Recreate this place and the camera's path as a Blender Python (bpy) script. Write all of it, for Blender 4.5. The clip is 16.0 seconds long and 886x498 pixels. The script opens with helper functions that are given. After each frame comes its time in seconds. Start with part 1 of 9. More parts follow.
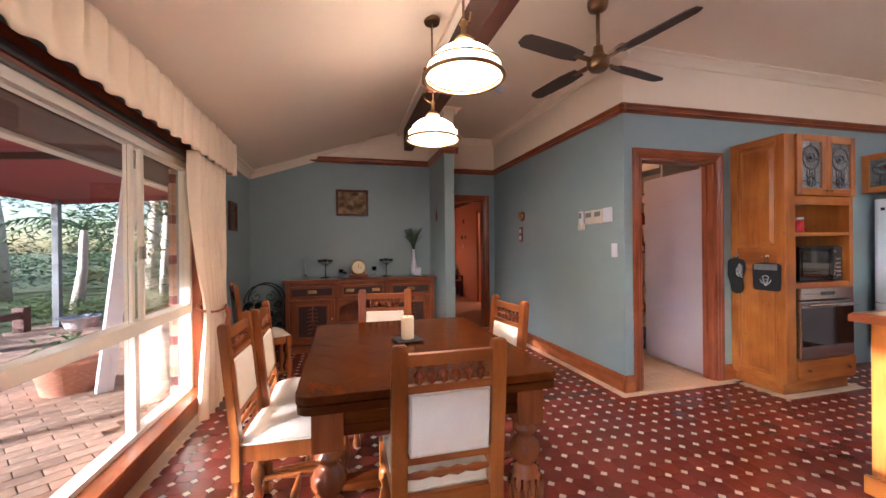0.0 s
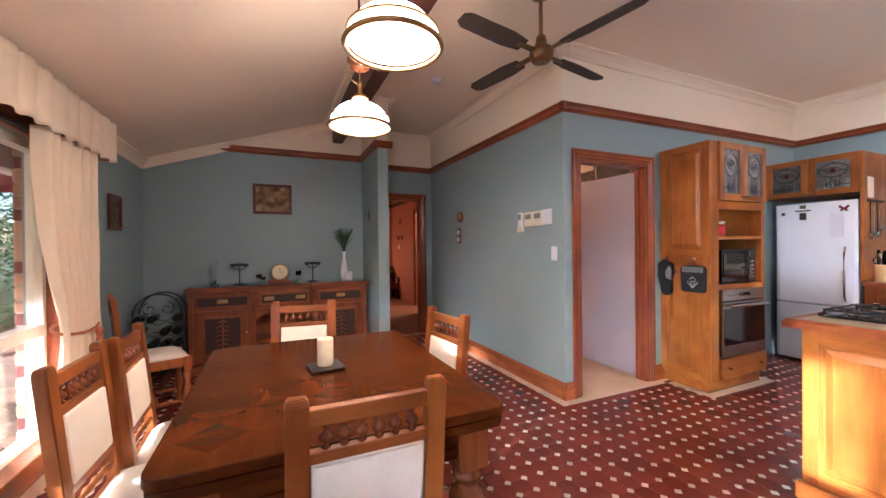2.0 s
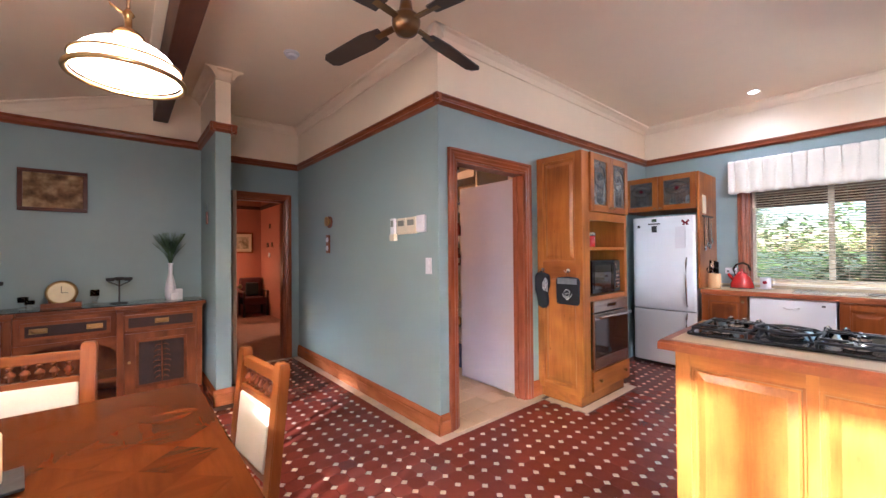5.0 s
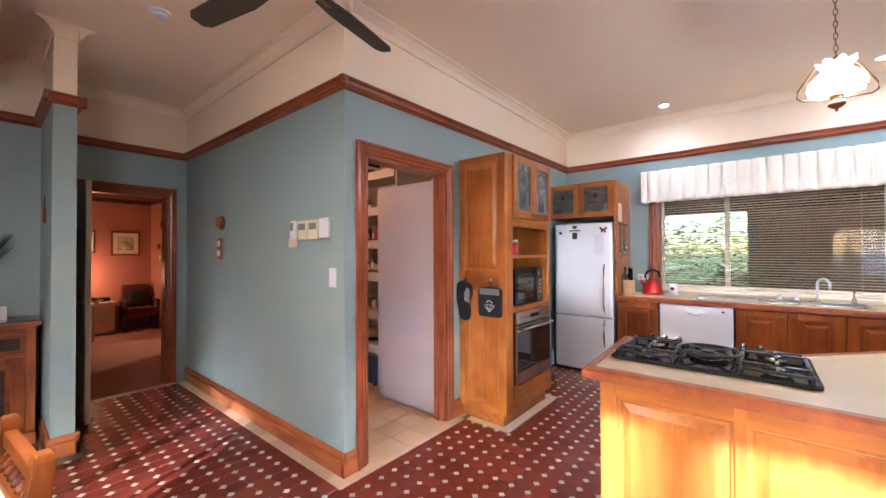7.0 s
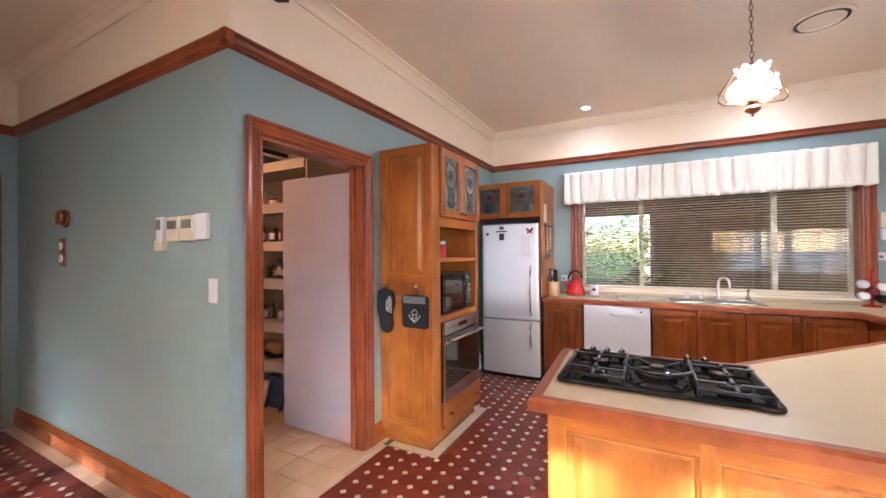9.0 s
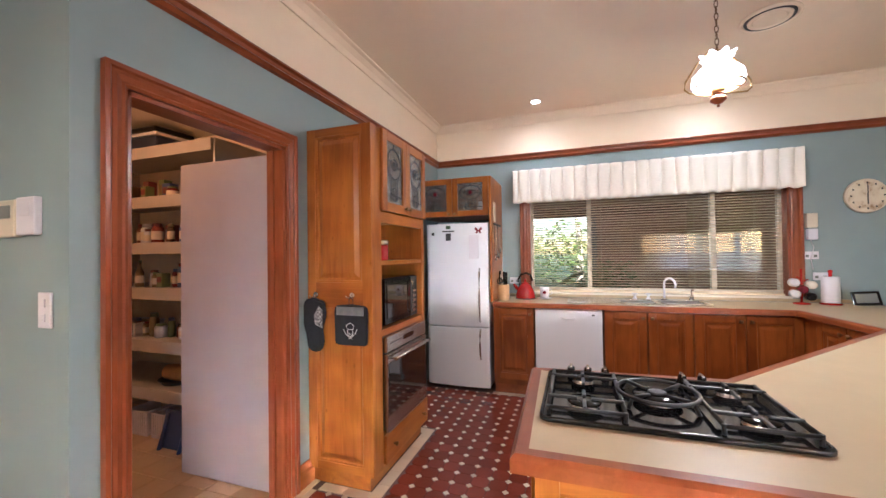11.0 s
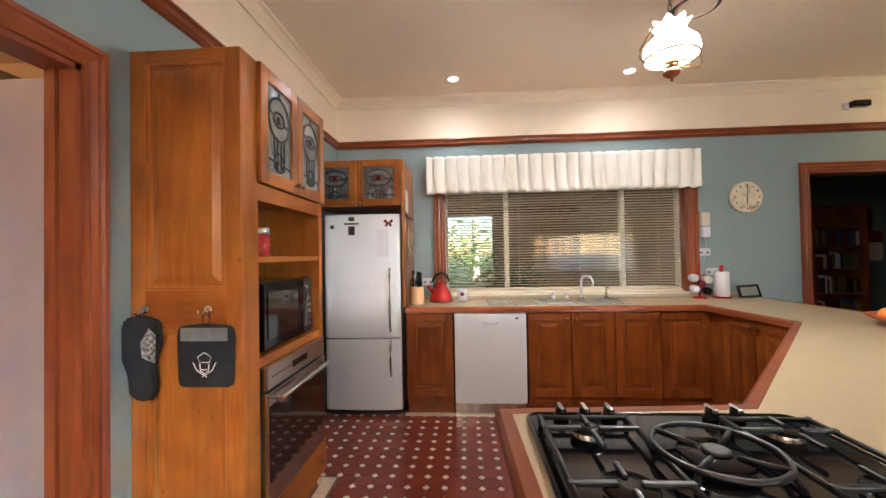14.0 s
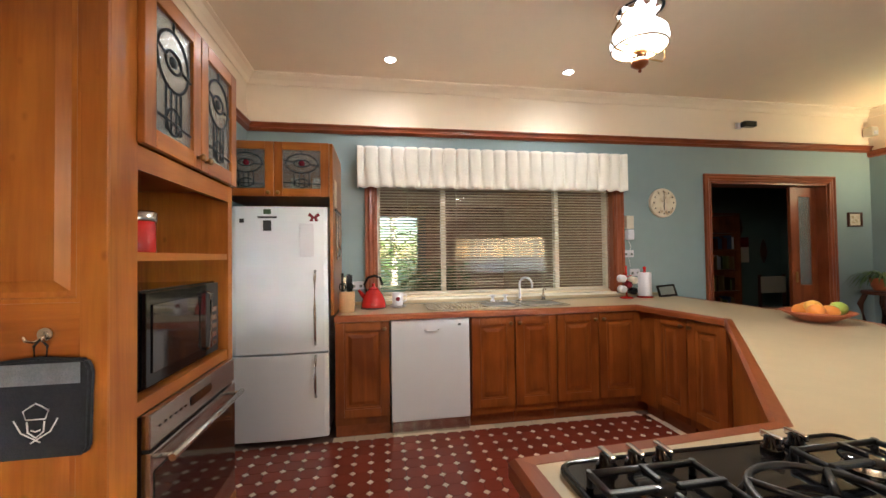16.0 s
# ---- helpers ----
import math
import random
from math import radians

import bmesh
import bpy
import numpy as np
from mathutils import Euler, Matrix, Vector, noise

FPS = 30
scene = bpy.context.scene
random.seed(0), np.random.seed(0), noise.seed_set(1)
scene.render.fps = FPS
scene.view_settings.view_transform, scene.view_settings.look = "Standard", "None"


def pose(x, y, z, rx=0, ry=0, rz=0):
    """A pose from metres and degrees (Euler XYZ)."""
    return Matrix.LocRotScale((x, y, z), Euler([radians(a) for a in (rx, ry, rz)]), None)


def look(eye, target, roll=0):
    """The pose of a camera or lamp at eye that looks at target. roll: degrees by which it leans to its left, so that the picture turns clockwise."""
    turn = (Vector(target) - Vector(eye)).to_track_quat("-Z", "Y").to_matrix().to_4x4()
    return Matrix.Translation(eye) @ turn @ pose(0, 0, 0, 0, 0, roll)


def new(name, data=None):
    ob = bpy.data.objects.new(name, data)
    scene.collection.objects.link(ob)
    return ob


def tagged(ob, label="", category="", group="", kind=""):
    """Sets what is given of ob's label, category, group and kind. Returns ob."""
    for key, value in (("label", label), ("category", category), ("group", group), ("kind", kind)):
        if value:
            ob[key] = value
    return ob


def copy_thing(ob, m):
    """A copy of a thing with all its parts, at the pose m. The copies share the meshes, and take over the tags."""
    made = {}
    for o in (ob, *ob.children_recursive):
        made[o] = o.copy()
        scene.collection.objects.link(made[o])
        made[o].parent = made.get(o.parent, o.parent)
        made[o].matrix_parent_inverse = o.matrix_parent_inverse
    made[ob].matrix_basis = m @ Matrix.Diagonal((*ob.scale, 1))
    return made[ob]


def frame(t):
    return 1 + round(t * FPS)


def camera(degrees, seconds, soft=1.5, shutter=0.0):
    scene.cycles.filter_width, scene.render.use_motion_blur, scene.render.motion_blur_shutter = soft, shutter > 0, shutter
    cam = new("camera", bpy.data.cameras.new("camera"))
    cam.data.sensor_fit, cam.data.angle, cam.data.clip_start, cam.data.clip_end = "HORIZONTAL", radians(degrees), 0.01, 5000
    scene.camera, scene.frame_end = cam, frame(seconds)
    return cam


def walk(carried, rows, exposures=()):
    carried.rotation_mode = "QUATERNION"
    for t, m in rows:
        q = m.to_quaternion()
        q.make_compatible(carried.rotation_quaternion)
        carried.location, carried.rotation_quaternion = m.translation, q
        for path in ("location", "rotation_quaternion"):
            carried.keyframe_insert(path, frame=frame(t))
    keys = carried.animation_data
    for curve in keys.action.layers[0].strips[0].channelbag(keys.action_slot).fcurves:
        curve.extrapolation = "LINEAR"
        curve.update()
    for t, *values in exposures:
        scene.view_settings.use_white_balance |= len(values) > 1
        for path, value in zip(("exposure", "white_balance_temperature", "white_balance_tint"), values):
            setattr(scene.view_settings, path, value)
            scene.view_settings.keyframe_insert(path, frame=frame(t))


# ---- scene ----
cam = camera(98.8, 16.0)
PATH = [
    (0, (0.072, 0.08, 1.25), (0.584, 2.014, 1.245), -0.6),
    (0.5, (0.118, 0.144, 1.25), (0.687, 2.061, 1.235), -0.6),
    (1, (0.134, 0.233, 1.267), (0.78, 2.126, 1.262), -0.6),
    (1.5, (0.155, 0.309, 1.274), (0.883, 2.172, 1.276), -0.6),
    (2, (0.197, 0.362, 1.279), (1.016, 2.187, 1.269), -0.6),
    (2.5, (0.288, 0.43, 1.283), (1.193, 2.214, 1.284), -0.5),
    (3, (0.396, 0.48, 1.276), (1.379, 2.222, 1.28), -0.2),
    (3.5, (0.461, 0.529, 1.265), (1.528, 2.221, 1.269), -0.2),
    (4, (0.512, 0.581, 1.256), (1.655, 2.223, 1.261), -0.4),
    (4.2, (0.537, 0.605, 1.265), (1.708, 2.227, 1.28), -0.4),
    (6.3, (0.87, 0.818, 1.346), (2.336, 2.178, 1.36), -0.3),
    (6.5, (0.905, 0.826, 1.349), (2.393, 2.163, 1.372), -0.2),
    (7, (0.979, 0.855, 1.367), (2.521, 2.129, 1.39), -0.2),
    (7.5, (1.042, 0.919, 1.382), (2.641, 2.121, 1.404), -0.3),
    (8, (1.114, 0.98, 1.394), (2.772, 2.098, 1.415), -0.4),
    (8.5, (1.186, 1.024, 1.395), (2.9, 2.053, 1.413), -0.4),
    (9, (1.277, 1.053, 1.392), (3.041, 1.996, 1.412), -0.5),
    (9.2, (1.325, 1.055, 1.388), (3.102, 1.972, 1.424), -0.4),
    (11.5, (1.69, 1.306, 1.378), (3.606, 1.879, 1.395), -0.9),
    (12, (1.775, 1.336, 1.371), (3.714, 1.828, 1.39), -0.8),
    (12.5, (1.904, 1.38, 1.371), (3.863, 1.786, 1.402), -0.7),
    (13, (1.99, 1.405, 1.365), (3.964, 1.726, 1.389), -0.8),
    (13.5, (2.069, 1.447, 1.346), (4.056, 1.674, 1.36), -0.8),
    (14, (2.171, 1.509, 1.343), (4.167, 1.632, 1.375), -1.0),
    (14.5, (2.242, 1.566, 1.332), (4.242, 1.568, 1.355), -1.0),
    (15, (2.333, 1.61, 1.319), (4.33, 1.495, 1.347), -0.8),
    (15.5, (2.422, 1.662, 1.328), (4.409, 1.438, 1.364), -1.0),
    (16, (2.499, 1.694, 1.325), (4.472, 1.369, 1.366), -0.8),
]
walk(cam, [(t, look(eye, target, roll)) for t, eye, target, roll in PATH],
     [(0, 2.65, 5100, 21), (3.5, 3.0, 4850, 19), (7.5, 3.1, 4950, 16), (11.5, 2.9, 5250, 17), (13, 2.85, 5350, 14), (16, 2.7, 5500, 8)])

# ---- world, sun and lamps ----
SUN_AZ, SUN_EL = radians(243.5), radians(9.5)  # compass bearing of the sun from +y towards +x
world = bpy.data.worlds.new("world")
scene.world = world
world.use_nodes = True
wn = world.node_tree.nodes
sky = wn.new("ShaderNodeTexSky")
sky.sky_type = "NISHITA"
sky.sun_disc = False
sky.sun_elevation, sky.sun_rotation = SUN_EL, SUN_AZ
world.node_tree.links.new(sky.outputs[0], wn["Background"].inputs[0])
wn["Background"].inputs[1].default_value = 0.07

sun = new("sun", bpy.data.lights.new("sun", "SUN"))
sun.data.energy, sun.data.angle, sun.data.color = 5.0, radians(0.6), (1.0, 0.89, 0.73)
sun.matrix_basis = look((0, 0, 0), (-math.sin(SUN_AZ) * math.cos(SUN_EL), -math.cos(SUN_AZ) * math.cos(SUN_EL), -math.sin(SUN_EL)))


def area_lamp(name, eye, target, w, h, power, color=(1, 1, 1)):
    ob = new(name, bpy.data.lights.new(name, "AREA"))
    ob.data.shape, ob.data.size, ob.data.size_y, ob.data.energy, ob.data.color = "RECTANGLE", w, h, power, color
    ob.matrix_basis = look(eye, target)
    return ob


def point_lamp(name, at, power, color, radius=0.04):
    ob = new(name, bpy.data.lights.new(name, "POINT"))
    ob.data.energy, ob.data.color, ob.data.shadow_soft_size = power, color, radius
    ob.location = at
    return ob


def spot_lamp(name, at, power, color, angle=100, blend=0.6):
    ob = new(name, bpy.data.lights.new(name, "SPOT"))
    ob.data.energy, ob.data.color, ob.data.spot_size, ob.data.spot_blend, ob.data.shadow_soft_size = power, color, radians(angle), blend, 0.03
    ob.location = at
    return ob


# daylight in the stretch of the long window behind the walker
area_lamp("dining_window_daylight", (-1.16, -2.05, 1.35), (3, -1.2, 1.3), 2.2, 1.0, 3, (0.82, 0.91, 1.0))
WARM = (1.0, 0.77, 0.52)

# ---- materials ----


def mat(name, color, rough=0.5, metal=0.0, vary=0.12, scale=6.0, bump=0.0, bscale=60.0, coat=0.0, trans=0.0, spec=0.5, per_piece=0.0, island=False):
    """A plain material with slow and fine variation of tone and a fine relief."""
    m = bpy.data.materials.new(name)
    m.use_nodes = True
    nt = m.node_tree
    b = nt.nodes["Principled BSDF"]
    b.inputs["Roughness"].default_value, b.inputs["Metallic"].default_value = rough, metal
    b.inputs["Coat Weight"].default_value, b.inputs["Transmission Weight"].default_value = coat, trans
    b.inputs["Specular IOR Level"].default_value = spec
    b.inputs["Base Color"].default_value = (*color, 1)
    tc = nt.nodes.new("ShaderNodeTexCoord")
    if vary > 0:
        n1, n2 = nt.nodes.new("ShaderNodeTexNoise"), nt.nodes.new("ShaderNodeTexNoise")
        n1.inputs["Scale"].default_value, n2.inputs["Scale"].default_value = scale * 0.3, scale * 4
        n1.inputs["Detail"].default_value, n2.inputs["Detail"].default_value = 3, 4
        mix = nt.nodes.new("ShaderNodeMix")
        mix.inputs[0].default_value = 0.4
        ramp = nt.nodes.new("ShaderNodeValToRGB")
        ramp.color_ramp.elements[0].position, ramp.color_ramp.elements[1].position = 0.3, 0.7
        ramp.color_ramp.elements[0].color = (*[c * (1 - vary) for c in color], 1)
        ramp.color_ramp.elements[1].color = (*[min(1, c * (1 + vary)) for c in color], 1)
        for n in (n1, n2):
            nt.links.new(tc.outputs["Object"], n.inputs["Vector"])
        nt.links.new(n1.outputs[0], mix.inputs[2])
        nt.links.new(n2.outputs[0], mix.inputs[3])
        nt.links.new(mix.outputs[0], ramp.inputs[0])
        out = ramp.outputs[0]
        if per_piece > 0:
            info, hsv, mr = nt.nodes.new("ShaderNodeNewGeometry" if island else "ShaderNodeObjectInfo"), nt.nodes.new("ShaderNodeHueSaturation"), nt.nodes.new("ShaderNodeMapRange")
            mr.inputs["To Min"].default_value, mr.inputs["To Max"].default_value = 1 - per_piece, 1 + per_piece
            nt.links.new(info.outputs["Random Per Island" if island else "Random"], mr.inputs["Value"])
            nt.links.new(mr.outputs[0], hsv.inputs["Value"])
            nt.links.new(out, hsv.inputs["Color"])
            out = hsv.outputs[0]
        nt.links.new(out, b.inputs["Base Color"])
        rr = nt.nodes.new("ShaderNodeMapRange")
        rr.inputs["To Min"].default_value, rr.inputs["To Max"].default_value = max(0, rough * 0.8), min(1, rough * 1.2)
        nt.links.new(n2.outputs[0], rr.inputs["Value"])
        nt.links.new(rr.outputs[0], b.inputs["Roughness"])
    if bump > 0:
        nb, bn = nt.nodes.new("ShaderNodeTexNoise"), nt.nodes.new("ShaderNodeBump")
        nb.inputs["Scale"].default_value, nb.inputs["Detail"].default_value = bscale, 4
        bn.inputs["Strength"].default_value, bn.inputs["Distance"].default_value = bump, 0.004
        nt.links.new(tc.outputs["Object"], nb.inputs["Vector"])
        nt.links.new(nb.outputs[0], bn.inputs["Height"])
        nt.links.new(bn.outputs[0], b.inputs["Normal"])
    return m


def wood(name, dark, light, axis=2, rough=0.35, scale=1.0, coat=0.25, knots=0.0, spec=0.3):
    """Stained timber with grain along one axis, slow figure and a thin lacquer."""
    m = bpy.data.materials.new(name)
    m.use_nodes = True
    nt = m.node_tree
    b = nt.nodes["Principled BSDF"]
    b.inputs["Coat Weight"].default_value, b.inputs["Coat Roughness"].default_value = coat * 0.5, 0.2
    b.inputs["Specular IOR Level"].default_value = spec
    tc, mp = nt.nodes.new("ShaderNodeTexCoord"), nt.nodes.new("ShaderNodeMapping")
    sc = [14 * scale] * 3
    sc[axis] = 1.1 * scale
    mp.inputs["Scale"].default_value = sc
    info, addv = nt.nodes.new("ShaderNodeObjectInfo"), nt.nodes.new("ShaderNodeVectorMath")
    nt.links.new(tc.outputs["Object"], addv.inputs[0])
    sclr = nt.nodes.new("ShaderNodeMath")
    sclr.operation = "MULTIPLY"
    sclr.inputs[1].default_value = 7.0
    nt.links.new(info.outputs["Random"], sclr.inputs[0])
    nt.links.new(sclr.outputs[0], addv.inputs[1])
    nt.links.new(addv.outputs[0], mp.inputs[0])
    n1, n2, n3 = (nt.nodes.new("ShaderNodeTexNoise") for _ in range(3))
    n1.inputs["Scale"].default_value, n1.inputs["Detail"].default_value, n1.inputs["Distortion"].default_value = 1.0, 6, 1.2
    n2.inputs["Scale"].default_value, n2.inputs["Detail"].default_value = 9.0, 3
    n3.inputs["Scale"].default_value, n3.inputs["Detail"].default_value = 3.0, 2
    nt.links.new(mp.outputs[0], n1.inputs["Vector"])
    nt.links.new(mp.outputs[0], n2.inputs["Vector"])
    nt.links.new(addv.outputs[0], n3.inputs["Vector"])
    mix, mix2 = nt.nodes.new("ShaderNodeMix"), nt.nodes.new("ShaderNodeMix")
    mix.inputs[0].default_value, mix2.inputs[0].default_value = 0.25, 0.5
    nt.links.new(n1.outputs[0], mix.inputs[2])
    nt.links.new(n2.outputs[0], mix.inputs[3])
    nt.links.new(mix.outputs[0], mix2.inputs[2])
    nt.links.new(n3.outputs[0], mix2.inputs[3])
    ramp = nt.nodes.new("ShaderNodeValToRGB")
    ramp.color_ramp.elements[0].position, ramp.color_ramp.elements[1].position = 0.38, 0.62
    ramp.color_ramp.elements[0].color, ramp.color_ramp.elements[1].color = (*dark, 1), (*light, 1)
    nt.links.new(mix2.outputs[0], ramp.inputs[0])
    col = ramp.outputs[0]
    if knots > 0:
        vo, kr, km = nt.nodes.new("ShaderNodeTexVoronoi"), nt.nodes.new("ShaderNodeValToRGB"), nt.nodes.new("ShaderNodeMix")
        mk = nt.nodes.new("ShaderNodeMapping")
        ks = [2.6] * 3
        ks[axis] = 1.5
        mk.inputs["Scale"].default_value = ks
        nt.links.new(addv.outputs[0], mk.inputs[0])
        nt.links.new(mk.outputs[0], vo.inputs["Vector"])
        kr.color_ramp.elements[0].position, kr.color_ramp.elements[1].position = 0.02, 0.13
        kr.color_ramp.elements[0].color, kr.color_ramp.elements[1].color = (knots, knots, knots, 1), (0, 0, 0, 1)
        nt.links.new(vo.outputs["Distance"], kr.inputs[0])
        km.data_type = "RGBA"
        nt.links.new(kr.outputs[0], km.inputs[0])
        nt.links.new(col, km.inputs[6])
        km.inputs[7].default_value = (*[c * 0.5 for c in dark], 1)
        col = km.outputs[2]
    nt.links.new(col, b.inputs["Base Color"])
    b.inputs["Roughness"].default_value = rough
    bn = nt.nodes.new("ShaderNodeBump")
    bn.inputs["Strength"].default_value, bn.inputs["Distance"].default_value = 0.12, 0.002
    nt.links.new(n2.outputs[0], bn.inputs["Height"])
    nt.links.new(bn.outputs[0], b.inputs["Normal"])
    return m


def glow(name, color, strength):
    m = bpy.data.materials.new(name)
    m.use_nodes = True
    b = m.node_tree.nodes["Principled BSDF"]
    b.inputs["Base Color"].default_value = (*color, 1)
    b.inputs["Emission Color"].default_value, b.inputs["Emission Strength"].default_value = (*color, 1), strength
    return m


def clear_glass(name, tint=(1, 1, 1), rough=0.0):
    m = bpy.data.materials.new(name)
    m.use_nodes = True
    nt = m.node_tree
    b = nt.nodes["Principled BSDF"]
    b.inputs["Base Color"].default_value = (*tint, 1)
    b.inputs["Roughness"].default_value, b.inputs["Transmission Weight"].default_value, b.inputs["IOR"].default_value = rough, 1.0, 1.45
    return m


BLUE = mat("blue_green_wall_paint", (0.245, 0.312, 0.312), 0.55, vary=0.05, scale=2, bump=0.15, bscale=220)
CREAM = mat("cream_ceiling_paint", (0.86, 0.72, 0.54), 0.8, vary=0.03, scale=2, bump=0.1, bscale=160)
TERRA = mat("terracotta_wall_paint", (0.42, 0.15, 0.10), 0.7, vary=0.06, scale=2, bump=0.1)
CARPET = mat("brown_carpet", (0.26, 0.11, 0.07), 0.95, vary=0.2, scale=40, bump=0.6, bscale=400)
TRIM = wood("red_stained_trim_x", (0.1640, 0.0369, 0.0115), (0.2952, 0.0779, 0.0246), 0, 0.3)
TRIM_Y = wood("red_stained_trim_y", (0.1640, 0.0369, 0.0115), (0.2952, 0.0779, 0.0246), 1, 0.3)
TRIM_Z = wood("red_stained_trim_z", (0.1640, 0.0369, 0.0115), (0.2952, 0.0779, 0.0246), 2, 0.3)
SKIRT_Y = wood("orange_skirting_y", (0.2460, 0.0697, 0.0180), (0.3936, 0.1230, 0.0369), 1, 0.25, coat=0.5)
SKIRT = wood("orange_skirting_x", (0.2460, 0.0697, 0.0180), (0.3936, 0.1230, 0.0369), 0, 0.25, coat=0.5)
PINE = wood("honey_cabinet_timber", (0.2000, 0.0520, 0.0070), (0.4000, 0.1340, 0.0190), 2, 0.3, 0.8, 0.4, knots=0.55)
PINE_X = wood("honey_cabinet_timber_x", (0.2000, 0.0520, 0.0070), (0.4000, 0.1340, 0.0190), 0, 0.3, 0.8, 0.4)
PINE_Y = wood("honey_cabinet_timber_y", (0.2000, 0.0520, 0.0070), (0.4000, 0.1340, 0.0190), 1, 0.3, 0.8, 0.4)
PINE_EDGE = wood("dark_edge_timber", (0.1920, 0.0440, 0.0120), (0.2880, 0.0800, 0.0224), 0, 0.3, 1, 0.4)
OAK = wood("golden_oak", (0.1650, 0.0430, 0.0065), (0.3000, 0.0950, 0.0170), 2, 0.3, 1.2, 0.4)
OAK_X = wood("golden_oak_x", (0.1650, 0.0430, 0.0065), (0.3000, 0.0950, 0.0170), 0, 0.3, 1.2, 0.4)
TABLE = wood("polished_table_timber", (0.046, 0.0110, 0.0020), (0.092, 0.0240, 0.0036), 1, 0.20, 1.0, 0.0, spec=0.09)
TABLE_X = wood("polished_table_timber_x", (0.041, 0.0098, 0.0018), (0.083, 0.0215, 0.0033), 0, 0.20, 1.0, 0.0, spec=0.09)
TABLE_LEG = wood("polished_leg_timber", (0.1148, 0.0279, 0.0082), (0.2214, 0.0656, 0.0180), 2, 0.25, 1.2, 0.5)
DARKWOOD = wood("dark_sideboard_timber", (0.125, 0.031, 0.009), (0.285, 0.084, 0.023), 2, 0.35, 1.0, 0.3)
DARKWOOD_X = wood("dark_sideboard_timber_x", (0.125, 0.031, 0.009), (0.285, 0.084, 0.023), 0, 0.35, 1.0, 0.3)
BEAM = wood("dark_beam_timber", (0.045, 0.014, 0.007), (0.09, 0.03, 0.014), 1, 0.5, 1.0, 0.1)
WHITE = mat("white_gloss_paint", (0.66, 0.64, 0.68), 0.35, vary=0.03)
APPL = mat("white_enamel", (0.74, 0.75, 0.78), 0.3, vary=0.008, scale=2, coat=0.2)
FRAME = mat("cream_aluminium", (0.72, 0.66, 0.55), 0.4, vary=0.05)
LAMINATE = mat("beige_laminate", (0.46, 0.36, 0.22), 0.35, vary=0.05, scale=30)
FABRIC = mat("ivory_fabric", (0.72, 0.65, 0.54), 0.9, vary=0.06, scale=30, bump=0.4, bscale=500)
CURTAIN = mat("cream_curtain", (0.80, 0.65, 0.46), 0.9, vary=0.05, scale=10, bump=0.3, bscale=400)
BLACK = mat("black_enamel", (0.006, 0.006, 0.007), 0.08, vary=0, spec=0.35)
BLACKM = mat("black_iron", (0.015, 0.014, 0.014), 0.55, vary=0.15, bump=0.2)
BLACKCLOTH = mat("black_cloth", (0.010, 0.011, 0.016), 0.9, vary=0.2, scale=30, bump=0.5, bscale=300)
STEEL = mat("brushed_steel", (0.55, 0.54, 0.52), 0.26, 1.0, vary=0)
CHROME = mat("chrome", (0.75, 0.75, 0.75), 0.12, 1.0, vary=0.03)
BRASS = mat("aged_brass", (0.46, 0.29, 0.11), 0.3, 1.0, vary=0.15)
BRONZE = mat("bronze_fan_metal", (0.24, 0.145, 0.07), 0.35, 1.0, vary=0.15)
RED = mat("red_enamel", (0.40, 0.012, 0.010), 0.22, vary=0.05, coat=0.5)
GROUT = mat("dark_grout", (0.10, 0.055, 0.045), 0.9, vary=0.2, scale=20)
TILE_RED = mat("red_floor_tile", (0.165, 0.030, 0.018), 0.2, vary=0.14, scale=16, per_piece=0.16, bump=0.06, bscale=40)
TILE_CREAM = mat("cream_floor_tile", (0.58, 0.45, 0.32), 0.3, vary=0.08, scale=16, per_piece=0.12)
TILE_RED_REST = mat("red_floor_tile_rest", (0.165, 0.030, 0.018), 0.2, vary=0.14, scale=16, per_piece=0.16, bump=0.06, bscale=40, island=True)
TILE_CREAM_REST = mat("cream_floor_tile_rest", (0.58, 0.45, 0.32), 0.3, vary=0.08, scale=16, per_piece=0.12, island=True)
TILE_BEIGE = mat("beige_pantry_tile", (0.58, 0.42, 0.27), 0.35, vary=0.08, scale=8, per_piece=0.06)
GLASS = clear_glass("window_glass")
GLASSY = clear_glass("clear_glass_ware", (0.95, 0.98, 0.97))
BRICK = mat("tan_brick", (0.44, 0.25, 0.15), 0.85, vary=0.2, scale=14, bump=0.5, per_piece=0.25)
BRICK_DARK = mat("dark_red_brick", (0.17, 0.055, 0.04), 0.85, vary=0.2, scale=14, bump=0.5, per_piece=0.2)
MORTAR = mat("brick_mortar", (0.42, 0.36, 0.29), 0.95, vary=0.1, scale=20, bump=0.4)
PAVER_REST = mat("clay_paver_rest", (0.40, 0.27, 0.18), 0.85, vary=0.2, scale=10, bump=0.4, per_piece=0.22, island=True)
PAVER = mat("clay_paver", (0.40, 0.27, 0.18), 0.85, vary=0.2, scale=10, bump=0.4, per_piece=0.22)

# ---- building helpers ----


def add_box(bm, x0, y0, z0, x1, y1, z1, bevel=0.0):
    res = bmesh.ops.create_cube(bm, size=1.0, matrix=Matrix.LocRotScale(((x0 + x1) / 2, (y0 + y1) / 2, (z0 + z1) / 2), None, (abs(x1 - x0), abs(y1 - y0), abs(z1 - z0))))
    if bevel > 0:
        vs = res["verts"]
        es = list({e for v in vs for e in v.link_edges})
        bmesh.ops.bevel(bm, geom=es, offset=bevel, segments=2, profile=0.6, affect="EDGES")
    return bm


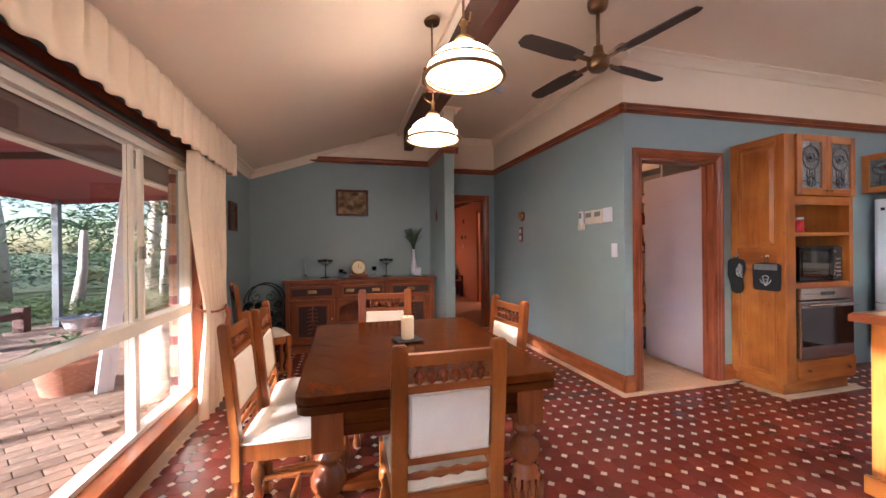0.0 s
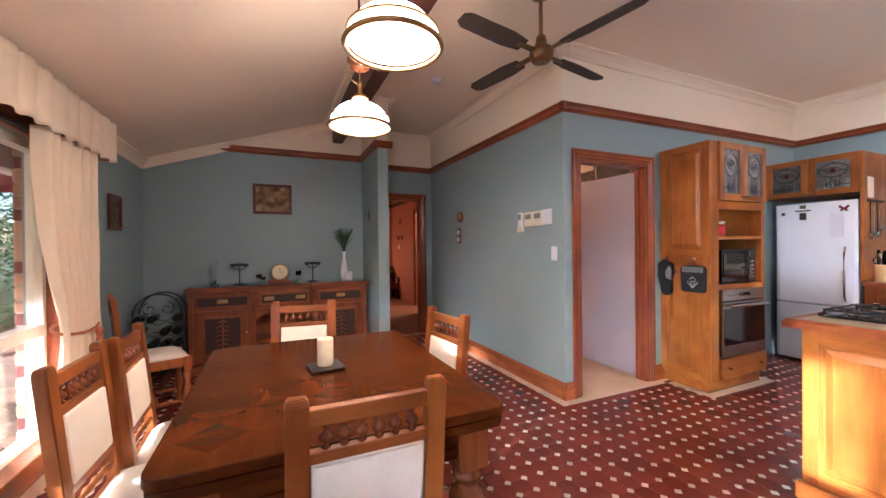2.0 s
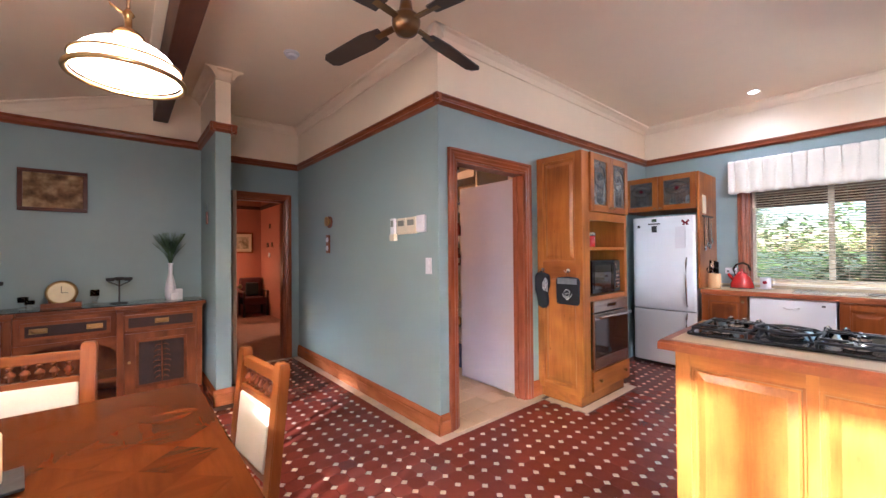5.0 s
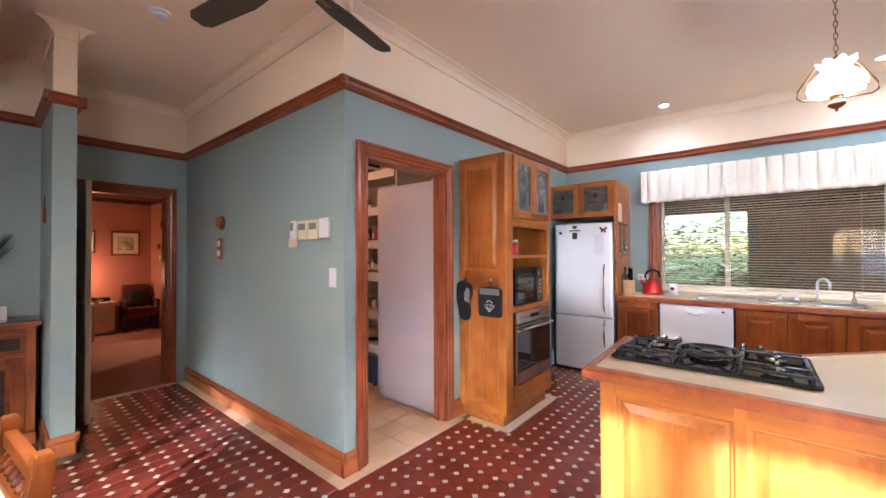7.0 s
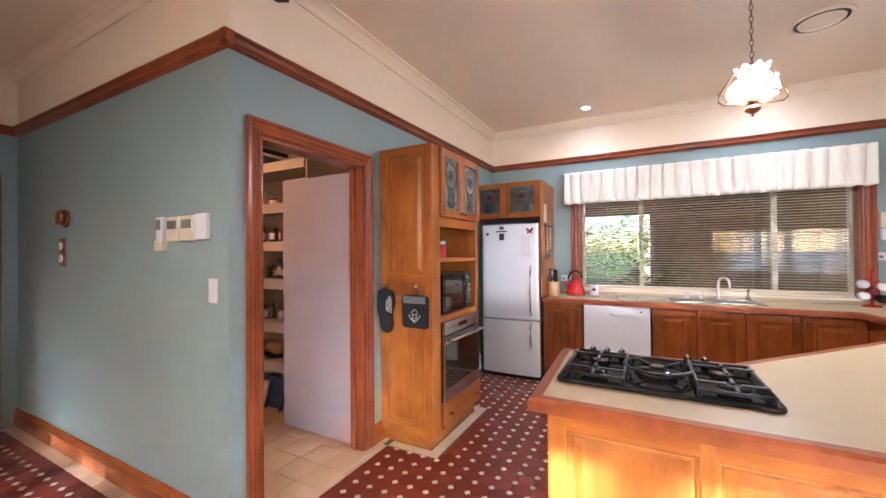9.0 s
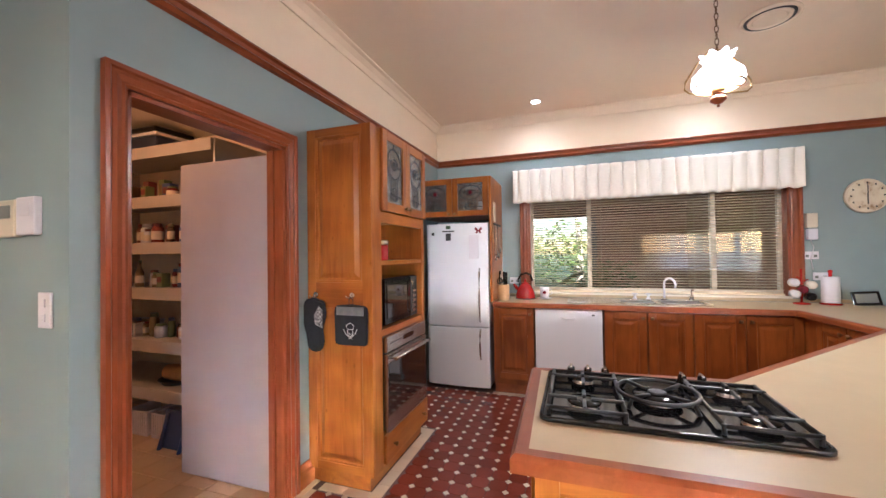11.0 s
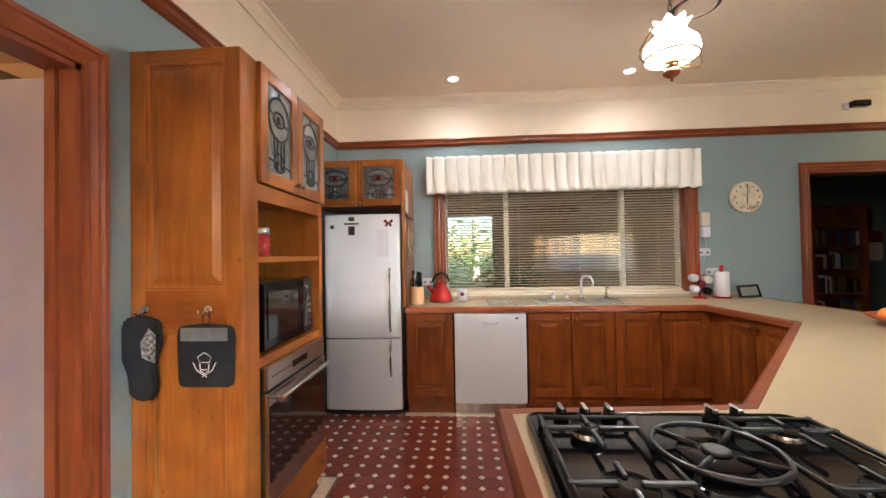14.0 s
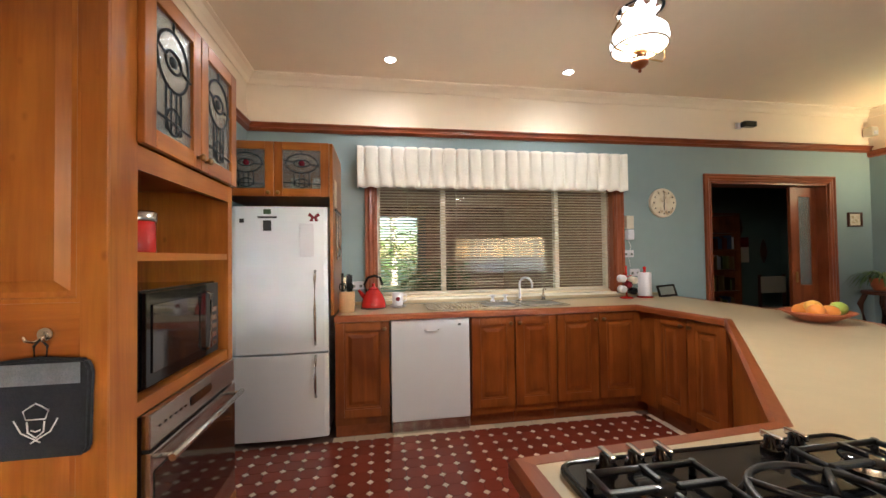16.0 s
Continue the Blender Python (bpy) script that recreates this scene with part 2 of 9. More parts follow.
def box(*a, bevel=0.0):
    return add_box(bmesh.new(), *a, bevel=bevel)


def add_lathe(bm, profile, at=(0, 0, 0), seg=20, axis="z"):
    """A turned solid from (radius, height) pairs."""
    rings = []
    for r, h in profile:
        ring = []
        for k in range(seg):
            a = 2 * math.pi * k / seg
            p = (r * math.cos(a), r * math.sin(a), h)
            if axis == "x":
                p = (h, p[0], p[1])
            elif axis == "y":
                p = (p[0], h, p[1])
            ring.append(bm.verts.new((at[0] + p[0], at[1] + p[1], at[2] + p[2])))
        rings.append(ring)
    for a, b in zip(rings, rings[1:]):
        for k in range(seg):
            f = bm.faces.new((a[k], a[(k + 1) % seg], b[(k + 1) % seg], b[k]))
            f.smooth = True
    bm.faces.new(rings[0][::-1])
    bm.faces.new(rings[-1])
    return bm


def lathe(profile, at=(0, 0, 0), seg=20, axis="z"):
    return add_lathe(bmesh.new(), profile, at, seg, axis)


def add_tube(bm, pts, r, seg=8, closed=False):
    """A round bar along points; r is one radius or one for each point."""
    pts = [Vector(p) for p in pts]
    n = len(pts)
    rings = []
    up = Vector((0, 0, 1))
    for i, p in enumerate(pts):
        a = pts[i - 1] if (i > 0 or closed) else pts[0]
        b = pts[(i + 1) % n] if (i < n - 1 or closed) else pts[-1]
        d = (b - a).normalized()
        u = d.cross(up)
        if u.length < 1e-3:
            u = d.cross(Vector((1, 0, 0)))
        u.normalize()
        v = d.cross(u).normalized()
        rad = r[i] if isinstance(r, (list, tuple)) else r
        rings.append([bm.verts.new(p + rad * (math.cos(2 * math.pi * k / seg) * u + math.sin(2 * math.pi * k / seg) * v)) for k in range(seg)])
    pairs = list(zip(rings, rings[1:])) + ([(rings[-1], rings[0])] if closed else [])
    for a, b in pairs:
        for k in range(seg):
            f = bm.faces.new((a[k], a[(k + 1) % seg], b[(k + 1) % seg], b[k]))
            f.smooth = True
    if not closed:
        bm.faces.new(rings[0][::-1])
        bm.faces.new(rings[-1])
    return bm


def tube(pts, r, seg=8, closed=False):
    return add_tube(bmesh.new(), pts, r, seg, closed)


def add_prism(bm, outline, z0, z1, bevel=0.0):
    """An upright prism over a plan outline."""
    lo = [bm.verts.new((x, y, z0)) for x, y in outline]
    hi = [bm.verts.new((x, y, z1)) for x, y in outline]
    n = len(outline)
    fs = [bm.faces.new(lo[::-1]), bm.faces.new(hi)]
    for k in range(n):
        fs.append(bm.faces.new((lo[k], lo[(k + 1) % n], hi[(k + 1) % n], hi[k])))
    bmesh.ops.recalc_face_normals(bm, faces=fs)
    if bevel > 0:
        bmesh.ops.bevel(bm, geom=list({e for f in fs for e in f.edges}), offset=bevel, segments=2, profile=0.6, affect="EDGES")
    return bm


def prism(outline, z0, z1, bevel=0.0):
    return add_prism(bmesh.new(), outline, z0, z1, bevel)


def add_sweep_profile(bm, profile, a, b, out, up=(0, 0, 1)):
    """A moulding: a closed (out, up) profile carried straight from a to b."""
    a, b, out, up = Vector(a), Vector(b), Vector(out), Vector(up)
    ra = [bm.verts.new(a + o * out + u * up) for o, u in profile]
    rb = [bm.verts.new(b + o * out + u * up) for o, u in profile]
    n = len(profile)
    fs = [bm.faces.new(ra), bm.faces.new(rb[::-1])]
    for k in range(n):
        fs.append(bm.faces.new((ra[k], rb[k], rb[(k + 1) % n], ra[(k + 1) % n])))
    bmesh.ops.recalc_face_normals(bm, faces=fs)
    return bm


def mesh_of(name, bm, material):
    me = bpy.data.meshes.new(name)
    bm.to_mesh(me)
    bm.free()
    me.materials.append(material)
    return me


def solid(name, bm, material, label="", category="", group="", kind=""):
    """A thing, or a piece of the setting, that is one mesh."""
    return tagged(new(name, mesh_of(name, bm, material)), label, category, group, kind)


def wall(name, bm, material=None, label=""):
    return solid(name, bm, material or BLUE, label, "", "", "structure")


def thing(name, at, label, category, group=""):
    ob = new(name)
    ob.empty_display_size = 0.1
    ob.matrix_basis = Matrix.Translation(at)
    return tagged(ob, label, category, group)


def part(name, bm, material, parent, label=""):
    """One mesh, built in the world's coordinates, under a thing or a part."""
    ob = new(name, mesh_of(name, bm, material))
    ob.parent = parent
    ob.matrix_parent_inverse = parent.matrix_basis.inverted() if parent.data is None else Matrix.Identity(4)
    return tagged(ob, label)


def smooth(ob):
    for p in ob.data.polygons:
        p.use_smooth = True
    return ob


# ---- plan ----
XW = -1.05            # dining window wall, inner face
YB = 5.30             # wall behind the sideboard
YF = 5.68             # wall of the door to the red room
XB = 2.40             # blue wall, pantry's outer side
YP = 2.82             # wall of the pantry door and the tall cabinet
XK = 5.98             # kitchen window wall
YS = -3.85            # wall behind the walker
RAIL = 2.462          # top of the picture rail
CEIL = 2.93


def add_xz(bm, pts, y0, y1):
    """A slab over an outline in x and z, between two y."""
    a = [bm.verts.new((x, y0, z)) for x, z in pts]
    b = [bm.verts.new((x, y1, z)) for x, z in pts]
    n = len(pts)
    fs = [bm.faces.new(a), bm.faces.new(b[::-1])]
    for k in range(n):
        fs.append(bm.faces.new((a[k], b[k], b[(k + 1) % n], a[(k + 1) % n])))
    bmesh.ops.recalc_face_normals(bm, faces=fs)
    return bm


RAKE_X, RAKE = 1.04, 0.33   # where the raked ceiling ends, and its rise a metre


def ceil_z(x):
    return CEIL if x >= RAKE_X else CEIL - 0.02 - RAKE * (RAKE_X - x)


SPLIT = RAIL - 0.035
SPLIT_P, SPLIT_K = RAIL - 0.015, RAIL + 0.010   # paint lines behind the rail of the pantry and kitchen walls

# ---- floors ----
wall("floor", box(XW - 0.05, YS, -0.12, XK, YF, -0.005), GROUT, "dark grout bed of the tiled dining and kitchen floor")
wall("floor_red_room", box(-0.5, YF + 0.003, -0.12, XB + 2.0, 10.4, 0.004), CARPET, "reddish brown carpet of the red room")
wall("floor_pantry", box(2.5, YP - 0.02, -0.004, 4.25, 5.4, 0.0), MORTAR, "pale grout bed of the pantry floor")
wall("floor_study", box(XK + 0.003, -4.6, -0.12, 9.2, -0.9, 0.003), CARPET, "dark brown carpet of the study")

# ---- ceilings ----
bm = add_xz(bmesh.new(), [(XW - 0.3, ceil_z(XW - 0.3)), (RAKE_X, ceil_z(RAKE_X - 0.001)), (RAKE_X, ceil_z(RAKE_X - 0.001) + 0.12), (XW - 0.3, ceil_z(XW - 0.3) + 0.12)], YS, YB + 0.1)
wall("ceiling_raked", bm, CREAM, "cream painted raked plaster ceiling")
wall("ceiling_flat", box(RAKE_X + 0.002, YS - 0.1, CEIL, XK + 0.1, YF + 0.1, CEIL + 0.12), CREAM, "cream painted flat plaster ceiling")

# ---- walls ----
T = 0.11
wall("wall_back", box(XW, YB, -0.1, 1.27, YB + T, SPLIT), BLUE, "blue-green painted wall behind the sideboard")
wall("wall_back_upper", add_xz(bmesh.new(), [(XW, SPLIT), (1.27, SPLIT), (1.27, CEIL), (RAKE_X, CEIL), (RAKE_X, ceil_z(RAKE_X - 0.01)), (-0.36, ceil_z(-0.36))], YB + 0.001, YB + T), CREAM, "cream painted band above the picture rail")
wall("wall_stub", box(1.27, 4.50, -0.1, 1.39, YF, SPLIT), BLUE, "blue-green painted stub wall")
wall("wall_stub_upper", box(1.271, 4.501, SPLIT, 1.389, YF, CEIL), CREAM, "cream painted top of the stub wall")
DFX0, DFX1, DFZ = 1.52, 2.22, 1.985
wall("wall_far_a", box(1.39, YF, -0.1, DFX0, YF + T, SPLIT), BLUE)
wall("wall_far_b", box(DFX1, YF, -0.1, XB, YF + T, SPLIT), BLUE)
wall("wall_far_c", box(DFX0, YF, DFZ, DFX1, YF + T, SPLIT), BLUE)
wall("wall_far_upper", box(1.39, YF + 0.001, SPLIT, XB, YF + T, CEIL), CREAM)
wall("wall_passage", box(XB, YP, -0.1, XB + T, YF + T, SPLIT), BLUE, "blue-green painted wall with soft sheen")
wall("wall_passage_upper", box(XB + 0.001, YP + 0.001, SPLIT, XB + T, YF + T, CEIL), CREAM)
PX0, PX1, PZ = 2.565, 3.385, 2.015
wall("wall_pantry_b", box(PX1, YP, -0.1, XK, YP + T, SPLIT_P), BLUE)
wall("wall_pantry_a", box(XB + T, YP, -0.1, PX0, YP + T, SPLIT_P), BLUE)
wall("wall_pantry_c", box(PX0, YP, PZ, PX1, YP + T, SPLIT_P), BLUE)
wall("wall_pantry_upper", box(XB + T, YP + 0.001, SPLIT_P, XK, YP + T, CEIL), CREAM)
KY0, KY1, KZ0, KZ1 = -0.63, 1.74, 0.95, 2.02
HY0, HY1, HZ = -3.25, -1.74, 2.08
wall("wall_kitchen_a", box(XK, KY1, -0.1, XK + 0.2, YP + T, SPLIT_K), BLUE)
wall("wall_kitchen_b", box(XK, HY1, -0.1, XK + 0.2, KY0, SPLIT_K), BLUE)
wall("wall_kitchen_c", box(XK, KY0, -0.1, XK + 0.2, KY1, KZ0), BLUE)
wall("wall_kitchen_d", box(XK, KY0, KZ1, XK + 0.2, KY1, SPLIT_K), BLUE)
wall("wall_kitchen_e", box(XK, HY0, HZ, XK + 0.2, HY1, SPLIT_K), BLUE)
wall("wall_kitchen_f", box(XK, YS - T, -0.1, XK + 0.2, HY0, SPLIT_K), BLUE)
wall("wall_kitchen_upper", box(XK + 0.001, YS - T, SPLIT_K, XK + 0.2, YP + T, CEIL), CREAM)
wall("wall_south", box(XW - 0.2, YS - T, -0.1, XK, YS, SPLIT), BLUE)
wall("wall_south_upper", add_xz(bmesh.new(), [(XW - 0.2, ceil_z(XW - 0.2)), (XW - 0.2, 2.1), (XW, 2.1), (0.2, SPLIT), (XK, SPLIT), (XK, CEIL), (RAKE_X, CEIL), (RAKE_X, ceil_z(RAKE_X - 0.01))], YS - T, YS), CREAM)
WY0, WY1, WZ0, WZ1 = -3.3, 3.55, 0.13, 1.93
WT = 0.16
wall("wall_window_a", box(XW - WT, WY1, -0.1, XW, YB + T, ceil_z(XW)), BLUE, "blue-green painted wall beside the dining window")
wall("wall_window_b", box(XW - WT, YS, -0.1, XW, WY0, ceil_z(XW)), BLUE)
wall("wall_window_c", box(XW - WT, WY0, -0.1, XW, WY1, WZ0), TRIM_Y, "stained timber upstand under the dining window")
# out of view: pier and low wall added to keep sun off floor and chairs
PIER0, PIER1 = -0.45, 0.85
wall("wall_sun_block_pier", box(XW - WT, PIER0, WZ0, XW, PIER1, WZ1), BLUE, "unseen blue-green wall added between the dining windows to block sun")
wall("wall_sun_block_low", box(XW - WT, WY0, WZ0, XW, PIER0, 0.755), BLUE, "unseen blue-green wall added under the further dining window to block sun")
wall("wall_window_d", box(XW - WT, WY0, WZ1, XW, WY1, ceil_z(XW)), BLUE)

# cornices: a cove between wall and ceiling
COVE = [(0, 0), (0.0, -0.085), (0.012, -0.085), (0.03, -0.05), (0.06, -0.02), (0.085, -0.012), (0.085, 0)]


def cornice(a, b, out):
    wall("cornice", add_sweep_profile(bmesh.new(), COVE, a, b, out), CREAM, "cream plaster cove cornice")


cornice((XB, YP - 0.085, CEIL), (XB, YF, CEIL), (-1, 0, 0))
cornice((XB - 0.085, YP, CEIL), (XK, YP, CEIL), (0, -1, 0))
cornice((XK, YS, CEIL), (XK, YP, CEIL), (-1, 0, 0))
cornice((1.39, YF, CEIL), (XB, YF, CEIL), (0, -1, 0))
cornice((1.27, 4.5, CEIL), (1.39, 4.5, CEIL), (0, -1, 0))
cornice((1.39, 4.42, CEIL), (1.39, YF, CEIL), (1, 0, 0))
cornice((1.27, 4.42, CEIL), (1.27, YB, CEIL), (-1, 0, 0))
cornice((RAKE_X, YS, YS * 0 + CEIL), (XK, YS, CEIL), (0, 1, 0))
# along the rake
d = Vector((RAKE_X - XW, 0, ceil_z(RAKE_X - 0.001) - ceil_z(XW))).normalized()
wall("cornice", add_sweep_profile(bmesh.new(), COVE, (XW, YB, ceil_z(XW)), (RAKE_X, YB, ceil_z(RAKE_X - 0.001)), (0, -1, 0), (-d.z, 0, d.x)), CREAM, "cream plaster cove cornice")
wall("cornice", add_sweep_profile(bmesh.new(), COVE, (XW, YS, ceil_z(XW)), (XW, YB, ceil_z(XW)), (1, 0, 0.1)), CREAM, "cream plaster cove cornice")

# exposed beam under the edge of the raked ceiling, with its pale batten
wall("ceiling_beam", box(0.86, YS, 2.52, 0.97, 4.98, 2.90, bevel=0.006), BEAM, "dark stained exposed timber beam")
wall("ceiling_batten", box(0.80, YS, 2.79, 0.858, YB - 0.02, 2.90, bevel=0.004), CREAM, "cream painted batten beside the beam")

# picture rails: stained moulding along the walls
RAILP = [(0, 0), (0.042, 0), (0.045, -0.012), (0.030, -0.022), (0.026, -0.040), (0.034, -0.052), (0.020, -0.066), (0.0, -0.072)]


def rail(a, b, out, m, za=0.0, zb=0.0):
    wall("picture_rail", add_sweep_profile(bmesh.new(), RAILP, (*a, RAIL + za), (*b, RAIL + zb), out), m, "red-stained timber picture rail")


rail((-0.34, YB), (1.27, YB), (0, -1, 0), TRIM)
rail((1.27, 4.455), (1.27, YB), (-1, 0, 0), TRIM_Y)
rail((1.225, 4.5), (1.435, 4.5), (0, -1, 0), TRIM)
rail((1.39, 4.455), (1.39, YF), (1, 0, 0), TRIM_Y)
rail((1.39, YF), (XB, YF), (0, -1, 0), TRIM)
rail((XB, YP - 0.045), (XB, YF), (-1, 0, 0), TRIM_Y)
rail((XB - 0.045, YP), (XK, YP), (0, -1, 0), TRIM, 0.0, 0.045)
rail((XK, YS), (XK, YP), (-1, 0, 0), TRIM_Y, 0.055, 0.045)
rail((0.3, YS), (XK, YS), (0, 1, 0), TRIM)

# skirtings
SKP = [(0, 0), (0.022, 0), (0.022, 0.085), (0.016, 0.095), (0.020, 0.105), (0.014, 0.125), (0.006, 0.14), (0, 0.14)]


def skirting(a, b, out, m):
    wall("baseboard", add_sweep_profile(bmesh.new(), SKP, (*a, 0.0), (*b, 0.0), out), m, "orange-stained moulded timber skirting")


skirting((XB, YP - 0.022), (XB, YF), (-1, 0, 0), SKIRT_Y)
skirting((XB - 0.022, YP), (PX0 - 0.08, YP), (0, -1, 0), SKIRT)
skirting((PX1 + 0.08, YP), (3.60, YP), (0, -1, 0), SKIRT)
skirting((XW, YB), (1.27, YB), (0, -1, 0), SKIRT)
skirting((1.27, 4.478), (1.27, YB), (-1, 0, 0), SKIRT_Y)
skirting((1.248, 4.5), (1.412, 4.5), (0, -1, 0), SKIRT)
skirting((1.39, 4.478), (1.39, YF), (1, 0, 0), SKIRT_Y)
skirting((XW, WY1), (XW, YB), (1, 0, 0), SKIRT_Y)
skirting((XK, HY1 + 0.08), (XK, -1.26), (-1, 0, 0), SKIRT_Y)
skirting((XK, YS), (XK, HY0 - 0.08), (-1, 0, 0), SKIRT_Y)

# ---- door and window trims ----
ARCH = [(0, 0), (0.0, 0.014), (0.012, 0.020), (0.020, 0.016), (0.040, 0.024), (0.055, 0.020), (0.062, 0.028), (0.078, 0.028), (0.078, 0)]


def casing(name, origin, along, normal, a0, a1, ztop, zbot=0.0, sill=False, mz=None, mx=None, w=1.0):
    """Moulded architrave round an opening; along and normal are unit vectors in plan."""
    ob = thing(name, (origin[0] + along[0] * (a0 + a1) / 2, origin[1] + along[1] * (a0 + a1) / 2, zbot), "red-stained moulded timber architrave", "architrave")
    ob["kind"] = "structure"
    al, no = Vector((*along, 0)), Vector((*normal, 0))
    o = Vector((*origin, 0))
    prof = [(x * w, y) for x, y in ARCH]
    for nm, a, sgn in (("jamb", a0, -1), ("jamb", a1, 1)):
        bm = bmesh.new()
        ps = [bm.verts.new(o + al * (a + sgn * x) + no * y + Vector((0, 0, zbot))) for x, y in prof]
        pt = [bm.verts.new(o + al * (a + sgn * x) + no * y + Vector((0, 0, ztop + x))) for x, y in prof]
        n = len(prof)
        fs = [bm.faces.new(ps), bm.faces.new(pt[::-1])] + [bm.faces.new((ps[k], pt[k], pt[(k + 1) % n], ps[(k + 1) % n])) for k in range(n)]
        bmesh.ops.recalc_face_normals(bm, faces=fs)
        part(nm, bm, mz or TRIM_Z, ob)
    bm = bmesh.new()
    ps = [bm.verts.new(o + al * (a0 - x) + no * y + Vector((0, 0, ztop + x))) for x, y in prof]
    pt = [bm.verts.new(o + al * (a1 + x) + no * y + Vector((0, 0, ztop + x))) for x, y in prof]
    n = len(prof)
    fs = [bm.faces.new(ps), bm.faces.new(pt[::-1])] + [bm.faces.new((ps[k], pt[k], pt[(k + 1) % n], ps[(k + 1) % n])) for k in range(n)]
    bmesh.ops.recalc_face_normals(bm, faces=fs)
    part("head", bm, mx or TRIM, ob)
    return ob


c = casing("door_2_architrave", (0, YP), (1, 0), (0, -1), PX0, PX1, PZ)
part("lining", add_box(box(PX0 - 0.002, YP - 0.002, 0, PX0 + 0.02, YP + T, PZ), PX1 - 0.02, YP - 0.002, 0, PX1 + 0.002, YP + T, PZ), TRIM_Z, c)
part("lining", box(PX0, YP - 0.002, PZ - 0.02, PX1, YP + T, PZ + 0.002), TRIM, c)
part("stop", add_box(box(PX0 + 0.02, YP + 0.055, 0, PX0 + 0.034, YP + 0.075, PZ - 0.02), PX1 - 0.034, YP + 0.055, 0, PX1 - 0.02, YP + 0.075, PZ - 0.02), TRIM_Z, c)
c = casing("door_1_architrave", (0, YF), (1, 0), (0, -1), DFX0, DFX1, DFZ)
part("lining", add_box(box(DFX0 - 0.002, YF - 0.002, 0, DFX0 + 0.02, YF + T, DFZ), DFX1 - 0.02, YF - 0.002, 0, DFX1 + 0.002, YF + T, DFZ), TRIM_Z, c)
part("lining", box(DFX0, YF - 0.002, DFZ - 0.02, DFX1, YF + T, DFZ + 0.002), TRIM, c)
c = casing("door_3_architrave", (XK, 0), (0, 1), (-1, 0), HY0, HY1, HZ, mx=TRIM_Y)
part("lining", add_box(box(XK - 0.002, HY0 - 0.002, 0, XK + 0.2, HY0 + 0.02, HZ), XK - 0.002, HY1 - 0.02, 0, XK + 0.2, HY1 + 0.002, HZ), TRIM_Z, c)
part("lining", box(XK - 0.002, HY0, HZ - 0.02, XK + 0.2, HY1, HZ + 0.002), TRIM_Y, c)
c = casing("window_2_architrave", (XK, 0), (0, 1), (-1, 0), KY0, KY1, KZ1, KZ0, mx=TRIM_Y, w=1.15)
part("lining", add_box(box(XK - 0.002, KY0 - 0.002, KZ0, XK + 0.12, KY0 + 0.02, KZ1), XK - 0.002, KY1 - 0.02, KZ0, XK + 0.12, KY1 + 0.002, KZ1), TRIM_Z, c)

# ---- dining window: cream aluminium sliders over fixed lights ----
win = tagged(thing("window_1", (XW - 0.1, 0, WZ0), "cream aluminium sliding window over low fixed panes", "window"), kind="structure")
WX = XW - 0.09
for y0, y1, mulls in ((WY0, PIER0, (-2.05,)), (PIER1, WY1, (1.45, 2.72))):
    low = y0 > 0                       # only the nearer window has low fixed panes
    for a, b in ((WZ0, WZ0 + 0.05), (WZ1 - 0.05, WZ1))[0 if low else 1:]:
        part("window_frame", box(WX - 0.04, y0, a, WX + 0.04, y1, b), FRAME, win)
    for a in (y0, y1 - 0.040):
        part("window_frame", box(WX - 0.04, a, WZ0 + 0.05 if low else 0.83, WX + 0.04, a + 0.040, WZ1 - 0.05), FRAME, win)
    part("transom", box(WX - 0.045, y0 + 0.045, 0.76, WX + 0.055, y1 - 0.045, 0.83, bevel=0.006), FRAME, win)
    for b in mulls:
        if low:
            part("mullion", box(WX - 0.03, b - 0.024, WZ0 + 0.05, WX + 0.03, b + 0.024, 0.76, bevel=0.004), FRAME, win)
        part("mullion", box(WX - 0.035, b - 0.008, 0.83, WX + 0.012, b + 0.024, WZ1 - 0.05, bevel=0.004), FRAME, win)
        part("mullion", box(WX - 0.01, b + 0.090, 0.83, WX + 0.02, b + 0.125, WZ1 - 0.05, bevel=0.004), FRAME, win)
    ends = (y0, *mulls, y1)
    for a, b in zip(ends, ends[1:]):
        for z0, z1 in ((WZ0 + 0.05, 0.76), (0.83, WZ1 - 0.05))[0 if low else 1:]:
            p = part("pane", box(WX - 0.003, a + 0.03, z0, WX + 0.003, b - 0.03, z1), GLASS, win, "clear window pane")
            p.visible_shadow = False
part("sash_lock", box(WX + 0.018, 2.775, 1.20, WX + 0.045, 2.815, 1.28, bevel=0.006), STEEL, win, "small steel sash lock")
wall("window_sill_1", box(XW - 0.06, WY0, WZ0 - 0.004, XW + 0.05, WY1 + 0.06, WZ0 + 0.02, bevel=0.006), SKIRT_Y, "orange-stained timber sill below the dining window")
wall("window_apron_1", box(XW, WY0, 0.0, XW + 0.03, WY1 + 0.06, WZ0 - 0.006, bevel=0.004), TRIM_Y, "red-stained timber board below the sill")
wall("window_reveal_1", box(XW - 0.12, WY1 - 0.002, WZ0, XW + 0.012, WY1 + 0.075, WZ1 + 0.05, bevel=0.004), TRIM_Z, "red-stained timber reveal")
wall("window_head_1", box(XW - 0.02, WY0, WZ1 - 0.002, XW + 0.02, WY1 + 0.075, WZ1 + 0.10, bevel=0.004), TRIM_Y, "red-stained timber window head")

